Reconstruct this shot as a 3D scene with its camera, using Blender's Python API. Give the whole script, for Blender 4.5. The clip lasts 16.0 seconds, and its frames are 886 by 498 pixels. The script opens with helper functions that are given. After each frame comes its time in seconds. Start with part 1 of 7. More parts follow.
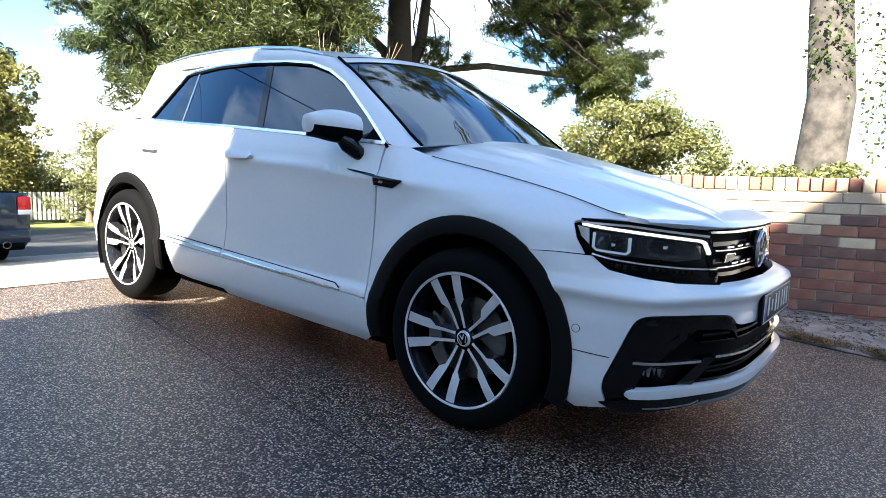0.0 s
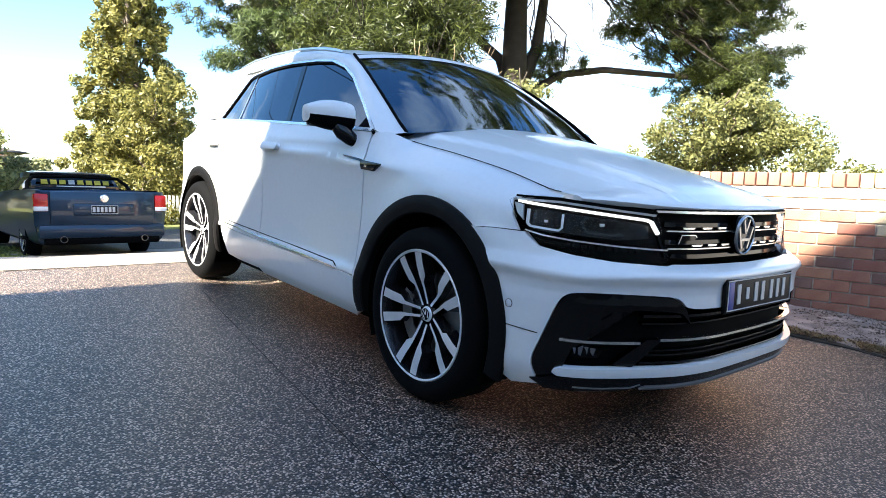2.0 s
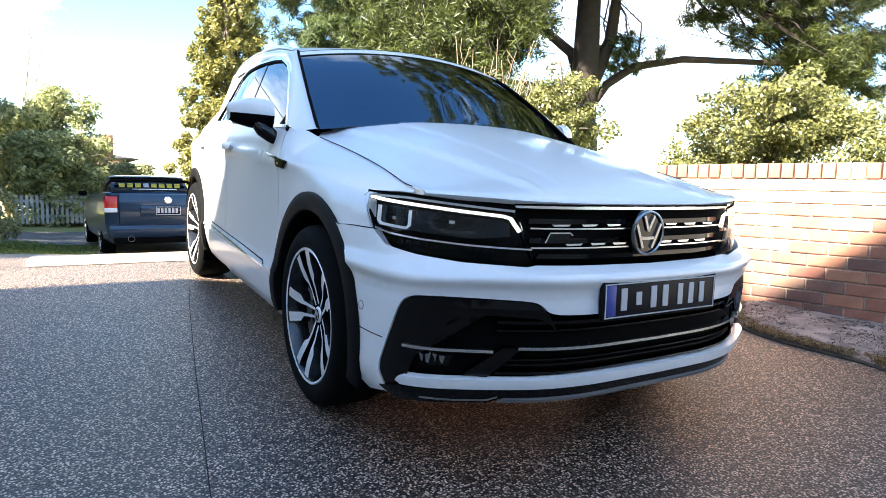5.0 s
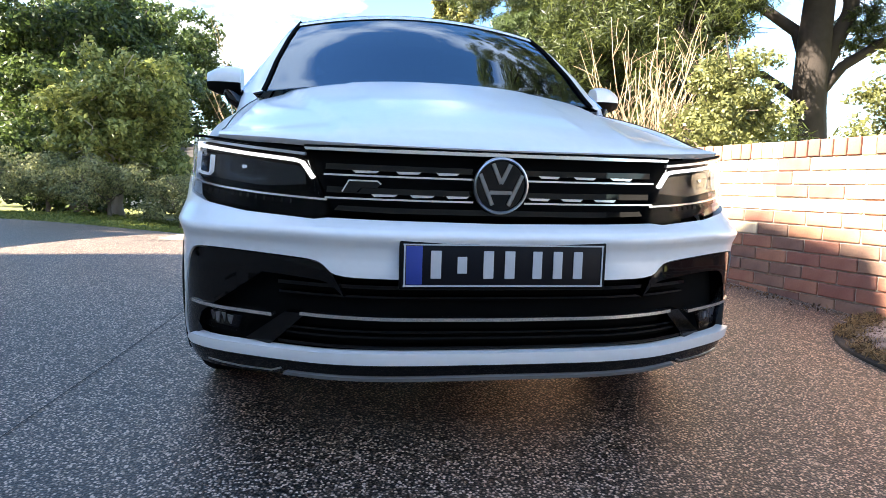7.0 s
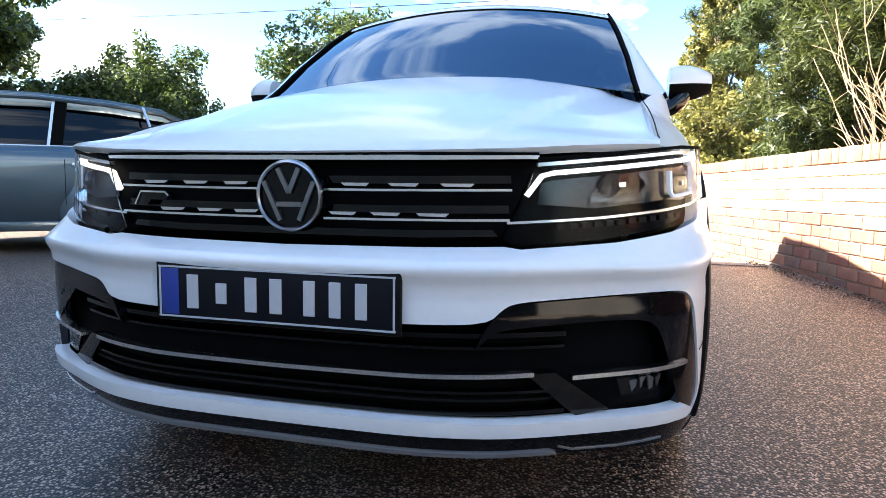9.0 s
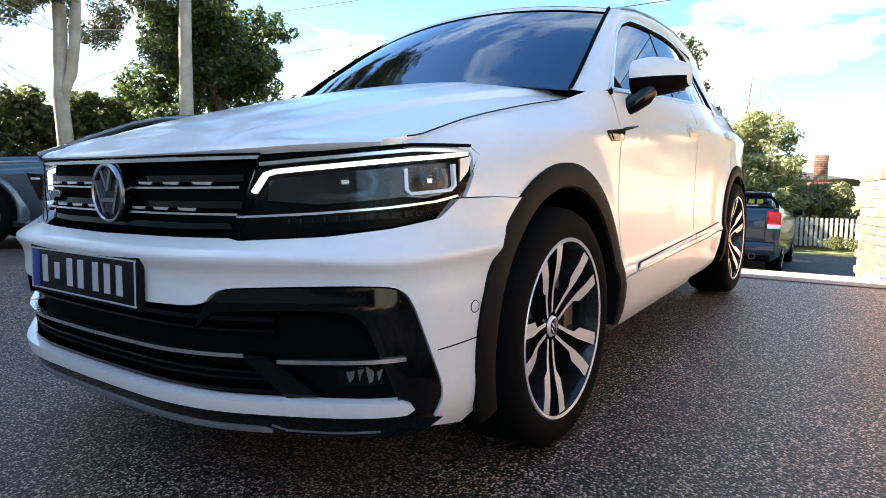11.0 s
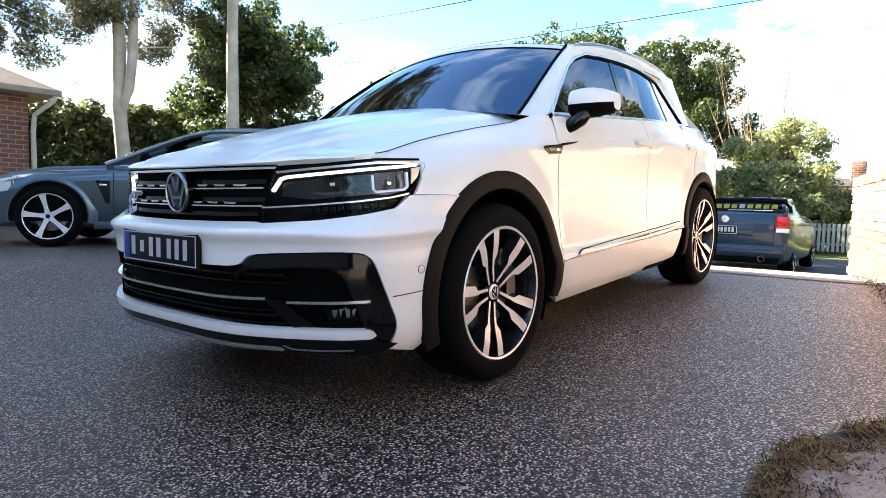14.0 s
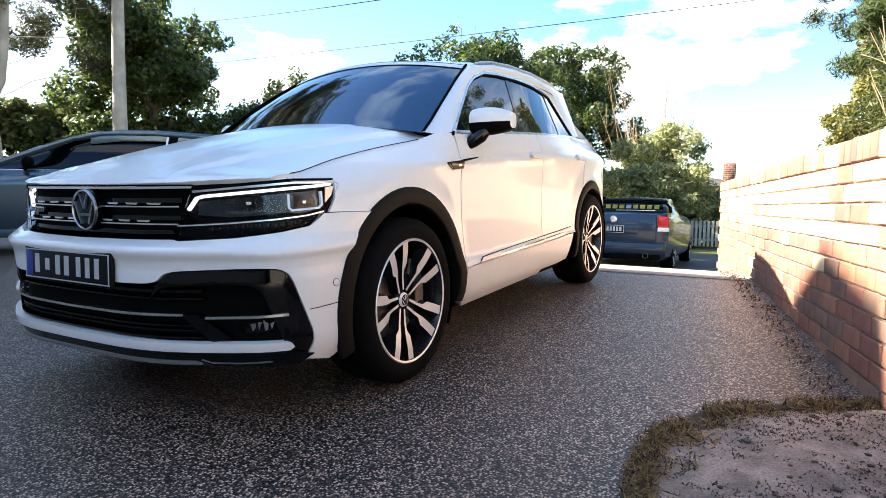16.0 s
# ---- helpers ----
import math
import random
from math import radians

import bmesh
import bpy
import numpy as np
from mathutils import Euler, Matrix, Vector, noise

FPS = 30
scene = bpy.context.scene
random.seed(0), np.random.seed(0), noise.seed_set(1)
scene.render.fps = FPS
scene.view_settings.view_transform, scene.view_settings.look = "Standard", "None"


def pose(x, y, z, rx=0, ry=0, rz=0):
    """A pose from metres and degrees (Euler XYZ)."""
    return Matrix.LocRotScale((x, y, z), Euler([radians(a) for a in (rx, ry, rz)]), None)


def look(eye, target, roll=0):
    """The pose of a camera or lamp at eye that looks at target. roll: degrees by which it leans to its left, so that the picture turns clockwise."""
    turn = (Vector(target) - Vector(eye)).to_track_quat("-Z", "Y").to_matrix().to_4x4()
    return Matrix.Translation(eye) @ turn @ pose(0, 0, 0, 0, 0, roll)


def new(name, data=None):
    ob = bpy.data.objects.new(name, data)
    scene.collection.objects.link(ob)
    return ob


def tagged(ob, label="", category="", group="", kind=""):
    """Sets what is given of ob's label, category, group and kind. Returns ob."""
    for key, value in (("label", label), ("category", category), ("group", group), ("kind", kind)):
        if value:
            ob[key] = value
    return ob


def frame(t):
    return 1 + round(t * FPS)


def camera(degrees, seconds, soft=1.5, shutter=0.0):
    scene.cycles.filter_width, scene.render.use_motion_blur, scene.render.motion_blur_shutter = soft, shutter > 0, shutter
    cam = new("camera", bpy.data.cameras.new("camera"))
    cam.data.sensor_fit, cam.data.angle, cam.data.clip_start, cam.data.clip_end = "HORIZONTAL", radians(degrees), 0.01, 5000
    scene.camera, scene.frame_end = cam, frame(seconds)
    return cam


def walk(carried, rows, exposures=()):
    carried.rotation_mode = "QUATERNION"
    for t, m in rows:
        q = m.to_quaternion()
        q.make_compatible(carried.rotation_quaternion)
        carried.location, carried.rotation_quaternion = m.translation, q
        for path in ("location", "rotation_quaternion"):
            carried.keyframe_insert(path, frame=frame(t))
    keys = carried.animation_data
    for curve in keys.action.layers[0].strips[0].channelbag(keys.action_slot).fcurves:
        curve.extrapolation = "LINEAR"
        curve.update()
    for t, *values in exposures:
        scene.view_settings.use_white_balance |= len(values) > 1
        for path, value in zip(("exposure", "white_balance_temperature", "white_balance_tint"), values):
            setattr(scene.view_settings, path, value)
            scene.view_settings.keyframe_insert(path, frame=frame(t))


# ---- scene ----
# The white car stands nose down on a sloping drive; the world's origin lies under its front axle.
EXPOSURES = [(0.0, 2.30, 6600, 7), (2.3, 2.40, 6700, 7), (3.5, 2.64, 6950, 8), (4.5, 2.64, 6950, 8), (7.0, 2.72, 7050, 9), (9.0, 2.64, 6950, 9), (10.0, 2.20, 6950, 9), (12.5, 2.36, 7100, 9), (14.5, 2.50, 7150, 9), (16.0, 2.26, 7100, 9)]
cam = camera(70.9, 16.0, soft=0.8)
SLOPE = 0.057
CAR = pose(0, 0, 0, 0, math.degrees(math.atan(SLOPE)), 0)
PATH = [
    (0, (1.394, -2.796, 0.954), (0.183, -1.218, 0.743), 1.6),
    (0.5, (1.56, -2.755, 0.932), (0.234, -1.271, 0.728), 1.6),
    (1, (1.701, -2.602, 0.924), (0.287, -1.201, 0.725), 1.7),
    (1.5, (1.843, -2.443, 0.918), (0.327, -1.155, 0.718), 1.7),
    (2, (1.961, -2.416, 0.86), (0.437, -1.134, 0.668), 1.9),
    (2.5, (2.061, -2.465, 0.77), (0.539, -1.181, 0.586), 2.0),
    (3, (2.117, -2.498, 0.699), (0.611, -1.195, 0.517), 2.1),
    (3.5, (2.125, -2.459, 0.751), (0.63, -1.144, 0.564), 1.9),
    (4, (2.182, -2.291, 0.851), (0.676, -0.989, 0.659), 1.7),
    (4.5, (2.285, -2.018, 0.895), (0.67, -0.855, 0.698), 1.7),
    (4.7, (2.303, -1.885, 0.889), (0.653, -0.774, 0.688), 1.5),
    (6.8, (2.521, -0.553, 0.695), (0.568, -0.162, 0.508), 1.5),
    (7, (2.503, -0.439, 0.716), (0.543, -0.093, 0.518), 1.6),
    (7.5, (2.438, -0.153, 0.692), (0.451, -0.008, 0.516), 1.3),
    (8, (2.309, 0.094, 0.711), (0.32, 0.053, 0.504), 1.3),
    (8.5, (2.2, 0.379, 0.738), (0.229, 0.107, 0.528), 1.1),
    (9, (2.078, 0.653, 0.737), (0.151, 0.147, 0.553), 0.9),
    (9.5, (1.901, 0.951, 0.721), (0.017, 0.295, 0.578), 0.5),
    (10, (1.79, 1.196, 0.728), (-0.048, 0.423, 0.588), 0.6),
    (10.2, (1.736, 1.313, 0.742), (-0.059, 0.445, 0.59), 0.8),
    (12.3, (1.696, 1.883, 0.699), (0.159, 0.611, 0.556), 1.2),
    (12.5, (1.747, 1.926, 0.705), (0.208, 0.656, 0.564), 1.2),
    (13, (1.873, 2.048, 0.701), (0.329, 0.784, 0.559), 1.1),
    (13.5, (1.998, 2.171, 0.696), (0.452, 0.91, 0.559), 1.0),
    (14, (2.083, 2.243, 0.701), (0.525, 0.997, 0.556), 1.2),
    (14.5, (2.161, 2.31, 0.694), (0.529, 1.164, 0.549), 1.0),
    (15, (2.195, 2.339, 0.697), (0.5, 1.288, 0.55), 1.0),
    (15.5, (2.198, 2.34, 0.7), (0.474, 1.338, 0.549), 1.1),
    (16, (2.233, 2.316, 0.766), (0.502, 1.325, 0.621), 0.9),
]
walk(cam, [(t, look(eye, target, roll)) for t, eye, target, roll in PATH], EXPOSURES)

# ---- light ----
SUN_WAY = Vector((-0.34, 1.0, -0.86))
world = bpy.data.worlds.new("sky_world")
scene.world = world
world.use_nodes = True
wn, wl = world.node_tree.nodes, world.node_tree.links
wn.clear()
sky = wn.new("ShaderNodeTexSky")
sky.sky_type, sky.sun_disc = "NISHITA", False
sky.sun_elevation, sky.sun_rotation = radians(39), math.pi - 0.33
sky.dust_density, sky.ozone_density = 0.5, 2.5
w_co = wn.new("ShaderNodeTexCoord")
w_map = wn.new("ShaderNodeMapping")
w_map.inputs["Scale"].default_value = (1.0, 1.0, 2.6)
w_noise = wn.new("ShaderNodeTexNoise")
w_noise.inputs["Scale"].default_value, w_noise.inputs["Detail"].default_value = 1.7, 7.0
w_noise.inputs["Roughness"].default_value = 0.60
w_ramp = wn.new("ShaderNodeValToRGB")
w_ramp.color_ramp.elements[0].position, w_ramp.color_ramp.elements[1].position = 0.52, 0.60
w_mix = wn.new("ShaderNodeMix")
w_mix.data_type = "RGBA"
w_mix.inputs[7].default_value = (7.2, 7.6, 8.2, 1)
w_bg = wn.new("ShaderNodeBackground")
w_bg.inputs["Strength"].default_value = 0.085
w_out = wn.new("ShaderNodeOutputWorld")
wl.new(w_co.outputs["Generated"], w_map.inputs["Vector"])
wl.new(w_map.outputs["Vector"], w_noise.inputs["Vector"])
wl.new(w_noise.outputs["Fac"], w_ramp.inputs["Fac"])
w_split = wn.new("ShaderNodeSeparateXYZ")
w_high = wn.new("ShaderNodeMapRange")
w_high.inputs["From Min"].default_value, w_high.inputs["From Max"].default_value = 0.16, 0.55
w_high.inputs["To Min"].default_value, w_high.inputs["To Max"].default_value = 1.0, 0.42
w_times = wn.new("ShaderNodeMath")
w_times.operation = "MULTIPLY"
wl.new(w_co.outputs["Generated"], w_split.inputs["Vector"])
wl.new(w_split.outputs["Z"], w_high.inputs["Value"])
wl.new(w_ramp.outputs["Color"], w_times.inputs[0])
wl.new(w_high.outputs["Result"], w_times.inputs[1])
wl.new(w_times.outputs["Value"], w_mix.inputs[0])
w_sat = wn.new("ShaderNodeHueSaturation")
w_sat.inputs["Saturation"].default_value, w_sat.inputs["Value"].default_value = 1.22, 1.1
wl.new(sky.outputs["Color"], w_sat.inputs["Color"])
wl.new(w_sat.outputs["Color"], w_mix.inputs[6])
wl.new(w_mix.outputs[2], w_bg.inputs["Color"])
wl.new(w_bg.outputs["Background"], w_out.inputs["Surface"])

sun_data = bpy.data.lights.new("sun", "SUN")
sun_data.energy, sun_data.angle, sun_data.color = 6.4, radians(0.6), (1.0, 0.94, 0.85)
sun = new("sun", sun_data)
sun.matrix_world = look((8, -24, 21), Vector((8, -24, 21)) + SUN_WAY)


# ---- materials ----
def material(name, color, rough=0.6, metal=0.0, spread=0.0, scale=6.0, bump=0.0, bump_scale=60.0, color2=None, coat=0.0, per_object=0.0, fine=0.0, spec=0.5):
    """A surface with two scales of variation, fine relief and, where asked, a shade of its own for each piece."""
    m = bpy.data.materials.new(name)
    m.use_nodes = True
    n, l = m.node_tree.nodes, m.node_tree.links
    b = n["Principled BSDF"]
    b.inputs["Roughness"].default_value, b.inputs["Metallic"].default_value = rough, metal
    b.inputs["Coat Weight"].default_value, b.inputs["Coat Roughness"].default_value = coat, 0.02
    b.inputs["Coat IOR"].default_value = 1.55
    b.inputs["Specular IOR Level"].default_value = spec
    b.inputs["Base Color"].default_value = (*color, 1)
    co = n.new("ShaderNodeTexCoord")
    if spread or color2 or per_object or fine:
        big = n.new("ShaderNodeTexNoise")
        big.inputs["Scale"].default_value, big.inputs["Detail"].default_value = scale, 5.0
        l.new(co.outputs["Object"], big.inputs["Vector"])
        small = n.new("ShaderNodeTexNoise")
        small.inputs["Scale"].default_value, small.inputs["Detail"].default_value = scale * 14, 3.0
        l.new(co.outputs["Object"], small.inputs["Vector"])
        ramp = n.new("ShaderNodeValToRGB")
        ramp.color_ramp.elements[0].position, ramp.color_ramp.elements[1].position = 0.35, 0.68
        second = color2 or tuple(c * (1 - spread) for c in color)
        ramp.color_ramp.elements[0].color, ramp.color_ramp.elements[1].color = (*second, 1), (*color, 1)
        l.new(big.outputs["Fac"], ramp.inputs["Fac"])
        hsv = n.new("ShaderNodeHueSaturation")
        l.new(ramp.outputs["Color"], hsv.inputs["Color"])
        value = n.new("ShaderNodeMapRange")
        value.inputs["To Min"].default_value, value.inputs["To Max"].default_value = 1 - max(fine, 0.04), 1 + max(fine, 0.04)
        l.new(small.outputs["Fac"], value.inputs["Value"])
        if per_object:
            info = n.new("ShaderNodeObjectInfo")
            own = n.new("ShaderNodeMapRange")
            own.inputs["To Min"].default_value, own.inputs["To Max"].default_value = 1 - per_object, 1 + per_object
            l.new(info.outputs["Random"], own.inputs["Value"])
            times = n.new("ShaderNodeMath")
            times.operation = "MULTIPLY"
            l.new(value.outputs["Result"], times.inputs[0])
            l.new(own.outputs["Result"], times.inputs[1])
            l.new(times.outputs["Value"], hsv.inputs["Value"])
            hue = n.new("ShaderNodeMapRange")
            hue.inputs["To Min"].default_value, hue.inputs["To Max"].default_value = 0.5 - per_object * 0.05, 0.5 + per_object * 0.05
            l.new(info.outputs["Random"], hue.inputs["Value"])
            l.new(hue.outputs["Result"], hsv.inputs["Hue"])
        else:
            l.new(value.outputs["Result"], hsv.inputs["Value"])
        l.new(hsv.outputs["Color"], b.inputs["Base Color"])
    if bump:
        grain = n.new("ShaderNodeTexNoise")
        grain.inputs["Scale"].default_value, grain.inputs["Detail"].default_value = bump_scale, 4.0
        l.new(co.outputs["Object"], grain.inputs["Vector"])
        relief = n.new("ShaderNodeBump")
        relief.inputs["Strength"].default_value, relief.inputs["Distance"].default_value = bump, 0.004
        l.new(grain.outputs["Fac"], relief.inputs["Height"])
        l.new(relief.outputs["Normal"], b.inputs["Normal"])
    return m


def foliage(name, dark, light, gloss=0.45):
    """Leaves: a colour for each leaf between two, some light let through."""
    m = bpy.data.materials.new(name)
    m.use_nodes = True
    n, l = m.node_tree.nodes, m.node_tree.links
    b = n["Principled BSDF"]
    b.inputs["Roughness"].default_value = gloss
    geo = n.new("ShaderNodeNewGeometry")
    ramp = n.new("ShaderNodeValToRGB")
    ramp.color_ramp.elements[0].color, ramp.color_ramp.elements[1].color = (*dark, 1), (*light, 1)
    l.new(geo.outputs["Random Per Island"], ramp.inputs["Fac"])
    l.new(ramp.outputs["Color"], b.inputs["Base Color"])
    through_leaf = n.new("ShaderNodeBsdfTranslucent")
    l.new(ramp.outputs["Color"], through_leaf.inputs["Color"])
    mix = n.new("ShaderNodeMixShader")
    mix.inputs["Fac"].default_value = 0.45
    l.new(b.outputs["BSDF"], mix.inputs[1])
    l.new(through_leaf.outputs["BSDF"], mix.inputs[2])
    l.new(mix.outputs["Shader"], n["Material Output"].inputs["Surface"])
    return m


def aggregate(name, stones, paste, size, shine=0.55, wear=(0.8, 1.1)):
    """Exposed aggregate: small stones of several tones in a darker paste."""
    m = bpy.data.materials.new(name)
    m.use_nodes = True
    n, l = m.node_tree.nodes, m.node_tree.links
    b = n["Principled BSDF"]
    b.inputs["Roughness"].default_value = shine
    co = n.new("ShaderNodeTexCoord")
    cells = n.new("ShaderNodeTexVoronoi")
    cells.inputs["Scale"].default_value = 1 / size
    l.new(co.outputs["Object"], cells.inputs["Vector"])
    tone = n.new("ShaderNodeSeparateColor")
    l.new(cells.outputs["Color"], tone.inputs["Color"])
    ramp = n.new("ShaderNodeValToRGB")
    ramp.color_ramp.interpolation = "CONSTANT"
    els = ramp.color_ramp.elements
    els[0].color = (*stones[0], 1)
    els[1].position, els[1].color = 0.3, (*stones[1], 1)
    for k, c in enumerate(stones[2:]):
        e = els.new(0.55 + 0.2 * k)
        e.color = (*c, 1)
    l.new(tone.outputs["Red"], ramp.inputs["Fac"])
    edge = n.new("ShaderNodeMapRange")
    edge.inputs["From Min"].default_value, edge.inputs["From Max"].default_value = 0.38, 0.62
    l.new(cells.outputs["Distance"], edge.inputs["Value"])
    mix = n.new("ShaderNodeMix")
    mix.data_type = "RGBA"
    mix.inputs[7].default_value = (*paste, 1)
    l.new(edge.outputs["Result"], mix.inputs[0])
    l.new(ramp.outputs["Color"], mix.inputs[6])
    stain = n.new("ShaderNodeTexNoise")
    stain.inputs["Scale"].default_value, stain.inputs["Detail"].default_value = 0.9, 6.0
    l.new(co.outputs["Object"], stain.inputs["Vector"])
    worn = n.new("ShaderNodeMapRange")
    worn.inputs["From Min"].default_value, worn.inputs["From Max"].default_value = 0.3, 0.7
    worn.inputs["To Min"].default_value, worn.inputs["To Max"].default_value = wear
    l.new(stain.outputs["Fac"], worn.inputs["Value"])
    hsv = n.new("ShaderNodeHueSaturation")
    l.new(mix.outputs[2], hsv.inputs["Color"])
    l.new(worn.outputs["Result"], hsv.inputs["Value"])
    l.new(hsv.outputs["Color"], b.inputs["Base Color"])
    relief = n.new("ShaderNodeBump")
    relief.invert = True
    relief.inputs["Strength"].default_value, relief.inputs["Distance"].default_value = 0.9, size * 0.35
    l.new(cells.outputs["Distance"], relief.inputs["Height"])
    l.new(relief.outputs["Normal"], b.inputs["Normal"])
    return m


def glass(name, tint, rough=0.0, ior=1.65):
    m = material(name, tint, rough)
    b = m.node_tree.nodes["Principled BSDF"]
    b.inputs["Transmission Weight"].default_value, b.inputs["IOR"].default_value = 1.0, ior
    return m


def glow(name, color, strength):
    m = material(name, color, 0.3)
    b = m.node_tree.nodes["Principled BSDF"]
    b.inputs["Emission Color"].default_value, b.inputs["Emission Strength"].default_value = (*color, 1), strength
    return m


M_DRIVE = aggregate("exposed_aggregate", [(0.104, 0.072, 0.055), (0.335, 0.24, 0.182), (0.018, 0.013, 0.0105), (0.65, 0.49, 0.385)], (0.011, 0.0085, 0.0073), 0.0078, 0.45)
# pale concrete, with the sun's brightness put into its colour
M_APRON = aggregate("sunlit_concrete", [(0.34, 0.29, 0.24), (0.42, 0.37, 0.31), (0.28, 0.24, 0.20), (0.5, 0.45, 0.4)], (0.26, 0.22, 0.18), 0.010, 0.7)
M_ROAD = aggregate("asphalt", [(0.05, 0.05, 0.052), (0.09, 0.088, 0.086), (0.035, 0.035, 0.036), (0.16, 0.155, 0.15)], (0.035, 0.034, 0.034), 0.014, 0.7)
M_SOIL = material("dry_soil", (0.36, 0.29, 0.245), 0.95, spread=0.55, scale=9, bump=1.0, bump_scale=70, fine=0.7)
M_CLOD = material("soil_clod", (0.13, 0.10, 0.08), 0.95, spread=0.4, scale=3, per_object=0.5, bump=0.6, bump_scale=20)
M_CONCRETE = material("kerb_concrete", (0.055, 0.043, 0.030), 0.9, spread=0.4, scale=8, bump=0.8, bump_scale=90, fine=0.2)
M_LAWN = material("lawn_ground", (0.12, 0.15, 0.035), 0.9, color2=(0.20, 0.19, 0.06), scale=1.2, bump=1.0, bump_scale=120, fine=0.3)
M_BLADE = foliage("grass_blades", (0.07, 0.11, 0.02), (0.268, 0.293, 0.0732), 0.6)
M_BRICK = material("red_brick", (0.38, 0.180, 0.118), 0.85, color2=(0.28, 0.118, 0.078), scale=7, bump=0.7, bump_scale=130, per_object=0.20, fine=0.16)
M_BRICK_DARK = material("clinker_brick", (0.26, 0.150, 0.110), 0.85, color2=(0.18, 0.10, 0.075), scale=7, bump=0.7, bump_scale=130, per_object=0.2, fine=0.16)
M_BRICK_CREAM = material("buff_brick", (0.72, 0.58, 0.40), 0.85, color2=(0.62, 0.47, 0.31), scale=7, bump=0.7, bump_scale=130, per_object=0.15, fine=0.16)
M_MORTAR = material("mortar", (0.50, 0.44, 0.38), 0.95, spread=0.3, scale=10, bump=0.6, bump_scale=160, fine=0.15)


def coursed(name, brick, brick2, joint):
    """Brickwork far off, its courses drawn in the surface."""
    m = material(name, brick, 0.9)
    n, l = m.node_tree.nodes, m.node_tree.links
    co, split, add, join = n.new("ShaderNodeTexCoord"), n.new("ShaderNodeSeparateXYZ"), n.new("ShaderNodeMath"), n.new("ShaderNodeCombineXYZ")
    l.new(co.outputs["Object"], split.inputs[0])
    l.new(split.outputs["X"], add.inputs[0])
    l.new(split.outputs["Y"], add.inputs[1])
    l.new(add.outputs[0], join.inputs["X"])
    l.new(split.outputs["Z"], join.inputs["Y"])
    tex = n.new("ShaderNodeTexBrick")
    tex.inputs["Color1"].default_value, tex.inputs["Color2"].default_value, tex.inputs["Mortar"].default_value = (*brick, 1), (*brick2, 1), (*joint, 1)
    tex.inputs["Scale"].default_value, tex.inputs["Mortar Size"].default_value = 1.0, 0.008
    tex.inputs["Brick Width"].default_value, tex.inputs["Row Height"].default_value = 0.24, 0.086
    l.new(join.outputs[0], tex.inputs["Vector"])
    l.new(tex.outputs["Color"], n["Principled BSDF"].inputs["Base Color"])
    return m


M_COURSED = coursed("coursed_house_brick", (0.24, 0.10, 0.06), (0.16, 0.065, 0.045), (0.30, 0.26, 0.22))
M_MORTAR_DARK = material("joint_filler", (0.022, 0.02, 0.018), 0.95, spread=0.4, scale=8)
M_PAINT = material("white_car_paint", (0.80, 0.80, 0.795), 0.32, coat=0.5, spread=0.012, scale=3, spec=0.5)
M_PAINT.node_tree.nodes["Principled BSDF"].inputs["Coat Roughness"].default_value = 0.08
M_GLOSSBLACK = material("gloss_black_trim", (0.0015, 0.0015, 0.002), 0.06, spec=0.42, spread=0.2, scale=4)
M_CLAD = material("dark_arch_plastic", (0.0045, 0.004, 0.004), 0.6, spec=0.15, bump=0.25, bump_scale=500, spread=0.2, scale=4)
M_BLACK = material("matt_black_plastic", (0.0022, 0.0022, 0.0022), 0.8, spread=0.3, scale=5, spec=0.06)
M_CHROME = material("chrome", (0.90, 0.90, 0.91), 0.24, 1.0, spread=0.04, scale=20)
M_EMBLEM = material("dark_chrome", (0.40, 0.41, 0.43), 0.28, 1.0, spread=0.04, scale=20)
M_VALANCE = material("grey_valance_plastic", (0.20, 0.20, 0.205), 0.5, spread=0.15, scale=8)
M_BOWL = material("lamp_bowl", (0.006, 0.008, 0.011), 0.16, 0.0, spread=0.6, scale=22)
M_SATIN = material("satin_metal", (0.75, 0.75, 0.76), 0.28, 1.0, spread=0.05, scale=20)
M_ALLOY = material("machined_alloy", (0.88, 0.88, 0.89), 0.34, 0.5, spread=0.06, scale=30)
M_WHEELBLACK = material("black_wheel_paint", (0.012, 0.012, 0.014), 0.25, coat=0.4, spread=0.2, scale=8)
M_TYRE = material("tyre_rubber", (0.0028, 0.0028, 0.003), 0.85, spread=0.3, scale=9, spec=0.12, bump=0.3, bump_scale=200)
M_DISC = material("brake_disc", (0.30, 0.29, 0.28), 0.4, 1.0, spread=0.3, scale=18)
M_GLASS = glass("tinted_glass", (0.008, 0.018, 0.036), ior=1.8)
M_EDGE = material("smoked_metal", (0.10, 0.115, 0.13), 0.22, 1.0, spread=0.15, scale=20)
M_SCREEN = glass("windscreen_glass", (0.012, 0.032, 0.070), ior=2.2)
# blue of the mirrored sky is put into the glass's reflection colour
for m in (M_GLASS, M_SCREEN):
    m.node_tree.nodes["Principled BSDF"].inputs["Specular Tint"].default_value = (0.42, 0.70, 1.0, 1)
M_LENS = glass("clear_lens", (0.95, 0.97, 1.0), ior=1.13)
M_CABIN = material("dark_cabin_trim", (0.018, 0.018, 0.020), 0.8, spread=0.3, scale=6)
M_DRL = glow("daylight_strip", (1.0, 0.98, 0.94), 0.32)
M_DRL2 = glow("light_guide", (0.60, 0.68, 0.78), 0.05)
M_REDLAMP = material("red_lamp", (0.50, 0.010, 0.010), 0.15, coat=0.1, spread=0.1, scale=10)
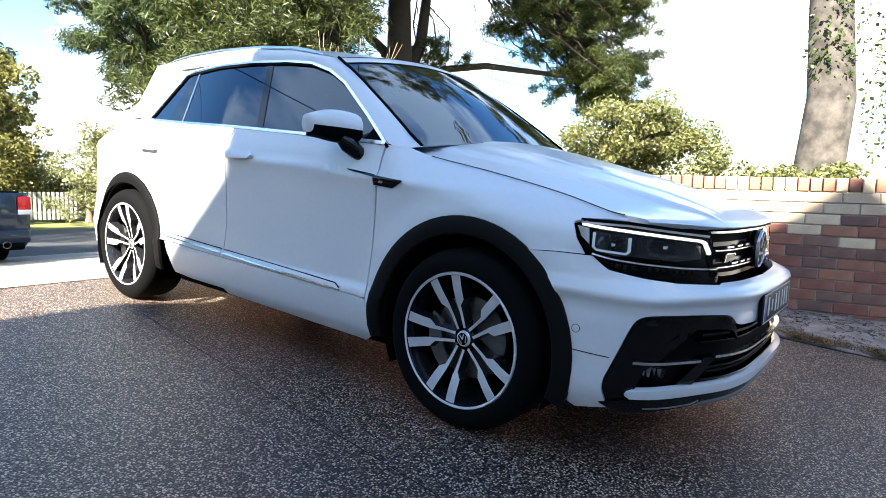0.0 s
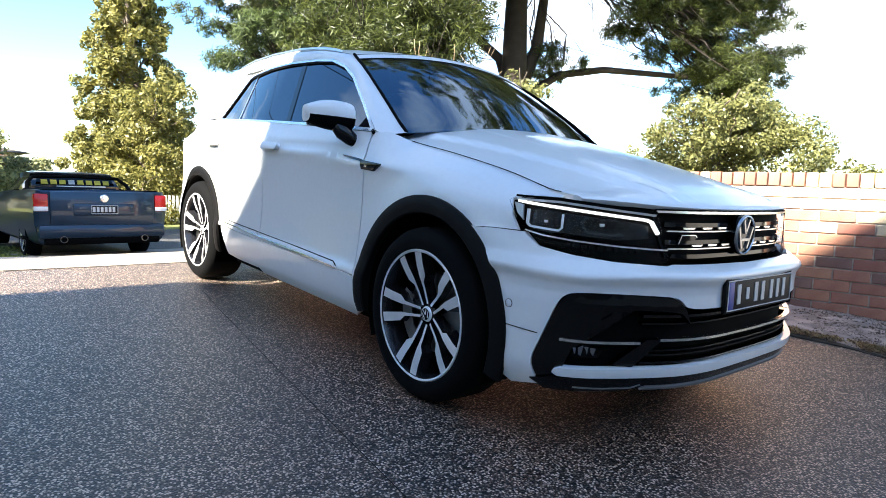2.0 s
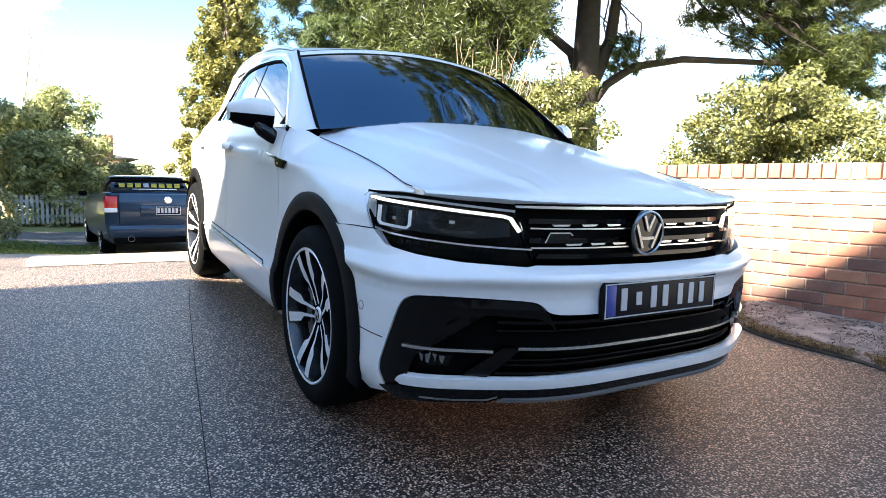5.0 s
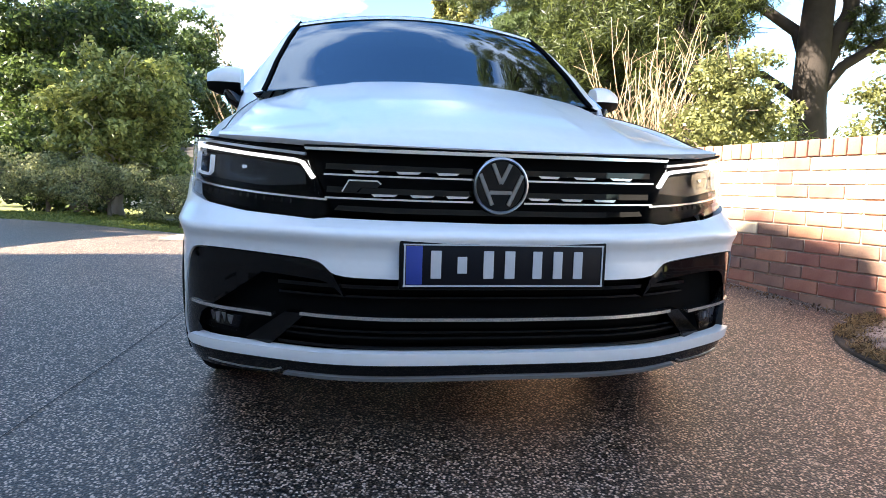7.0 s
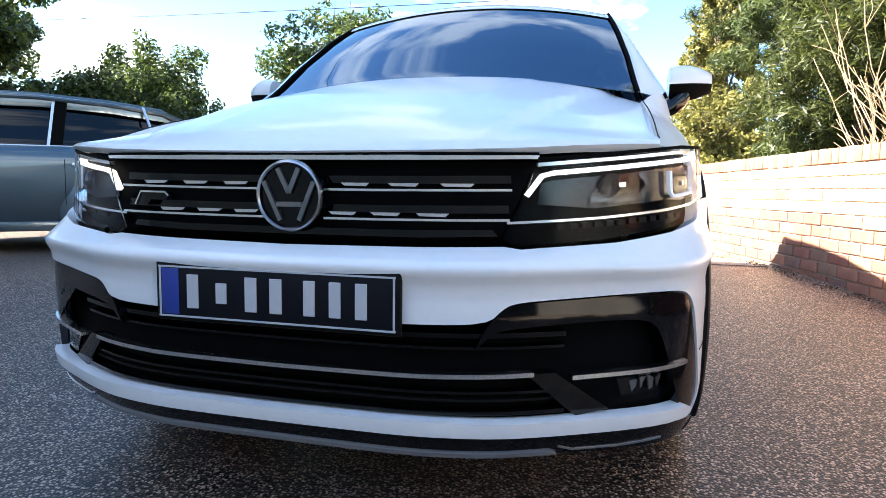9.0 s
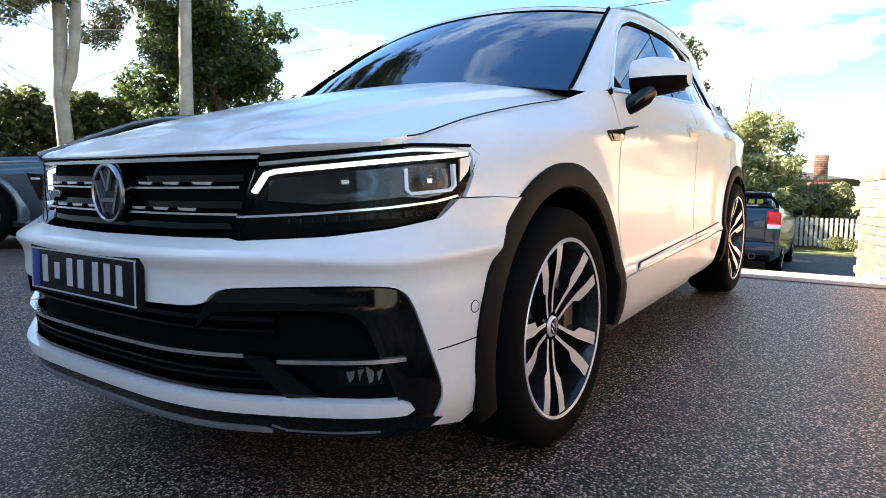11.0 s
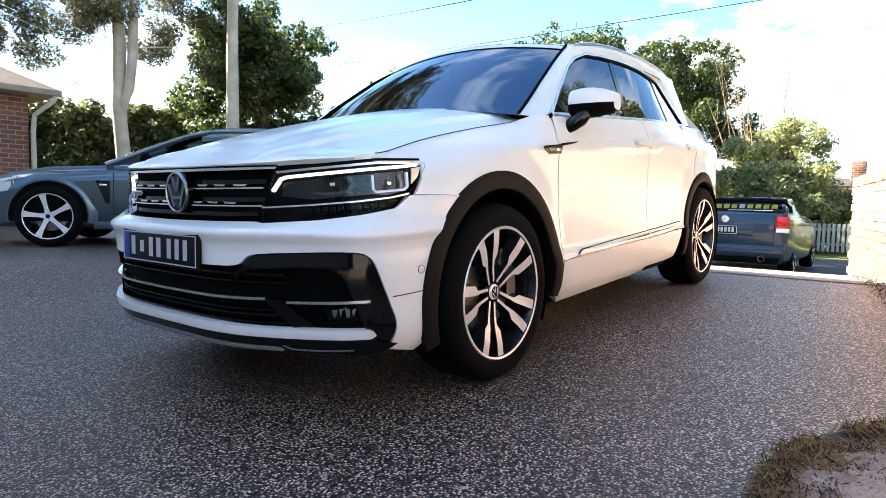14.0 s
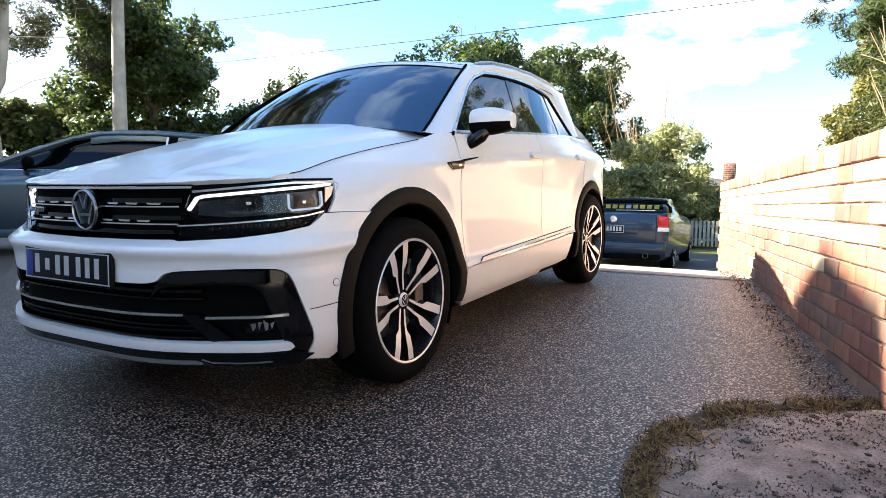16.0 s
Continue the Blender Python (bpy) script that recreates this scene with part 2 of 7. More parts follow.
M_CLEARLAMP = material("pale_lamp", (0.75, 0.75, 0.76), 0.15, coat=1.0, spread=0.1, scale=10)
M_PLATE = material("black_plate", (0.005, 0.005, 0.008), 0.5, spec=0.2, spread=0.1, scale=10)
M_PLATEBAR = material("plate_silver", (0.50, 0.51, 0.53), 0.4, spread=0.05, scale=30)
M_PLATEBLUE = material("plate_blue", (0.02, 0.05, 0.28), 0.4, spread=0.05, scale=30)
M_UTE = material("metallic_blue_paint", (0.010, 0.030, 0.062), 0.32, 0.5, coat=0.5, spread=0.05, scale=3)
M_WAGON = material("metallic_grey_paint", (0.062, 0.098, 0.122), 0.28, 0.55, coat=1.0, spread=0.05, scale=3)
M_BARK = material("grey_bark", (0.20, 0.16, 0.13), 0.95, color2=(0.09, 0.07, 0.055), scale=5, bump=1.0, bump_scale=30, fine=0.3)
M_PINEBARK = material("dark_bark", (0.036, 0.026, 0.021), 0.95, color2=(0.025, 0.018, 0.014), scale=5, bump=1.0, bump_scale=25, fine=0.3)
M_OLDBARK = material("ivy_stained_bark", (0.115, 0.10, 0.085), 0.95, color2=(0.04, 0.034, 0.029), scale=7, bump=1.0, bump_scale=18, fine=0.3)
M_GUMBARK = material("pale_gum_bark", (0.56, 0.50, 0.44), 0.85, color2=(0.38, 0.33, 0.28), scale=2.5, bump=0.5, bump_scale=20, fine=0.1)
M_TWIG = material("bare_twig", (0.42, 0.30, 0.19), 0.9, spread=0.3, scale=9, bump=0.4, bump_scale=60)
L_PINE = foliage("pine_needles", (0.010, 0.019, 0.006), (0.118, 0.138, 0.034), 0.45)
L_STREET = foliage("pale_street_leaves", (0.13, 0.155, 0.06), (0.561, 0.561, 0.268), 0.5)
L_PINE2 = foliage("green_conifer_leaves", (0.020, 0.036, 0.012), (0.120, 0.160, 0.050), 0.5)
L_BUSH = foliage("yellow_green_leaves", (0.075, 0.085, 0.028), (0.29, 0.285, 0.105), 0.4)
L_DARK = foliage("dark_broad_leaves", (0.018, 0.036, 0.011), (0.122, 0.165, 0.0427), 0.35)
L_LAUREL = foliage("laurel_leaves", (0.10, 0.13, 0.03), (0.48, 0.49, 0.16), 0.3)
L_OLIVE = foliage("olive_leaves", (0.085, 0.105, 0.05), (0.39, 0.39, 0.183), 0.5)
L_GOLD = foliage("golden_conifer_leaves", (0.07, 0.075, 0.018), (0.317, 0.287, 0.0854), 0.5)
L_GUM = foliage("gum_leaves", (0.030, 0.037, 0.022), (0.135, 0.145, 0.085), 0.45)
L_HEDGE = foliage("hedge_leaves", (0.03, 0.042, 0.014), (0.146, 0.165, 0.0549), 0.4)
L_LITTER = foliage("dry_leaf_litter", (0.035, 0.02, 0.012), (0.293, 0.189, 0.104), 0.8)
L_STRAW = foliage("straw_litter", (0.022, 0.014, 0.008), (0.415, 0.299, 0.146), 0.8)
L_DEBRIS = foliage("dark_debris", (0.015, 0.011, 0.008), (0.159, 0.116, 0.0793), 0.8)
M_ROOFTILE = material("grey_roof_tile", (0.075, 0.062, 0.055), 0.8, spread=0.4, scale=3, bump=0.4, bump_scale=40, fine=0.15)
M_CREAM = material("cream_painted_timber", (0.62, 0.55, 0.45), 0.55, spread=0.12, scale=4)
M_GUTTER = material("aged_cream_gutter", (0.34, 0.27, 0.21), 0.6, spread=0.2, scale=5)
# off-white paint greyed: the fence's shade is put into the colour
M_PICKET = material("shade_grey_picket_paint", (0.40, 0.40, 0.385), 0.6, spread=0.15, scale=5)
M_RENDER = material("pale_rendered_wall", (0.62, 0.58, 0.52), 0.9, spread=0.15, scale=2, bump=0.3, bump_scale=60)
M_GREYWALL = material("grey_rendered_wall", (0.25, 0.24, 0.23), 0.9, spread=0.2, scale=2, bump=0.3, bump_scale=60)
M_WHITEWALL = material("white_bounce_wall", (0.80, 0.79, 0.77), 0.85, spread=0.1, scale=2, bump=0.2, bump_scale=60)
M_WIRE = material("black_cable", (0.02, 0.02, 0.02), 0.7, spread=0.1, scale=4)
M_BANNER = material("yellow_lettering", (0.62, 0.50, 0.06), 0.6, spread=0.1, scale=10)


# ---- building helpers ----
def tab(x, pts):
    """Smooth lookup through (x, value) pairs that never overshoots."""
    xs, ys = [p[0] for p in pts], [p[1] for p in pts]
    if x <= xs[0]:
        return ys[0]
    if x >= xs[-1]:
        return ys[-1]
    i = max(k for k in range(len(xs) - 1) if xs[k] <= x)

    def grade(k):
        if k <= 0:
            return (ys[1] - ys[0]) / (xs[1] - xs[0])
        if k >= len(xs) - 1:
            return (ys[-1] - ys[-2]) / (xs[-1] - xs[-2])
        a, b = (ys[k] - ys[k - 1]) / (xs[k] - xs[k - 1]), (ys[k + 1] - ys[k]) / (xs[k + 1] - xs[k])
        return 0 if a * b <= 0 else 2 * a * b / (a + b)

    h = xs[i + 1] - xs[i]
    t = (x - xs[i]) / h
    return (2 * t**3 - 3 * t * t + 1) * ys[i] + (t**3 - 2 * t * t + t) * h * grade(i) + (3 * t * t - 2 * t**3) * ys[i + 1] + (t**3 - t * t) * h * grade(i + 1)


def ease(a, b, x):
    t = min(1.0, max(0.0, (x - a) / (b - a)))
    return t * t * (3 - 2 * t)


def part(name, bm, mat, parent=None, label="", sharp=32, smooth=True):
    """One bmesh as one mesh object, under a thing or a part."""
    me = bpy.data.meshes.new(name)
    bm.to_mesh(me)
    bm.free()
    for m in mat if isinstance(mat, (list, tuple)) else [mat]:
        me.materials.append(m)
    if smooth:
        me.polygons.foreach_set("use_smooth", [True] * len(me.polygons))
        me.set_sharp_from_angle(angle=radians(sharp))
        if "skin" in me.attributes and "skin_face" in me.attributes:
            # panels cut from a smooth surface keep that surface's own normals
            skin, tops = me.attributes["skin"].data, me.attributes["skin_face"].data
            normals = []
            for f in me.polygons:
                for v in f.vertices:
                    normals.append(skin[v].vector[:] if tops[f.index].value else f.normal[:])
            me.normals_split_custom_set(normals)
    ob = new(name, me)
    ob.parent = parent
    if label:
        ob["label"] = label
    return ob


def thing(name, m, label, category, group="", kind=""):
    ob = new(name)
    ob.empty_display_size = 0.1
    ob.matrix_world = m
    return tagged(ob, label, category, group, kind)


def box_bm(x0, x1, y0, y1, z0, z1, bevel=0.0, bm=None, segments=2):
    made = bmesh.new()
    bmesh.ops.create_cube(made, size=1, matrix=Matrix.LocRotScale(((x0 + x1) / 2, (y0 + y1) / 2, (z0 + z1) / 2), None, (abs(x1 - x0), abs(y1 - y0), abs(z1 - z0))))
    if bevel:
        bmesh.ops.bevel(made, geom=made.edges[:], offset=bevel, segments=segments, affect="EDGES", profile=0.5)
    return join_bm(bm, made)


def join_bm(bm, other):
    if bm is None:
        return other
    me = bpy.data.meshes.new("scratch")
    other.to_mesh(me)
    other.free()
    bm.from_mesh(me)
    bpy.data.meshes.remove(me)
    return bm


def lathe_bm(profile, n=48, axis="Y"):
    """Turns (radius, along) pairs about an axis."""
    bm = bmesh.new()
    rings = []
    for r, h in profile:
        ring = []
        for k in range(n):
            a = 2 * math.pi * k / n
            c, s = r * math.cos(a), r * math.sin(a)
            ring.append(bm.verts.new({"Y": (c, h, s), "Z": (c, s, h), "X": (h, c, s)}[axis]))
        rings.append(ring)
    for p, q in zip(rings, rings[1:]):
        for k in range(n):
            bm.faces.new((p[k], p[(k + 1) % n], q[(k + 1) % n], q[k]))
    bmesh.ops.recalc_face_normals(bm, faces=bm.faces[:])
    return bm


def tube_bm(points, radius, n=8, bm=None):
    """A round bar along a line; radius may be a number or one for each point."""
    bm = bm or bmesh.new()
    pts = [Vector(p) for p in points]
    radii = radius if isinstance(radius, (list, tuple)) else [radius] * len(pts)
    rings = []
    side = None
    for k, p in enumerate(pts):
        way = (pts[min(k + 1, len(pts) - 1)] - pts[max(k - 1, 0)]).normalized()
        if side is None:
            side = way.orthogonal().normalized()
        side = (side - way * side.dot(way)).normalized()
        up = way.cross(side)
        rings.append([bm.verts.new(p + radii[k] * (math.cos(2 * math.pi * j / n) * side + math.sin(2 * math.pi * j / n) * up)) for j in range(n)])
    for p, q in zip(rings, rings[1:]):
        for j in range(n):
            bm.faces.new((p[j], p[(j + 1) % n], q[(j + 1) % n], q[j]))
    bm.faces.new(rings[0][::-1])
    bm.faces.new(rings[-1])
    return bm


def loft_bm(rows, close=False):
    """A skin over rows of points."""
    bm = bmesh.new()
    made = [[bm.verts.new(p) for p in row] for row in rows]
    for p, q in zip(made, made[1:]):
        m = len(p)
        for k in range(m if close else m - 1):
            bm.faces.new((p[k], p[(k + 1) % m], q[(k + 1) % m], q[k]))
    return bm


def patch(surf, outline, off=0.0, thick=0.012, step=0.04, centre=(-1.3, 0, 0.7), bm=None, solid=False):
    """A plate cut to an outline in a surface's own two coordinates, laid off metres over it, with edges thick deep."""
    made = bmesh.new()
    skin = made.verts.layers.float_vector.new("skin")
    skin_face = made.faces.layers.int.new("skin_face")
    face = made.faces.new([made.verts.new((u, v, 0)) for u, v in outline])
    bmesh.ops.triangulate(made, faces=[face])
    for axis in (0, 1):
        lo, hi = min(p[axis] for p in outline), max(p[axis] for p in outline)
        n = max(1, math.ceil((hi - lo) / (step[axis] if isinstance(step, tuple) else step)))
        for k in range(1, n):
            c = lo + (hi - lo) * k / n
            co, no = ((c, 0, 0), (1, 0, 0)) if axis == 0 else ((0, c, 0), (0, 1, 0))
            bmesh.ops.bisect_plane(made, geom=made.verts[:] + made.edges[:] + made.faces[:], dist=1e-6, plane_co=co, plane_no=no)
    middle = Vector(centre)
    back = {}
    rim = [e for e in made.edges if len(e.link_faces) == 1]
    for v in made.verts[:]:
        u, w = v.co.x, v.co.y
        p = surf(u, w)
        n = (surf(u + 0.007, w) - surf(u - 0.007, w)).cross(surf(u, w + 0.005) - surf(u, w - 0.005))
        n.normalize()
        if n.dot(p - middle) < 0:
            n = -n
        v.co = p + n * off
        v[skin] = n
        back[v] = p + n * (off - thick)
    for f in made.faces[:]:
        f.normal_update()
        if f.normal.dot(f.calc_center_median() - middle) < 0:
            f.normal_flip()
        f[skin_face] = 1
    if thick:
        tops = made.faces[:]
        tops_set = set(tops)
        under = {v: made.verts.new(back[v]) for v in (made.verts[:] if solid else {v for e in rim for v in e.verts})}
        if solid:
            for f in tops:
                made.faces.new([under[v] for v in reversed(f.verts)])
        for e in rim:
            a, b = e.verts
            loop = next(q for q in e.link_loops if q.face in tops_set)
            if loop.vert is a:
                a, b = b, a
            made.faces.new((a, b, under[b], under[a]))
    return join_bm(bm, made)


def ring_patch(surf, cx, cz, r_out, r_in, a0, a1, off, thick, n=36, s=1):
    """A curved band round a wheel arch, rolled inwards at its inner edge."""
    rows = []
    for k in range(n + 1):
        a = radians(a0 + (a1 - a0) * k / n)
        row = []
        for r, o in ((r_out, off - 0.02), (r_out, off - 0.003), (r_out - 0.006, off), ((r_out + r_in) / 2, off + 0.004), (r_in + 0.006, off), (r_in, off - 0.006), (r_in, off - thick)):
            p = surf(cx + r * math.cos(a), cz + r * math.sin(a))
            row.append((p.x, p.y + s * o, p.z))
        rows.append(row)
    bm = loft_bm(rows)
    bmesh.ops.recalc_face_normals(bm, faces=bm.faces[:])
    return bm


def mirrored(pts):
    """A half outline, from the middle out and back to the middle, made whole across the first axis."""
    return list(pts) + [(-u, v) for u, v in reversed(pts) if abs(u) > 1e-6]


def ribbon(line, width):
    """A strip of that width along a line in a surface's coordinates."""
    left, right = [], []
    for k, (u, v) in enumerate(line):
        a, b = line[max(k - 1, 0)], line[min(k + 1, len(line) - 1)]
        d = Vector((b[0] - a[0], b[1] - a[1])).normalized()
        left.append((u - d.y * width / 2, v + d.x * width / 2))
        right.append((u + d.y * width / 2, v - d.x * width / 2))
    return left + right[::-1]


def fine_line(line, n=6):
    out = []
    for a, b in zip(line, line[1:]):
        out += [(a[0] + (b[0] - a[0]) * k / n, a[1] + (b[1] - a[1]) * k / n) for k in range(n)]
    return out + [line[-1]]


def arc(cx, cz, r, a0, a1, n=14):
    return [(cx + r * math.cos(radians(a0 + (a1 - a0) * k / n)), cz + r * math.sin(radians(a0 + (a1 - a0) * k / n))) for k in range(n + 1)]


# ---- ground ----
def ground_z(x, y=0.0):
    """The drive falls towards the house, crests behind the white car and drops to the street."""
    level = ease(-2.0, -3.8, y)
    if x > -2.6:
        return -SLOPE * min(x, 7.0) + level * (0.118 + SLOPE * min(x, 7.0)) * ease(7.0, 3.0, x)
    street = tab(-x, [(2.6, 0.148), (3.4, 0.170), (4.2, 0.150), (5.0, 0.080), (6.0, -0.025), (7.0, -0.135), (8.2, -0.265), (9.5, -0.355), (12.0, -0.43), (16.0, -0.50), (20.0, -0.58), (60.0, -0.6)])
    lawn = tab(-x, [(2.6, 0.148), (3.4, 0.182), (4.6, 0.20), (8.0, 0.12), (14.0, -0.25), (18.0, -0.50), (60.0, -0.6)])
    k = ease(-1.2, -5.0, y)
    return street * (1 - k) + lawn * k - 0.043 * level * ease(-7.0, -2.6, x)


def sheet(name, xs, ys, lift, mat, inside=None):
    bm = bmesh.new()
    grid = [[bm.verts.new((x, y, ground_z(x, y) + lift)) for x in xs] for y in ys]
    for j in range(len(ys) - 1):
        for i in range(len(xs) - 1):
            if inside is None or inside((xs[i] + xs[i + 1]) / 2, (ys[j] + ys[j + 1]) / 2):
                bm.faces.new((grid[j][i], grid[j][i + 1], grid[j + 1][i + 1], grid[j + 1][i]))
    bmesh.ops.delete(bm, geom=[v for v in bm.verts if not v.link_faces], context="VERTS")
    return part(name, bm, mat, sharp=60)


def steps(a, b, n):
    return [a + (b - a) * k / n for k in range(n + 1)]


WALL_A, WALL_B = Vector((1.60, 3.038, 0)), Vector((-6.1, 1.4595, 0))


def wall_y(x):
    return 2.71 + 0.205 * x


tagged(sheet("ground", [-900, -300, -120, -60, -40] + steps(-30, 14, 88) + [30, 80, 300, 900], [-900, -300, -100, -50] + steps(-30, 30, 240) + [50, 120, 300, 900], -0.03, M_LAWN), "grassy garden ground with dry patches reaching far off", "ground", kind="structure")
tagged(sheet("driveway", steps(-9.6, 13, 113), steps(-12.0, 4.8, 84), 0.0, M_DRIVE, lambda x, y: (x > -7.4 or y > -1.35) and y < wall_y(min(max(x, -20), 9)) + 0.1 and (x > -3.8 or y > -2.0 - 0.12 * (x + 3.8) ** 2 * 0.2 or y < -2.0 and x > -6.2)), "brown-grey exposed aggregate driveway, worn and speckled", "driveway", kind="structure")
tagged(sheet("road", steps(-16.0, -9.4, 33), steps(-80, 80, 160), 0.004, M_ROAD, lambda x, y: x < -11.2 or y > -1.3), "grey asphalt street beyond the driveway", "road", kind="structure")
# pale sheet starts where the sunlight on the drive begins
tagged(sheet("driveway_apron", steps(-9.5, -3.42, 32), steps(-2.0, 3.0, 25), 0.006, M_APRON, lambda x, y: y > (-1.9 - 0.02 * (x + 3.0) ** 2 if x > -7.4 else -1.3) and y < wall_y(x) + (0.1 if x > -6.1 else 2.0)), "pale concrete apron between drive and street, sunlight put into its colour", "driveway", kind="structure")


# ---- the white car ----
# plan curves of the nose at bumper height and at lamp height: (half width, x)
NOSE_LOW = [(0, 0.915), (0.26, 0.909), (0.43, 0.882), (0.55, 0.835), (0.65, 0.785), (0.75, 0.732), (0.80, 0.696), (0.84, 0.646), (0.868, 0.575), (0.887, 0.465), (0.898, 0.32), (0.905, 0.1)]
NOSE_TOP = [(0, 0.825), (0.3, 0.815), (0.5, 0.782), (0.65, 0.717), (0.75, 0.645), (0.81, 0.588), (0.843, 0.535), (0.862, 0.475), (0.875, 0.36), (0.883, 0.22), (0.888, 0.05)]
FLANK = [(0.18, 0.80), (0.22, 0.84), (0.30, 0.882), (0.44, 0.897), (0.475, 0.884), (0.62, 0.878), (0.78, 0.878), (0.90, 0.883), (0.938, 0.890), (0.952, 0.887), (0.972, 0.876), (1.03, 0.864), (1.09, 0.845), (1.2, 0.79)]
HOOD_SEAM = [(-0.60, 1.09), (-0.45, 1.075), (-0.30, 1.044), (0.0, 1.0), (0.30, 0.947), (0.56, 0.885), (0.70, 0.86)]
ARCH, ARCH_Z = 0.474, 0.362
REAR_X, REAR_ARCH = -2.681, 0.458


def polar(curve):
    ys = np.linspace(0, curve[-1][0], 400)
    xs = np.array([tab(float(y), curve) for y in ys])
    th, r = np.arctan2(ys, xs - 0.1), np.hypot(ys, xs - 0.1)
    # one fair curve, with the small kinks between the stations ironed out
    even = np.linspace(-th[-1], th[-1], 801)
    wide = np.concatenate([np.full(60, r[-1]), np.interp(np.abs(even), th, r), np.full(60, r[-1])])
    for _ in range(3):
        wide = np.convolve(wide, np.ones(17) / 17, "same")
    keep = even >= 0
    th, r = even[keep], np.interp(np.abs(even), th, r)[keep] * 0 + wide[60:-60][keep]
    return th, r, 0.1 + r * np.cos(th), r * np.sin(th)


LOW_A, LOW_R, LOW_X, LOW_Y = polar(NOSE_LOW)
TOP_A, TOP_R, TOP_X, TOP_Y = polar(NOSE_TOP)
WRAP = 0.8


def shelf(z, k=0.0):
    """The ledge below the lamps, sharp in front and fading round the corner."""
    return ease(0.648 - 0.05 * k, 0.688 + 0.09 * k, z)


def nose(a, z):
    """The front of the car; a runs round it, in metres from the middle to the left."""
    th = abs(a) / WRAP
    w = shelf(z, ease(0.62, 1.15, th))
    low = np.interp(th, LOW_A, LOW_R)
    w *= ease(0.47, 0.63, math.hypot(0.1 + low * math.cos(th), z - ARCH_Z))
    r = np.interp(th, LOW_A, LOW_R) * (1 - w) + np.interp(th, TOP_A, TOP_R) * w
    r -= 0.055 * max(0.0, (0.34 - z) / 0.14) ** 2
    r += float(np.interp(z, [0.54, 0.58, 0.606, 0.637, 0.688], [0.0, -0.003, 0.0, 0.016, 0.0]))
    return Vector((0.1 + r * math.cos(th), math.copysign(r * math.sin(th), a), z))


def nose_hi(a, z):
    """The upright face that carries lamps and grille."""
    th = abs(a) / WRAP
    r = np.interp(th, TOP_A, TOP_R) - 0.10 * (z - 0.77)
    return Vector((0.1 + r * math.cos(th), math.copysign(r * math.sin(th), a), z))


def at_nose(x, y):
    return WRAP * math.atan2(y, x - 0.1)


def flank_y(x, z):
    crease = 0.944 + 0.045 * ease(-0.45, -1.9, x)
    y = tab(z - (crease - 0.944) * ease(0.70, 0.90, z) * (1 - ease(1.03, 1.09, z)), FLANK)
    if x > 0.05:
        y += ease(0.05, 0.30, x) * (1 - ease(0.80, 0.90, z)) * (tab(z, [(0.18, 0.865), (0.26, 0.880), (0.45, 0.888), (0.62, 0.885), (0.78, 0.880), (0.90, 0.883)]) - y)
        w = shelf(z, 1.0) * ease(0.47, 0.63, math.hypot(x, z - ARCH_Z))
        low = np.interp(-x, -LOW_X, LOW_Y) / 0.905
        top = np.interp(-x, -TOP_X, TOP_Y) / 0.888
        y *= low * (1 - w) + top * w
    for cx in (0.0, REAR_X):
        r = math.hypot(x - cx, z - ARCH_Z)
        y += 0.016 * (1 - ease(0.47, 0.60, r)) * (1 - ease(0.80, 0.98, z))
    top_z = tab(x, HOOD_SEAM)
    t = max(0.0, (z - (top_z - 0.13)) / 0.13)
    k = ease(-0.53, -0.26, x)
    y += k * (0.757 - y) * min(1.2, t) ** 1.9
    y -= 0.13 * ease(-1.7, -3.1, x) * ease(0.95, 1.09, z) + (0.022 * ease(-1.8, -2.5, x) + 0.075 * ease(-2.6, -3.6, x)) * (1 - ease(0.95, 1.09, z))
    return y


def flank(s):
    return lambda x, z: Vector((x, s * flank_y(x, z), z))


def green_y(x, z):
    return 0.845 - 0.50 * (z - 1.09) - 0.13 * ease(-1.7, -3.1, x)


def green(s):
    return lambda x, z: Vector((x, s * green_y(x, z), z))


def hood_z(x, y):
    c = tab(x, [(-0.6, 1.185), (-0.25, 1.142), (0.0, 1.098), (0.2, 1.058), (0.4, 1.014), (0.6, 0.962), (0.72, 0.918), (0.78, 0.886), (0.83, 0.862)])
    d = tab(x, [(-0.6, 0.10), (-0.3, 0.098), (0.0, 0.094), (0.3, 0.087), (0.56, 0.083), (0.7, 0.055), (0.8, 0.02)])
    y = abs(y)
    crease = 0.014 * (1 - ease(0.0, 0.05, y - (0.62 - 0.20 * (x + 0.4)))) + 0.003 * (1 - ease(0.0, 0.03, y - 0.34 + 0.1 * x))
    return c - d * (y / 0.757) ** 2.3 + crease - 0.014


def hood(x, y):
    """The bonnet, drawn to one fair line along its front edge and rolled over it."""
    q = min(abs(y), 0.757)
    front = float(np.interp(q, TOP_Y, TOP_X))
    want = tab(q, [(0, 0.872), (0.3, 0.874), (0.5, 0.879), (0.65, 0.886), (0.757, 0.889)])
    back = front - x
    z = hood_z(x, y) + (want - hood_z(front, q)) * (1 - ease(0.0, 0.25, back))
    return Vector((x, y, z - 0.010 * max(0.0, 1 - back / 0.03) ** 2))


car = thing("parked_suv", CAR, "white five-door SUV with black arches and grille, parked on the drive", "car")
body = new("body")
body.parent = car
body["label"] = "gloss white painted bodywork"



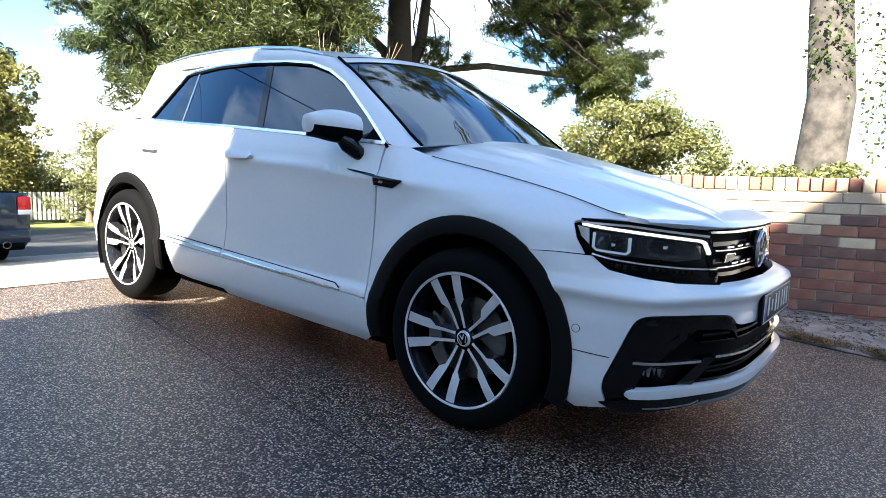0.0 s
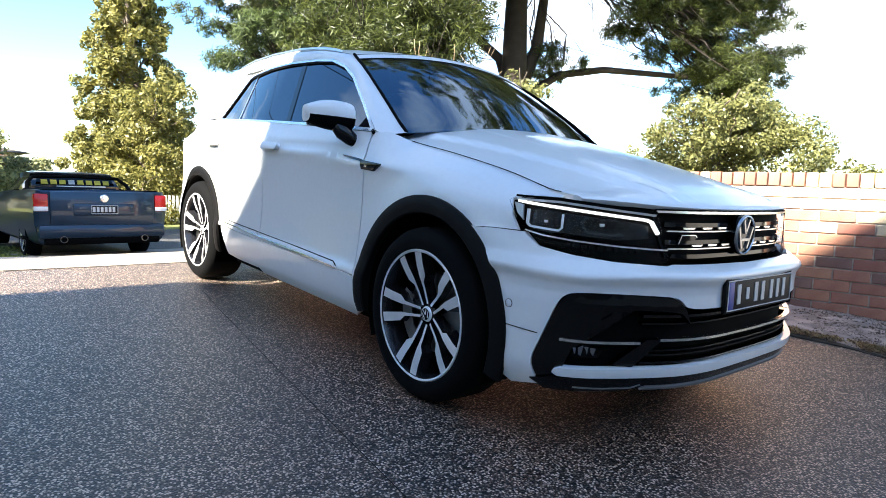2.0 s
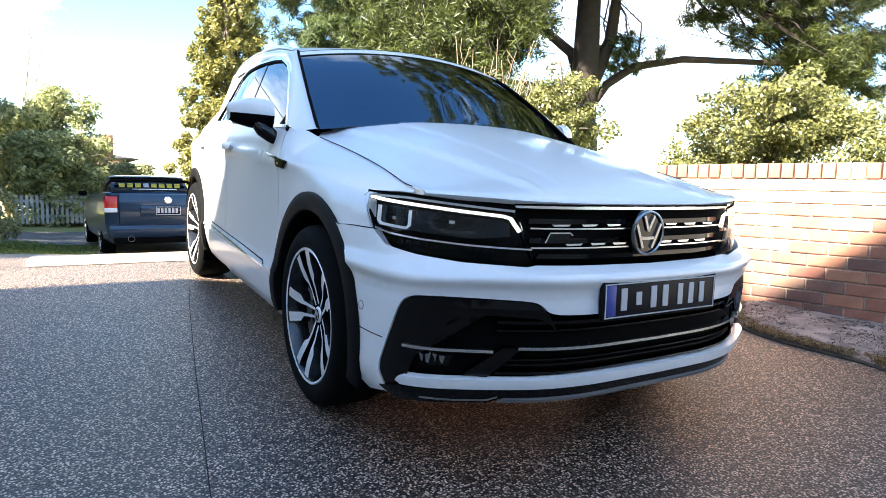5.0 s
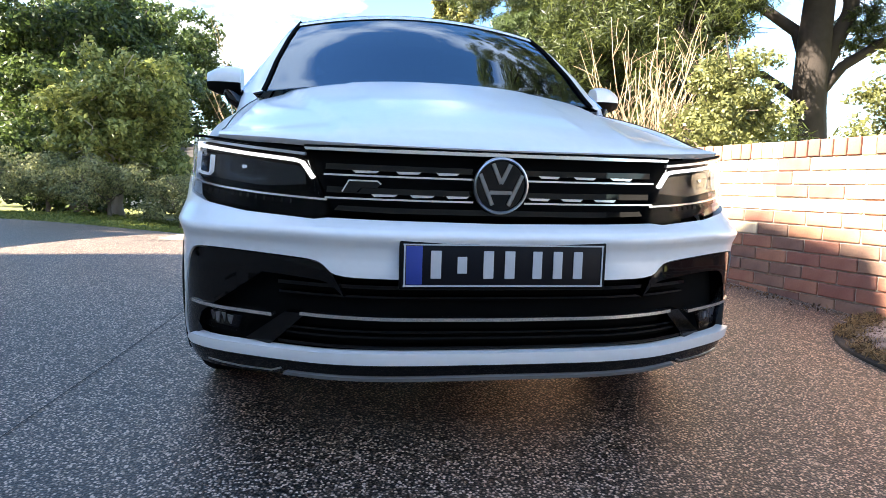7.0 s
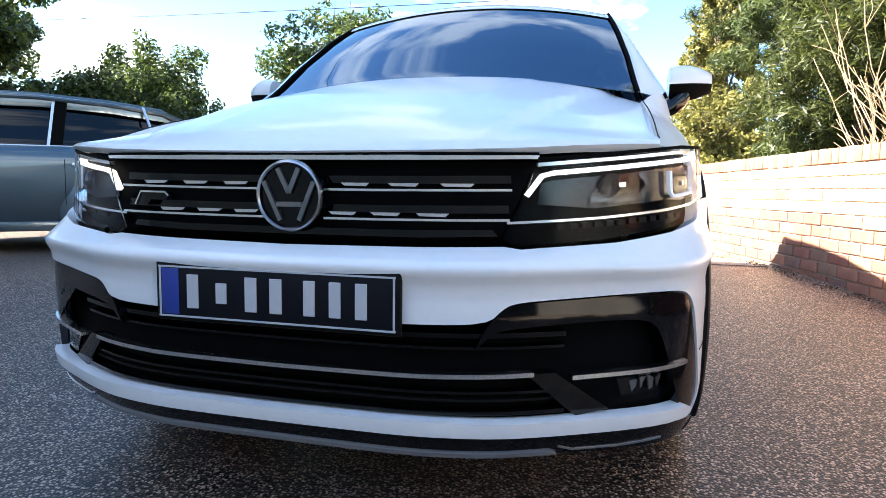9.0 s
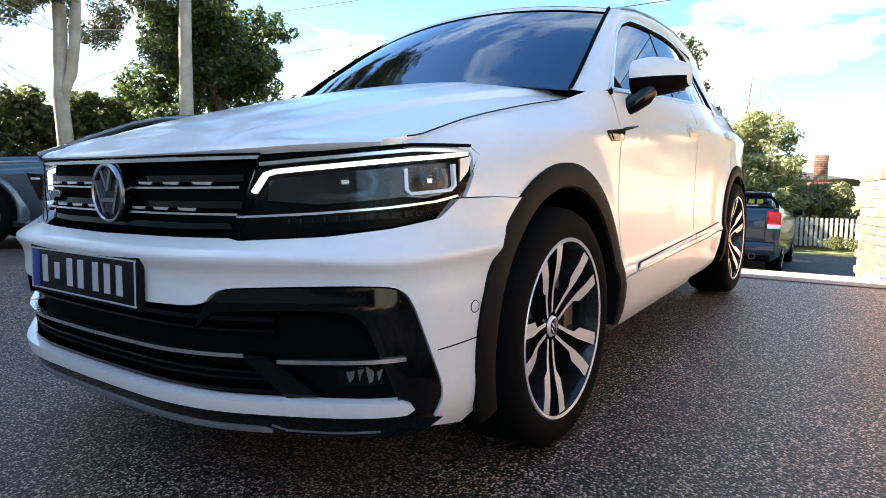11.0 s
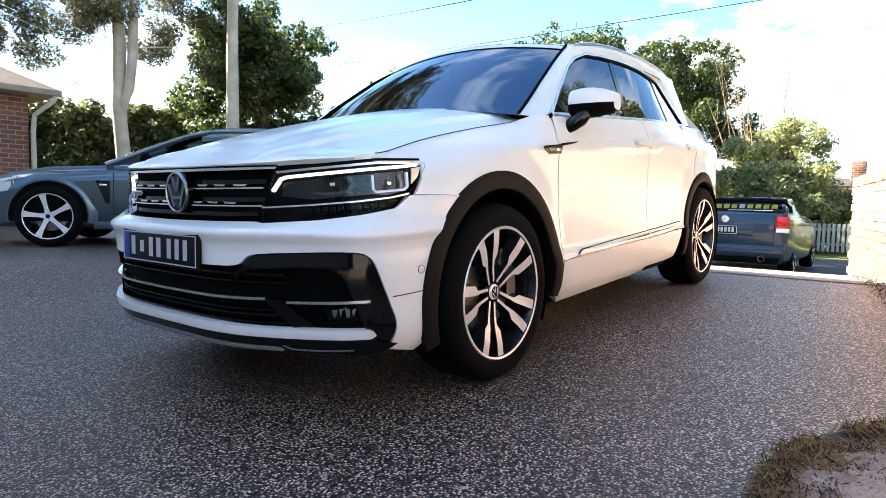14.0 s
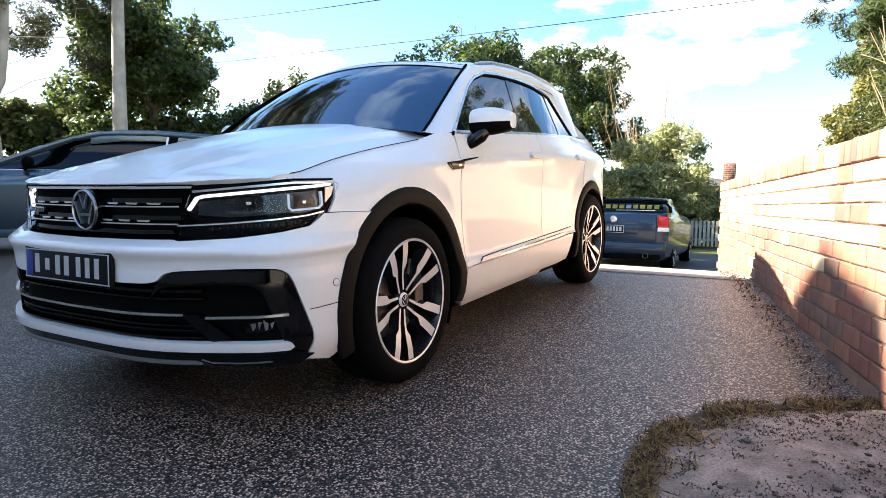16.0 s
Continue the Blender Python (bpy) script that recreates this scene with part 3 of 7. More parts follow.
def soften(line, times=2, cut=0.2):
    """Rounds the corners of an open line, its ends kept."""
    for _ in range(times):
        out = [line[0]]
        for a, b in zip(line, line[1:]):
            out += [(a[0] + (b[0] - a[0]) * cut, a[1] + (b[1] - a[1]) * cut), (b[0] + (a[0] - b[0]) * cut, b[1] + (a[1] - b[1]) * cut)]
        line = out + [line[-1]]
    return line


# white nose panel with the wide dark mouth left open below it
bumper = [(0, 0.672), (0.30, 0.674), (at_nose(0.80, 0.448), 0.676), (at_nose(0.797, 0.479), 0.672), (at_nose(0.69, 0.63), 0.682), (at_nose(0.60, 0.72), 0.697), (at_nose(0.519, 0.79), 0.716), (at_nose(0.47, 0.815), 0.7555), (at_nose(0.36, 0.848), 0.7545), (at_nose(0.262, 0.866), 0.7470)]
bumper += [(at_nose(x, float(np.interp(-x, -LOW_X, LOW_Y))), z) for x, z in arc(0, ARCH_Z, ARCH - 0.004, 56, -14, 8)]
bumper += [(at_nose(0.49, 0.868), 0.226)] + soften([(at_nose(0.585, 0.826), 0.252), (at_nose(0.556, 0.844), 0.329), (at_nose(0.587, 0.828), 0.427), (at_nose(0.622, 0.80), 0.555), (at_nose(0.645, 0.774), 0.580), (at_nose(0.70, 0.70), 0.584), (at_nose(0.831, 0.499), 0.576), (at_nose(0.852, 0.463), 0.568), (at_nose(0.866, 0.428), 0.532), (0.25, 0.530)]) + [(0, 0.530)]
part("front_bumper", patch(nose, mirrored(bumper), 0, 0.03, (0.03, 0.011)), M_PAINT, body)
# the dark mouth
mouth = [(0, 0.56), (0.36, 0.56), (at_nose(0.86, 0.44), 0.59), (at_nose(0.645, 0.78), 0.60), (at_nose(0.60, 0.815), 0.56), (at_nose(0.55, 0.85), 0.33), (at_nose(0.58, 0.83), 0.23), (at_nose(0.80, 0.55), 0.235), (0, 0.235)]
intake = part("lower_intake", patch(nose, mirrored(mouth), -0.045, 0.02, 0.04), M_BLACK, car, "matt black lower air intake")
frame_in = [(at_nose(0.866, 0.430), 0.528), (at_nose(0.852, 0.465), 0.564), (at_nose(0.831, 0.501), 0.572), (at_nose(0.70, 0.70), 0.580), (at_nose(0.645, 0.772), 0.576), (at_nose(0.624, 0.797), 0.552), (at_nose(0.589, 0.826), 0.427), (at_nose(0.558, 0.842), 0.331), (at_nose(0.585, 0.826), 0.262)]
for s in (1, -1):
    smooth_in = soften(frame_in)
    edge = [(s * a, z) for a, z in smooth_in]
    inner = [(s * (a - 0.075 * (0.3 + 0.7 * ease(0.45, 0.62, a))), z - 0.05 * (1 - ease(0.27, 0.33, 0.6 - z))) for a, z in smooth_in]
    part("corner_blade", patch(nose, edge + inner[::-1], -0.004, 0.05, 0.03), M_GLOSSBLACK, intake, "gloss black corner blade")
    part("fog_bar", patch(nose, ribbon([(s * at_nose(0.782, 0.573), 0.417), (s * at_nose(0.70, 0.69), 0.419), (s * at_nose(0.632, 0.79), 0.422)], 0.009), 0.002, 0.022, 0.03), M_CHROME, intake, "thin chrome bar")
    lamp = part("fog_lamp", patch(nose, [(s * at_nose(0.74, 0.63), 0.398), (s * at_nose(0.648, 0.768), 0.404), (s * at_nose(0.642, 0.778), 0.352), (s * at_nose(0.722, 0.655), 0.344)], -0.022, 0.004, 0.03, solid=True), M_LENS, intake, "clear fog lamp lens")
    lamp.visible_shadow = False
    part("reflector", patch(nose, [(s * at_nose(0.72, 0.66), 0.392), (s * at_nose(0.665, 0.745), 0.396), (s * at_nose(0.660, 0.752), 0.360), (s * at_nose(0.712, 0.67), 0.356)], -0.034, 0.006, 0.02), M_GLOSSBLACK, lamp)
    for k in range(4):
        b = at_nose(0.70, 0.69) + (at_nose(0.665, 0.745) - at_nose(0.70, 0.69)) * k / 3
        part("bulb_facet", patch(nose, [(s * (b - 0.009 + 0.003 * (k % 2)), 0.388 + 0.005 * (k % 3)), (s * (b + 0.006), 0.390 + 0.004 * (k % 2)), (s * (b + 0.004 - 0.004 * (k % 2)), 0.368 + 0.007 * ((k + 1) % 3)), (s * (b - 0.003), 0.364 + 0.005 * (k % 2))], -0.030, 0.006, 0.02), M_EMBLEM, lamp)
    part("lip_strut", patch(nose, [(s * at_nose(0.83, 0.50), 0.425), (s * at_nose(0.80, 0.55), 0.425), (s * at_nose(0.735, 0.64), 0.34), (s * at_nose(0.775, 0.585), 0.33)], -0.012, 0.03, 0.03), M_GLOSSBLACK, intake)
for z, w, m, off in ((0.478, 0.006, M_GLOSSBLACK, -0.02), (0.505, 0.010, M_GLOSSBLACK, -0.015), (0.385, 0.006, M_GLOSSBLACK, -0.02), (0.368, 0.005, M_CLAD, -0.022), (0.345, 0.008, M_GLOSSBLACK, -0.012)):
    part("slat", patch(nose, ribbon([(-0.55, z), (-0.3, z), (0, z), (0.3, z), (0.55, z)], w), off, 0.03, 0.05), m, intake)
part("chrome_bar", patch(nose, ribbon([(at_nose(0.825, -0.512), 0.426), (-0.3, 0.4235), (0, 0.4225), (0.3, 0.4235), (at_nose(0.825, 0.512), 0.426)], 0.009), -0.004, 0.02, 0.05), M_CHROME, intake, "thin chrome bar across the intake")
lip_top = [(0, 0.336), (0.3, 0.336), (at_nose(0.84, 0.488), 0.332), (at_nose(0.74, 0.64), 0.331), (at_nose(0.640, 0.786), 0.330), (at_nose(0.627, 0.797), 0.322), (at_nose(0.622, 0.800), 0.312), (at_nose(0.634, 0.790), 0.302), (at_nose(0.74, 0.64), 0.301), (at_nose(0.84, 0.488), 0.303), (0.3, 0.305), (0, 0.306)]
part("front_lip", patch(nose, mirrored(lip_top), 0.012, 0.035, 0.03), M_PAINT, body, "white lower lip of the nose")
low_lip = [(0, 0.300), (at_nose(0.84, 0.488), 0.297), (at_nose(0.62, 0.80), 0.292), (at_nose(0.56, 0.842), 0.27), (at_nose(0.60, 0.81), 0.243), (at_nose(0.77, 0.585), 0.25), (at_nose(0.80, 0.54), 0.268), (0, 0.272)]
part("valance", patch(nose, mirrored(low_lip), 0.004, 0.06, 0.04), M_GLOSSBLACK, intake, "gloss black valance")
part("valance_edge", patch(nose, mirrored([(0, 0.2690), (at_nose(0.80, 0.54), 0.2650), (at_nose(0.79, 0.555), 0.255), (0, 0.258)]), 0.010, 0.05, 0.05), M_VALANCE, intake, "grey lower edge of the valance")
for s in (1, -1):
    # bright strip put in as the highlight along the valance's edge
    part("tow_hook_tip", patch(nose, ribbon([(s * at_nose(0.66, 0.74), 0.262), (s * at_nose(0.72, 0.66), 0.258), (s * at_nose(0.775, 0.585), 0.260), (s * at_nose(0.79, 0.555), 0.272)], 0.0045), 0.0055, 0.004, 0.03), M_SATIN, intake)
    part("bumper_seam", patch(nose, ribbon([(s * at_nose(0.574, 0.835), 0.430), (s * at_nose(0.50, 0.863), 0.433), (s * at_nose(0.447, 0.876), 0.435)], 0.003), 0.0012, 0.001, 0.03), M_CLAD, body)
    su = s * at_nose(0.467, 0.872)
    sensor = nose(su, 0.508)
    out_n = (nose(su + 0.01, 0.508) - nose(su - 0.01, 0.508)).cross(nose(su, 0.513) - nose(su, 0.503)).normalized()
    out_n = out_n if out_n.y * s > 0 else -out_n
    bm = lathe_bm([(0.0001, 0.0015), (0.011, 0.0015), (0.013, 0.0005), (0.013, -0.004)], 20, "Z")
    bm.transform(Matrix.Translation(sensor) @ out_n.to_track_quat("Z", "Y").to_matrix().to_4x4())
    part("parking_sensor", bm, M_PAINT, body, "round white parking sensor")
    bm = lathe_bm([(0.013, 0.0012), (0.0148, 0.0010), (0.0150, -0.002)], 20, "Z")
    bm.transform(Matrix.Translation(sensor) @ out_n.to_track_quat("Z", "Y").to_matrix().to_4x4())
    part("sensor_ring", bm, M_CLAD, body)

# grille between the lamps
grille_out = [(0, 0.846), (0.3, 0.846), (at_nose(0.752, 0.50), 0.846), (at_nose(0.772, 0.47), 0.76), (at_nose(0.80, 0.445), 0.690), (0.3, 0.683), (0, 0.682)]
grille = part("grille", patch(nose_hi, mirrored(grille_out), -0.03, 0.02, 0.04), M_BLACK, car, "black grille with chrome bars")
part("top_strip", patch(nose_hi, mirrored([(0, 0.858), (0.3, 0.858), (at_nose(0.752, 0.505), 0.857), (at_nose(0.752, 0.505), 0.850), (0.3, 0.848), (0, 0.848)]), 0.001, 0.012, 0.04), M_CHROME, grille, "chrome strip along the bonnet's edge")
for z0, a1 in ((0.786, 0.455), (0.7255, 0.448)):
    for s in (1, -1):
        line = [(s * 0.078, z0), (s * 0.2, z0), (s * 0.35, z0 + 0.001), (s * at_nose(0.77, a1), z0 + 0.002)]
        part("chrome_bar", patch(nose_hi, ribbon(line, 0.0048), -0.002, 0.006, 0.05), M_CHROME, grille, "chrome grille bar")
        part("grille_rib", patch(nose_hi, ribbon([(u, v + 0.022) for u, v in line], 0.016), -0.018, 0.02, 0.05), M_GLOSSBLACK, grille)
        for a in (0.155, 0.265, 0.375) if z0 > 0.75 else (0.125, 0.225, 0.325):
            part("chrome_dash", patch(nose_hi, [(s * (a - 0.034), z0 + 0.0145), (s * (a + 0.034), z0 + 0.0145), (s * (a + 0.026), z0 + 0.0075), (s * (a - 0.026), z0 + 0.0085)], -0.001, 0.005, 0.04), M_CHROME, grille)
part("grille_foot", patch(nose_hi, mirrored([(0, 0.705), (0.3, 0.705), (0.44, 0.708), (0.45, 0.695), (0.3, 0.69), (0, 0.69)]), -0.014, 0.02, 0.05), M_GLOSSBLACK, grille)
# black strip stands in for the shade below the bonnet's edge
part("bonnet_gap", patch(nose_hi, mirrored([(0, 0.864), (0.3, 0.864), (at_nose(0.752, 0.505), 0.863), (at_nose(0.752, 0.505), 0.857), (0.3, 0.857), (0, 0.857)]), 0.001, 0.012, 0.04), M_BLACK, body)
badge = part("grille_badge", patch(nose_hi, [(-0.43, 0.744), (-0.395, 0.744), (-0.385, 0.756), (-0.345, 0.756), (-0.335, 0.766), (-0.345, 0.774), (-0.415, 0.774)], 0.0, 0.02, 0.03), M_GLOSSBLACK, grille, "small dark badge")
part("badge_rim", patch(nose_hi, ribbon([(-0.43, 0.744), (-0.415, 0.774), (-0.345, 0.774), (-0.335, 0.766)], 0.004), 0.003, 0.006, 0.03), M_CHROME, badge)

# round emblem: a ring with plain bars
emblem = part("emblem", lathe_bm([(0.0001, 0.0), (0.066, 0.0), (0.068, 0.006), (0.071, 0.010), (0.075, 0.008), (0.077, 0.0), (0.074, -0.03)], 48, "X"), [M_GLOSSBLACK, M_EMBLEM], car, "round chrome-ringed emblem")
for f in emblem.data.polygons:
    if math.hypot(f.center.y, f.center.z) > 0.069 and f.center.x > 0.003:
        f.material_index = 1
emblem.location = (0.836, 0, 0.772)


def flat_bars(lines, width, depth, parent, mat, name="emblem_bar"):
    for line in lines:
        out = ribbon(line, width)
        bm = bmesh.new()
        f = bm.faces.new([bm.verts.new((0, u, v)) for u, v in out])
        e = bmesh.ops.extrude_face_region(bm, geom=[f])
        bmesh.ops.translate(bm, vec=(depth, 0, 0), verts=[g for g in e["geom"] if isinstance(g, bmesh.types.BMVert)])
        bmesh.ops.recalc_face_normals(bm, faces=bm.faces[:])
        part(name, bm, mat, parent, smooth=False)


flat_bars([[(-0.024, 0.058), (0.0, 0.006)], [(0.024, 0.058), (0.0, 0.006)], [(-0.058, 0.030), (-0.022, -0.052)], [(0.058, 0.030), (0.022, -0.052)], [(-0.030, -0.018), (0.030, -0.018)]], 0.010, 0.007, emblem, M_EMBLEM)

# plate
plate = part("number_plate", box_bm(-0.008, 0.008, -0.268, 0.268, -0.0625, 0.0625, 0.005), M_CLAD, car, "black and silver plate in a black surround")
plate.location = (0.918, 0, 0.571)
plate.rotation_euler = (0, radians(-3), 0)
plate.scale = (1, 1.03, 1.02)
part("plate_face", box_bm(0.006, 0.0095, -0.259, 0.259, -0.055, 0.055, 0.002), M_PLATE, plate)
part("plate_band", box_bm(0.009, 0.0105, -0.252, -0.212, -0.048, 0.048, 0.0005), M_PLATEBLUE, plate, "blue band")
for u0, u1, v0, v1 in ((-0.259, 0.259, 0.050, 0.0535), (-0.259, 0.259, -0.0535, -0.050), (-0.2575, -0.254, -0.05, 0.05), (0.254, 0.2575, -0.05, 0.05)):
    part("plate_rim", box_bm(0.009, 0.0115, u0, u1, v0, v1), M_PLATEBAR, plate, smooth=False)
for u, w in ((-0.178, 0.026), (-0.112, 0.024), (-0.045, 0.026), (0.010, 0.026), (0.082, 0.024), (0.136, 0.024), (0.190, 0.024)):
    part("plate_bar", box_bm(0.009, 0.0125, u - w / 2, u + w / 2, -0.033 if u != -0.112 else -0.020, 0.037 if u != -0.112 else 0.022, 0.001), M_PLATEBAR, plate, smooth=False)

# head lamps
for s in (1, -1):
    rim = [(0.753, 0.503, 0.846), (0.66, 0.655, 0.860), (0.558, 0.763, 0.872), (0.429, 0.83, 0.871), (0.404, 0.836, 0.856), (0.43, 0.826, 0.812), (0.470, 0.813, 0.757), (0.519, 0.79, 0.720), (0.60, 0.72, 0.700), (0.69, 0.63, 0.686), (0.797, 0.479, 0.676), (0.80, 0.452, 0.688), (0.772, 0.474, 0.755)]
    shape = [(s * at_nose(x, y), z) for x, y, z in rim]
    lamp = part("head_lamp", patch(nose_hi, shape, -0.035, 0.0, 0.03), M_BLACK, car, "head lamp with lit white daylight strip")
    part("lens", patch(nose_hi, shape, 0.001, 0.003, 0.03, solid=True), M_LENS, lamp, "clear polycarbonate lens").visible_shadow = False
    drl = [(0.760, 0.482, 0.777), (0.750, 0.512, 0.817), (0.742, 0.535, 0.823), (0.66, 0.655, 0.835), (0.57, 0.75, 0.846), (0.47, 0.814, 0.854), (0.43, 0.828, 0.858)]
    part("daylight_strip", patch(nose_hi, ribbon([(s * at_nose(x, y), z) for x, y, z in drl], 0.0095), -0.010, 0.012, 0.03), M_DRL, lamp, "lit white strip")
    mid = [(0.785, 0.452, 0.722), (0.70, 0.615, 0.731), (0.60, 0.715, 0.741), (0.52, 0.785, 0.752), (0.468, 0.813, 0.763)]
    part("lamp_bar", patch(nose_hi, ribbon([(s * at_nose(x, y), z) for x, y, z in mid], 0.005), -0.006, 0.02, 0.03), M_CHROME, lamp, "chrome bar across the lamp")
    low = [(x, y, z + 0.020) for x, y, z in mid]
    low[0] = (0.752, 0.505, 0.760)
    bowl = [(x, y, z - 0.014) for x, y, z in drl[1:6]] + low[::-1]
    part("reflector_bowl", patch(nose_hi, [(s * at_nose(x, y), z) for x, y, z in bowl], -0.030, 0.006, 0.02), M_BOWL, lamp, "grey reflector housing")
    for bx0, by0, bx1, by1 in ((0.571, 0.752, 0.478, 0.808), (0.70, 0.60, 0.61, 0.712)):
        u0, u1 = s * at_nose(bx0, by0), s * at_nose(bx1, by1)
        part("projector", patch(nose_hi, [(u0 * 0.75 + u1 * 0.25, 0.820), (u0 * 0.25 + u1 * 0.75, 0.822), (u0 * 0.12 + u1 * 0.88, 0.800), (u0 * 0.25 + u1 * 0.75, 0.780), (u0 * 0.75 + u1 * 0.25, 0.778), (u0 * 0.88 + u1 * 0.12, 0.798)], -0.022, 0.02, 0.02), M_GLOSSBLACK, lamp)
        part("reflector_edge", patch(nose_hi, ribbon([(u0, 0.770), (u0 * 0.6 + u1 * 0.4, 0.766), (u0 * 0.1 + u1 * 0.9, 0.776)], 0.010), -0.022, 0.012, 0.02), M_EDGE, lamp)
        part("reflector_edge", patch(nose_hi, ribbon([(u0 * 0.16 + u1 * 0.84, 0.824), (u0 * 0.04 + u1 * 0.96, 0.800), (u0 * 0.14 + u1 * 0.86, 0.778)], 0.011), -0.022, 0.012, 0.02), M_EDGE, lamp)
        # small chrome chip put in for the sky's glint on the lens
        part("projector_glint", patch(nose_hi, [(u0 * 0.56 + u1 * 0.44, 0.803), (u0 * 0.44 + u1 * 0.56, 0.803), (u0 * 0.45 + u1 * 0.55, 0.794), (u0 * 0.55 + u1 * 0.45, 0.794)], -0.018, 0.01, 0.02), M_CHROME, lamp)
    u0, u1 = s * at_nose(0.571, 0.752), s * at_nose(0.468, 0.813)
    part("lamp_bracket", patch(nose_hi, ribbon([(u0, 0.826), (u0, 0.780), (u0 * 0.92 + u1 * 0.08, 0.771), (u0 * 0.1 + u1 * 0.9, 0.777), (u1, 0.786), (u1, 0.834)], 0.007), -0.014, 0.01, 0.02), M_DRL2, lamp, "lit U-shaped light guide")
    tip = [(0.452, 0.820, 0.846), (0.416, 0.833, 0.852), (0.430, 0.827, 0.818), (0.456, 0.818, 0.794)]
    part("side_reflector", patch(nose_hi, [(s * at_nose(x, y), z) for x, y, z in tip], -0.012, 0.006, 0.02), M_SATIN, lamp)
    part("upper_lip", patch(nose_hi, ribbon([(s * at_nose(x, y), z - 0.007) for x, y, z in rim[:4]], 0.007), -0.004, 0.01, 0.03), M_SATIN, lamp, "thin bright upper edge")
    # black strip drawn as the shade between bonnet and lamp
    part("lamp_gap", patch(nose_hi, ribbon([(s * at_nose(x, y), z + 0.0035) for x, y, z in rim[:4]], 0.007), 0.0015, 0.006, 0.03), M_BLACK, body)
    for k in range(12):
        t0 = 0.06 + 0.07 * k
        a0, a1 = s * at_nose(0.76, 0.53), s * at_nose(0.50, 0.80)
        b0, b1 = a0 + (a1 - a0) * t0, a0 + (a1 - a0) * (t0 + 0.045)
        part("indicator_cell", patch(nose_hi, [(b0, 0.718 + 0.02 * t0), (b1, 0.718 + 0.02 * t0), (b1, 0.707 + 0.02 * t0), (b0, 0.707 + 0.02 * t0)], -0.02, 0.01, 0.03), M_CLAD, lamp)

# bonnet
edge = [(float(np.interp(y, TOP_Y, TOP_X)) - 0.004, y) for y in steps(0, 0.755, 20)]
hood_half = edge + [(0.42, 0.760), (0.25, 0.762), (0.0, 0.764), (-0.2, 0.762), (-0.34, 0.752), (-0.45, 0.70), (-0.38, 0.55), (-0.31, 0.35), (-0.27, 0.15), (-0.265, 0)]
hood_full = hood_half + [(x, -y) for x, y in reversed(hood_half) if y > 0]
part("bonnet", patch(hood, hood_full, 0, 0.02, 0.025, centre=(0, 0, -3)), M_PAINT, body, "white bonnet with soft creases")

# side panels
seam_f = [(-0.484, 1.075), (-0.487, 0.97), (-0.492, 0.80), (-0.497, 0.60), (-0.497, 0.43)]
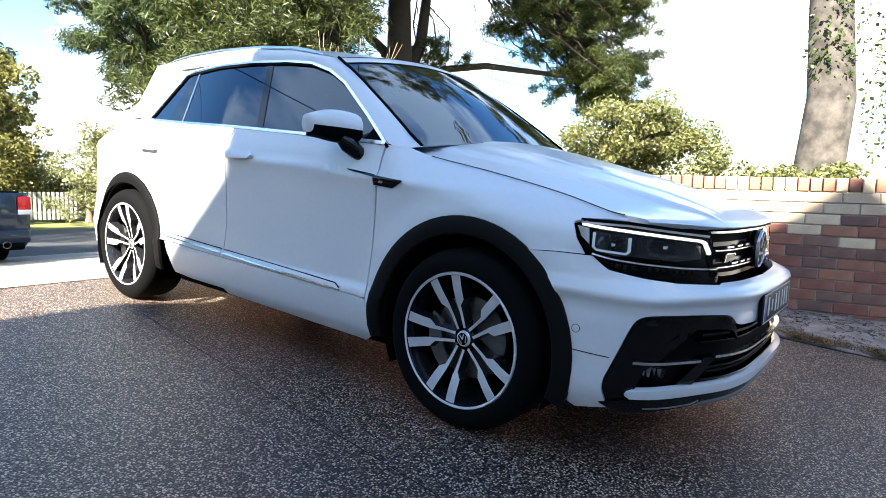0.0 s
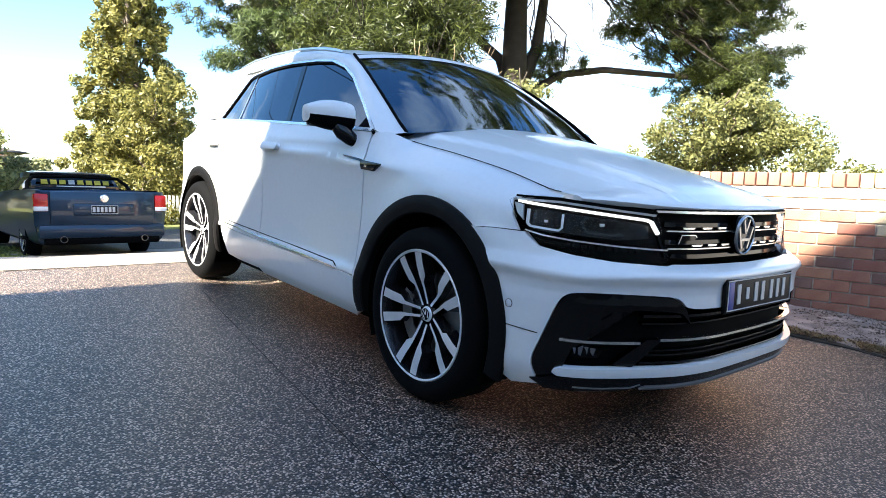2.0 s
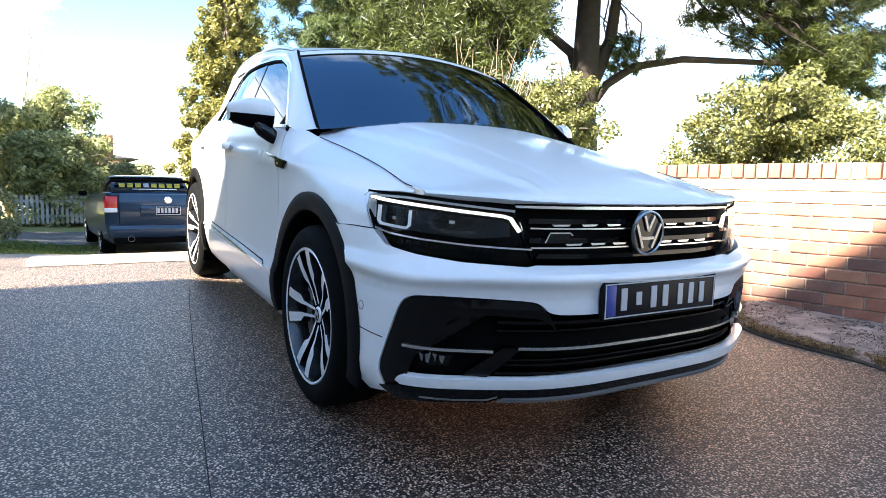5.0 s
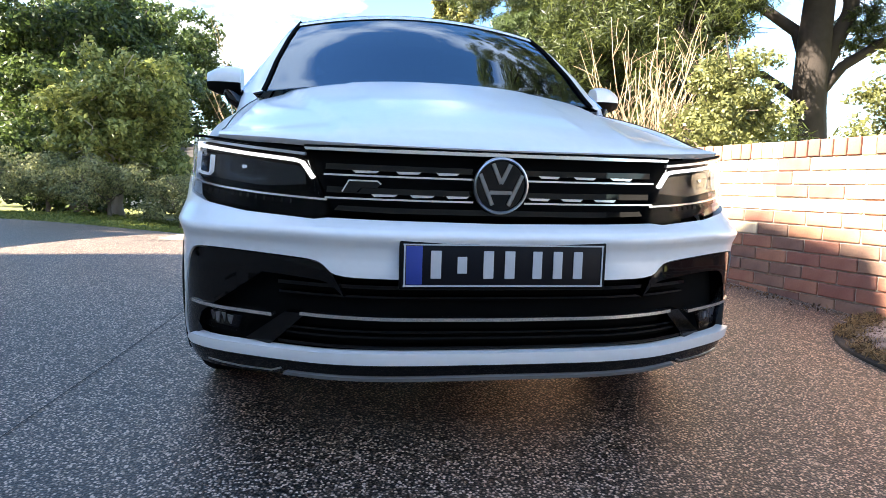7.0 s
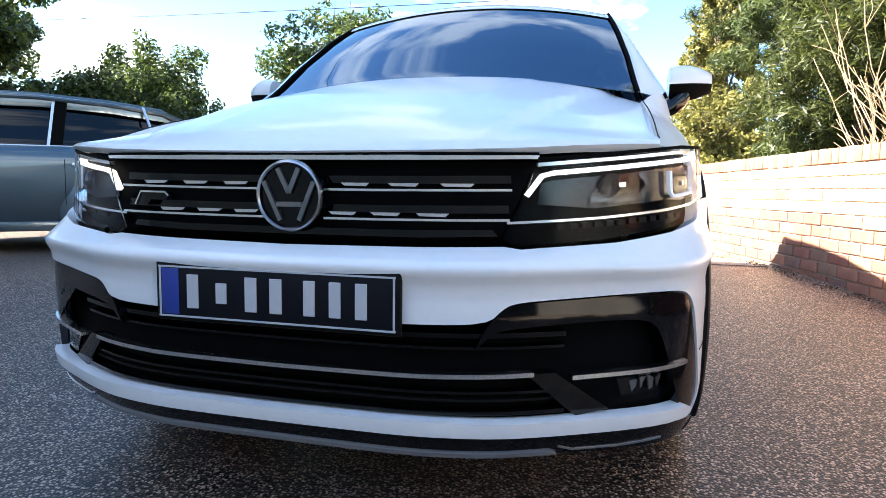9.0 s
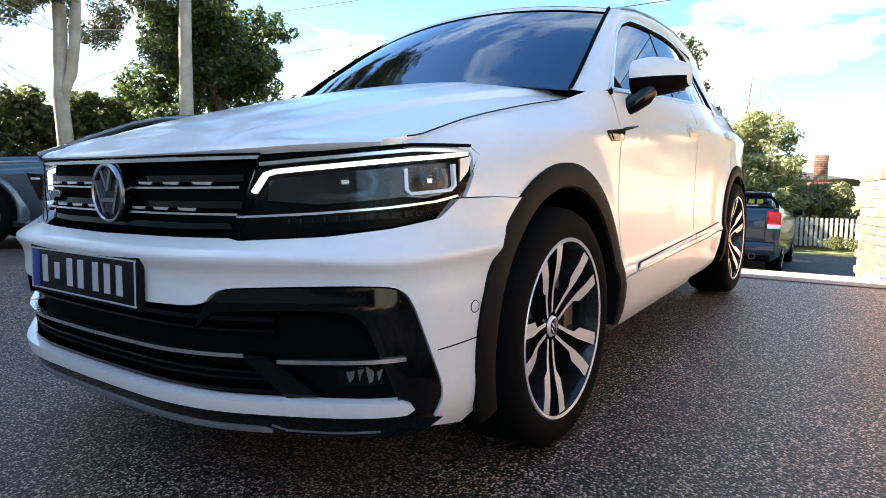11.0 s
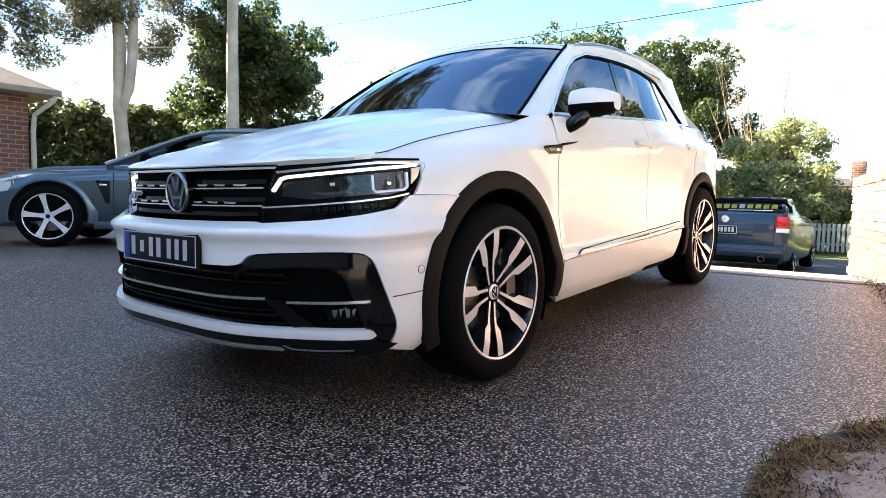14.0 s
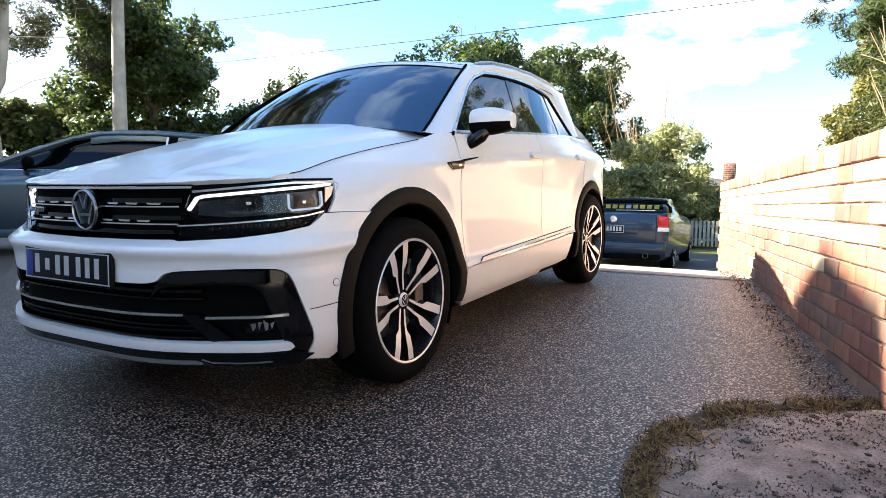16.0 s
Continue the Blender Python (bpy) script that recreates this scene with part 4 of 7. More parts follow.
for s in (1, -1):
    side = flank(s)
    fender = [(0.402, 0.862), (0.440, 0.875), (0.50, 0.878), (0.560, 0.878), (0.566, 0.884), (0.52, 0.897)] + [(x, tab(x, HOOD_SEAM) + (0.004 if x < 0.5 else 0.0)) for x in (0.45, 0.35, 0.25, 0.1, -0.05, -0.2, -0.32)] + [(-0.41, 1.083), (-0.480, 1.082)]
    fender += [(x + 0.004, z) for x, z in seam_f] + [(-0.492, 0.27), (-0.462, 0.27)] + arc(0, ARCH_Z, ARCH - 0.004, 190, 57, 20) + [(0.262, 0.748), (0.36, 0.756), (0.462, 0.758), (0.43, 0.806)]
    part("front_wing", patch(side, fender, 0, 0.012, 0.035), M_PAINT, body)
    belt = [(-0.491, 1.078), (-0.9, 1.098), (-1.38, 1.116), (-1.585, 1.124)]
    door = [(x - 0.004, z) for x, z in seam_f] + [(-0.52, 0.425), (-1.582, 0.440), (-1.566, 0.64), (-1.586, 0.90), (-1.588, 1.0), (-1.586, 1.122)] + belt[::-1][1:]
    part("front_door", patch(side, door, 0, 0.012, 0.035), M_PAINT, body)
    rear_arc = [(REAR_X + (REAR_ARCH + 0.006) * math.cos(radians(a)), 0.355 + (REAR_ARCH + 0.006) * math.sin(radians(a))) for a in range(12, 62, 6)]
    rear_door = [(-1.594, 1.124), (-1.596, 1.0), (-1.594, 0.90), (-1.574, 0.64), (-1.590, 0.440), (-2.17, 0.452)] + rear_arc + [(-2.50, 0.86), (-2.56, 1.0), (-2.58, 1.148), (-2.2, 1.140)]
    part("rear_door", patch(side, rear_door, 0, 0.012, 0.035), M_PAINT, body)
    sill = [(-0.462, 0.262), (-0.500, 0.420), (-1.0, 0.430), (-1.6, 0.436), (-2.17, 0.446), (-2.10, 0.27), (-1.935, 0.262), (-1.60, 0.262), (-1.575, 0.236), (-0.53, 0.222)]
    part("sill_panel", patch(side, sill, 0.002, 0.05, 0.04), M_PAINT, body, "white sill skirt")
    quarter = [(-2.59, 1.152), (-2.57, 1.0), (-2.51, 0.86)] + [(REAR_X + (REAR_ARCH + 0.006) * math.cos(radians(a)), 0.355 + (REAR_ARCH + 0.006) * math.sin(radians(a))) for a in range(62, 192, 8)] + [(-3.14, 0.26), (-3.22, 0.30), (-3.26, 0.7), (-3.24, 1.0), (-3.18, 1.16)]
    part("rear_quarter", patch(side, quarter, 0, 0.012, 0.04), M_PAINT, body)
    # arch cladding
    for cx, name in ((0.0, "front_arch"), (REAR_X, "rear_arch")):
        a0, a1 = (-18, 192) if cx == 0 else (-12, 195)
        part(name, ring_patch(side, cx, ARCH_Z if cx == 0 else 0.355, ARCH if cx == 0 else REAR_ARCH, 0.402 if cx == 0 else 0.394, a0, a1, 0.013, 0.10, s=s), M_CLAD, car, "dark grey plastic arch moulding")
        well = lathe_bm([(0.40, 0.02), (0.40, -0.45)], 40)
        for v in well.verts:
            v.co = Vector((v.co.x + cx, s * (0.86 + v.co.y), v.co.z + 0.355))
        bmesh.ops.delete(well, geom=[f for f in well.faces if f.calc_center_median().z < 0.16], context="FACES")
        part("arch_liner", well, M_BLACK, car)
    # strips, badge, handles
    part("door_strip", patch(side, [(-0.665, 0.434), (-0.70, 0.452), (-1.2, 0.467), (-1.578, 0.477), (-1.578, 0.462), (-1.2, 0.452)], 0.008, 0.02, 0.05), M_PAINT, body, "white strip along the door")
    part("strip_trim", patch(side, ribbon([(-0.655, 0.430), (-0.70, 0.434), (-1.2, 0.447), (-1.578, 0.457)], 0.007), 0.011, 0.012, 0.05), M_CHROME, body, "chrome strip")
    part("door_strip", patch(side, [(-1.598, 0.462), (-1.598, 0.478), (-2.165, 0.492), (-2.175, 0.478)], 0.008, 0.02, 0.05), M_PAINT, body, "white strip along the door")
    part("strip_trim", patch(side, ribbon([(-1.598, 0.458), (-2.0, 0.468), (-2.175, 0.474)], 0.007), 0.011, 0.012, 0.05), M_CHROME, body, "chrome strip")
    # dark lines drawn in for the shade along the door strips
    for line in ([(-0.668, 0.440), (-0.70, 0.455), (-1.2, 0.470), (-1.578, 0.480)], [(-1.598, 0.481), (-2.165, 0.495)]):
        part("strip_groove", patch(side, ribbon(line, 0.005), 0.0035, 0.003, 0.05), M_CLAD, body)
    wing_badge = part("wing_badge", patch(side, [(-0.508, 0.952), (-0.345, 0.940), (-0.352, 0.930), (-0.395, 0.906), (-0.502, 0.912)], 0.004, 0.01, 0.03), M_GLOSSBLACK, body, "black side badge")
    part("badge_field", patch(side, [(-0.498, 0.945), (-0.365, 0.935), (-0.402, 0.912), (-0.496, 0.917)], 0.007, 0.006, 0.03), M_GLOSSBLACK, wing_badge)
    part("badge_mark", patch(side, [(-0.462, 0.934), (-0.440, 0.933), (-0.446, 0.923), (-0.468, 0.924)], 0.009, 0.004, 0.03), M_CHROME, wing_badge)
    part("badge_tail", patch(side, [(-0.500, 0.954), (-0.502, 0.944), (-0.66, 0.962), (-0.675, 0.968)], 0.006, 0.01, 0.03), M_GLOSSBLACK, body, "black tail of the side badge")
    for hx in (-1.445, -2.40):
        grip = [(hx - 0.115, 0.985), (hx - 0.10, 1.003), (hx + 0.09, 1.000), (hx + 0.10, 0.985), (hx + 0.085, 0.972), (hx - 0.10, 0.970)]
        part("door_handle", patch(side, grip, 0.022, 0.024, 0.025), M_PAINT, body, "white pull handle")
        part("handle_cup", patch(side, [(hx + 0.05 * math.cos(k * 0.5236), 0.982 + 0.034 * math.sin(k * 0.5236)) for k in range(12)], 0.0015, 0.001, 0.03), M_PAINT, body)
        part("handle_base", patch(side, [(hx + 0.06, 0.996), (hx + 0.09, 0.995), (hx + 0.09, 0.976), (hx + 0.06, 0.976)], 0.02, 0.02, 0.03), M_PAINT, body)
    # belt trim and glass
    glass_side = green(s)
    window_line = [(-0.485, 1.088), (-0.66, 1.21), (-0.89, 1.36), (-1.03, 1.425), (-1.20, 1.472), (-1.40, 1.489), (-1.7, 1.496), (-2.05, 1.490), (-2.36, 1.468), (-2.47, 1.450), (-2.72, 1.160)]
    belt_line = [(-2.72, 1.160), (-2.2, 1.143), (-1.6, 1.130), (-1.0, 1.110), (-0.485, 1.088)]
    part("belt_trim", patch(glass_side, ribbon(fine_line(belt_line, 3), 0.014), 0.004, 0.014, 0.06), M_CHROME, body, "chrome trim below the windows")
    part("window_trim", patch(glass_side, ribbon(fine_line(window_line, 3), 0.013), 0.005, 0.014, 0.05), M_CHROME, body, "thin bright trim over the windows")
    part("window_seal", patch(glass_side, ribbon(fine_line([(x + 0.012, z - 0.012) if x > -2.4 else (x + 0.016, z - 0.002) for x, z in window_line], 3), 0.011), 0.002, 0.012, 0.05), M_BLACK, body)
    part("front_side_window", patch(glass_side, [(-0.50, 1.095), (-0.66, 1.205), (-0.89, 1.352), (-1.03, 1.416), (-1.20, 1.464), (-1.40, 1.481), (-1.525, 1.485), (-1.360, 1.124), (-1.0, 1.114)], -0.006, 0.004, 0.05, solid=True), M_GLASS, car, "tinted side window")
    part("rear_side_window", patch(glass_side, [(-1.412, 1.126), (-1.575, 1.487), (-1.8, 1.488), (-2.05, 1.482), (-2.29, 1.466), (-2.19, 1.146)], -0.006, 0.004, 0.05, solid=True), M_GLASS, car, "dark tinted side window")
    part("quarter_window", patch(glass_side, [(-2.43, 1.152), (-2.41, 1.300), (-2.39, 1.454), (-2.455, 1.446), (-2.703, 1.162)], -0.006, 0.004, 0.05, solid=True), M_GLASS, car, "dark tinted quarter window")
    part("door_pillar", patch(glass_side, [(-1.360, 1.122), (-1.526, 1.488), (-1.577, 1.490), (-1.412, 1.124)], -0.003, 0.01, 0.05), M_GLOSSBLACK, body, "gloss black pillar")
    part("rear_pillar", patch(glass_side, [(-2.19, 1.144), (-2.291, 1.470), (-2.39, 1.458), (-2.43, 1.148)], -0.004, 0.01, 0.05), M_GLOSSBLACK, body, "gloss black pillar")
    part("pillar_trim", patch(glass_side, ribbon([(-2.20, 1.146), (-2.30, 1.466)], 0.012), 0.0, 0.008, 0.05), M_CHROME, body)
    part("sail_panel", patch(glass_side, [(-0.49, 1.092), (-0.585, 1.155), (-0.62, 1.10)], 0.001, 0.008, 0.03), M_BLACK, body)
    # screen pillar, roof side
    outer = [(-0.42, 1.070), (-0.475, 1.088), (-0.655, 1.214), (-0.884, 1.364), (-1.025, 1.431), (-1.20, 1.479), (-1.42, 1.497), (-1.72, 1.504), (-2.06, 1.498), (-2.40, 1.473), (-2.48, 1.454), (-2.735, 1.154)]
    inner = [(-0.365, 0.745, 1.085), (-0.44, 0.733, 1.130), (-0.60, 0.709, 1.240), (-0.80, 0.672, 1.366), (-0.90, 0.652, 1.424), (-1.04, 0.622, 1.496), (-1.40, 0.605, 1.553), (-1.72, 0.600, 1.575), (-2.10, 0.592, 1.575), (-2.60, 0.56, 1.555), (-2.96, 0.53, 1.53), (-3.18, 0.61, 1.16)]
    rows = []
    for (x, z), c in zip(outer, inner):
        a, b = Vector((x, min(green_y(x, z) + 0.002, flank_y(x, min(z, 1.085)) + 0.003) if x > -0.5 else green_y(x, z) + 0.002, z)), Vector(c)
        row = []
        for k in range(7):
            t = k / 6
            p = a.lerp(b, t) + Vector((0, 0.6, 0.8)) * 0.018 * ease(-0.42, -0.62, x) * math.sin(math.pi * t)
            row.append((p.x, s * p.y, p.z))
        rows.append(row if s > 0 else row[::-1])
    shoulder = []
    for x in (-2.60, -2.72, -2.84, -2.96, -3.08, -3.19):
        far = max(0.0, (-2.68 - x) / 0.50)
        b = Vector((x, green_y(-2.68, 1.15) + 0.004 + (0.614 - green_y(-2.68, 1.15)) * min(1, far), 1.158 + 0.008 * far))
        a = Vector((x, flank_y(x, 1.13) + 0.003, 1.13))
        shoulder.append([(p.x, s * p.y, p.z) for p in (a, a.lerp(b, 0.5) + Vector((0, 0.004, 0.010)), b, b + Vector((0.01, -0.03, 0.012)))])
    part("rear_shoulder", loft_bm(shoulder if s > 0 else [r[::-1] for r in shoulder]), M_PAINT, body, sharp=60)
    part("bonnet_seam", tube_bm([(x, s * 0.7590, max(hood(x, 0.757).z, tab(x, HOOD_SEAM) + 0.004) + 0.0003) for x in steps(0.55, -0.30, 30)], 0.0019, 5), M_CLAD, body)
    part("roof_side", loft_bm(rows), M_PAINT, body, "white roof side and pillars", sharp=50)
    rail = [(-1.20, 0.596, 1.528), (-1.28, 0.596, 1.545), (-1.42, 0.596, 1.566), (-1.7, 0.594, 1.584), (-2.1, 0.586, 1.585), (-2.45, 0.568, 1.573), (-2.66, 0.552, 1.556), (-2.76, 0.544, 1.543)]
    roof_rail = part("roof_rail", tube_bm([(x, s * y, z) for x, y, z in rail], [0.009, 0.011, 0.011, 0.011, 0.011, 0.011, 0.010, 0.008], 10), M_SATIN, car, "silver roof rail")
    # door mirror
    cx, cy, cz = -0.705, 0.99, 1.135
    rows = []
    for k in range(9):
        t = k / 8
        y = 0.868 + 0.170 * t
        ry = (0.30 + 0.70 * math.sin(math.pi * min(1, t * 0.62 + 0.30)) ** 0.8) if t < 0.99 else 0.55
        row = []
        for j in range(16):
            a = 2 * math.pi * j / 16
            fx = math.copysign(abs(math.cos(a)) ** 0.75, math.cos(a))
            fz = math.copysign(abs(math.sin(a)) ** 0.75, math.sin(a))
            row.append((cx + 0.03 * (1 - t) + (0.085 if fx > 0 else 0.060) * fx * ry - 0.06 * t, s * y, cz + (0.078 if fz > 0 else 0.062) * fz * ry + 0.01 * t))
        rows.append(row if s > 0 else row[::-1])
    bm = loft_bm(rows, True)
    bm.faces.new([v for v in bm.verts][-16:] if s > 0 else [v for v in bm.verts][-16:])
    bm.faces.new([v for v in bm.verts][:16][::-1])
    bmesh.ops.recalc_face_normals(bm, faces=bm.faces[:])
    mirror = part("door_mirror", bm, [M_PAINT, M_BLACK], car, "white door mirror with black underside", sharp=50)
    for f in mirror.data.polygons:
        if f.index < 128:
            j = f.index % 16
            if math.sin(2 * math.pi * (j + 0.5 if s > 0 else 14.5 - j) / 16) < -0.05:
                f.material_index = 1
    part("mirror_foot", tube_bm([(cx + 0.085, s * 0.845, 1.030), (cx + 0.075, s * 0.872, 1.045), (cx + 0.055, s * 0.905, 1.075), (cx + 0.04, s * 0.93, 1.10)], [0.03, 0.034, 0.04, 0.03], 12), M_GLOSSBLACK, mirror)
    part("mirror_glass", patch(lambda u, v: Vector((cx - 0.062 - 0.25 * (u - 0.9), s * u, v)), [(0.89, 1.085), (1.015, 1.095), (1.022, 1.18), (0.90, 1.185)], 0.0, 0.004, 0.05, centre=(2, 0, 1.1)), M_CHROME, mirror)

# windscreen, cowl, roof, tail
edge_l = [(-0.372, 0.738, 1.085), (-0.446, 0.727, 1.130), (-0.606, 0.703, 1.240), (-0.806, 0.666, 1.366), (-0.906, 0.646, 1.424), (-1.046, 0.616, 1.496)]


def screen_rows(grow, rise, n=20):
    rows = []
    for k, (x, y, z) in enumerate(edge_l):
        t = k / 5
        rows.append([(x + (0.115 - 0.045 * t) * (1 - (j / n * 2 - 1) ** 2) + grow, y * (j / n * 2 - 1), z + (0.052 + 0.006 * t) * (1 - (j / n * 2 - 1) ** 2) + rise) for j in range(n + 1)])
    return rows


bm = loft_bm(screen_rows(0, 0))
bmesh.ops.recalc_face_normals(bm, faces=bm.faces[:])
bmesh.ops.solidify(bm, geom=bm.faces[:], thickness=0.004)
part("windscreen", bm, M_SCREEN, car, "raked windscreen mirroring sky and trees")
rows = screen_rows(0.003, 0.004)
part("screen_edge_top", loft_bm([[Vector(p) for p in rows[5]], [Vector(p) + Vector((0.085, 0, -0.050)) for p in rows[5]]]), M_BLACK, body)
for s in (1, -1):
    part("screen_seal", tube_bm([(x + 0.002, s * (y + 0.006), z + 0.004) for x, y, z in edge_l], 0.008, 6), M_BLACK, body)
part("cowl", loft_bm([[(-0.24 - 0.19 * (y / 0.7) ** 2 + dx, y, dz + 1.10 - 0.07 * abs(y / 0.7)) for y in steps(-0.70, 0.70, 16)] for dx, dz in ((0.03, -0.03), (-0.05, -0.04), (-0.10, -0.015), (-0.13, 0.02))]), M_BLACK, body, "black cowl below the windscreen")
for s, y0, y1 in ((1, 0.10, 0.62), (-1, -0.05, 0.55)):
    part("wiper", tube_bm([(-0.31 - 0.19 * (y / 0.7) ** 2, y * s, 1.128 - 0.07 * (y / 0.7) ** 2 + 0.012 * math.sin(3 * (y - y0))) for y in steps(y0, y1, 8)], 0.008, 6), M_BLACK, car, "black wiper blade")
roof_x = [-1.044, -1.20, -1.40, -1.72, -2.10, -2.60, -2.96]
rows = [[(-1.044 + 0.055 + 0.07 * (1 - (j / 12 - 1) ** 2), 0.626 * (j / 12 - 1), 1.497 - 0.024 + 0.058 * (1 - (j / 12 - 1) ** 2)) for j in range(25)], [(-1.044 + 0.03 + 0.07 * (1 - (j / 12 - 1) ** 2), 0.622 * (j / 12 - 1), 1.497 - 0.006 + 0.058 * (1 - (j / 12 - 1) ** 2)) for j in range(25)]]
for x in roof_x:
    y, z = tab(-x, [(1.04, 0.618), (1.4, 0.605), (1.72, 0.600), (2.1, 0.592), (2.6, 0.56), (3.0, 0.53), (3.3, 0.50)]), tab(-x, [(1.04, 1.497), (1.4, 1.555), (1.72, 1.575), (2.1, 1.575), (2.6, 1.555), (3.0, 1.53), (3.3, 1.49)])
    k0 = max(0.0, (x + 1.40) / 0.34)
    rows.append([(x + 0.07 * k0 * (1 - (j / 12 - 1) ** 2), y * (j / 12 - 1), z + 0.058 * (1 - (j / 12 - 1) ** 2)) for j in range(25)])
part("roof", loft_bm(rows), M_PAINT, body, "white roof panel", sharp=50)
part("headliner", loft_bm([[(x, y * k, z + 0.045 * (1 - k * k) - 0.012 * abs(k)) for k in steps(-1, 1, 10)] for x, y, z in ((-1.06, 0.62, 1.462), (-1.4, 0.635, 1.505), (-1.9, 0.63, 1.52), (-2.5, 0.60, 1.50), (-2.88, 0.52, 1.46), (-3.00, 0.55, 1.16), (-3.04, 0.60, 0.84))]), M_CABIN, car, "dark cabin lining")
part("antenna_fin", loft_bm([[(-2.95, 0.0, 1.60), (-2.95, 0.004, 1.60)], [(-3.05, -0.012, 1.585), (-3.05, 0.012, 1.585)]]), M_PAINT, body)
rows = []
for z, x in ((0.30, -3.36), (0.45, -3.45), (0.60, -3.47), (0.75, -3.43), (0.95, -3.40), (1.12, -3.21), (1.30, -3.10), (1.48, -3.00), (1.54, -2.975)):
    w = flank_y(-3.18, min(z, 1.09)) if z <= 1.12 else 0.62 - 0.22 * (z - 1.12)
    base = -3.18 + 0.21 * ease(1.12, 1.5, z)
    rows.append([(base - (base - x) * math.cos(math.pi / 2 * t) ** 0.7, w * math.sin(math.pi / 2 * abs(t)) ** 0.8 * (1 if t > 0 else -1), z) for t in steps(-1, 1, 20)])
part("tailgate", loft_bm(rows), M_PAINT, body, "white tailgate and rear bumper")

# dark core that closes the body, floor and cabin
part("underbody", box_bm(-3.20, 0.42, -0.58, 0.58, 0.175, 0.84, 0.04), M_BLACK, car, "black underbody")
# trays out of sight, added to keep light from under the car
bm = box_bm(0.36, 0.72, -0.70, 0.70, 0.205, 0.30, 0.02)
for v in bm.verts:
    if v.co.x > 0.6:
        v.co.y *= 0.80
        v.co.z += 0.02
part("under_tray", bm, M_BLACK, car, "black tray under the nose")
part("side_tray", box_bm(-2.20, -0.46, -0.78, 0.78, 0.195, 0.40, 0.02), M_BLACK, car, "black tray between the sills")
part("engine_tray", box_bm(0.30, 0.64, -0.46, 0.46, 0.222, 0.26, 0.015), M_BLACK, car, "black plastic tray under the nose")
part("floor_pan", box_bm(-2.16, -0.50, -0.80, 0.80, 0.215, 0.82, 0.04), M_BLACK, car)
part("rear_crossmember", box_bm(-3.24, -3.14, -0.74, 0.74, 0.30, 0.84, 0.03), M_BLACK, car)
part("radiator_pack", box_bm(0.3, 0.70, -0.60, 0.60, 0.28, 0.84, 0.03), M_BLACK, car)
part("engine_block", box_bm(-0.35, 0.60, -0.70, 0.70, 0.55, 0.88, 0.05), M_BLACK, car)
rows = [[(x, y, 1.02 + 0.05 * math.cos(1.9 * y) - 0.10 * k) for y in steps(-0.70, 0.70, 12)] for k, x in enumerate((-0.42, -0.72, -0.82, -0.86))]
part("dashboard", loft_bm(rows), M_CABIN, car, "dark dashboard")
wheel_ring = lathe_bm([(0.175 + 0.014 * math.cos(a), 0.014 * math.sin(a)) for a in steps(0, 2 * math.pi, 8)], 28, "X")
wheel_ring.transform(pose(-0.98, -0.36, 1.0, 0, 24, 0))
part("steering_wheel", wheel_ring, M_CABIN, car)
for y in (-0.37, 0.37):
    for x in (-1.55, -2.35):
        seat = box_bm(x - 0.06, x + 0.42, y - 0.25, y + 0.25, 0.60, 0.78, 0.06)
        back = box_bm(-0.07, 0.07, -0.25, 0.25, 0, 0.58, 0.05)
        back.transform(pose(x, y, 0.74, 0, -16, 0))
        rest = box_bm(-0.05, 0.05, -0.13, 0.13, 0, 0.18, 0.04)
        rest.transform(pose(x - 0.18, y, 1.34, 0, -10, 0))
        part("cabin_seat", join_bm(join_bm(seat, back), rest), M_CABIN, car, "dark cloth seat")
part("rear_view_mirror", box_bm(-1.02, -0.99, -0.12, 0.12, 1.40, 1.46, 0.012), M_BLACK, car)
part("cabin_floor", box_bm(-3.15, -0.40, -0.76, 0.76, 0.80, 0.84), M_CABIN, car)


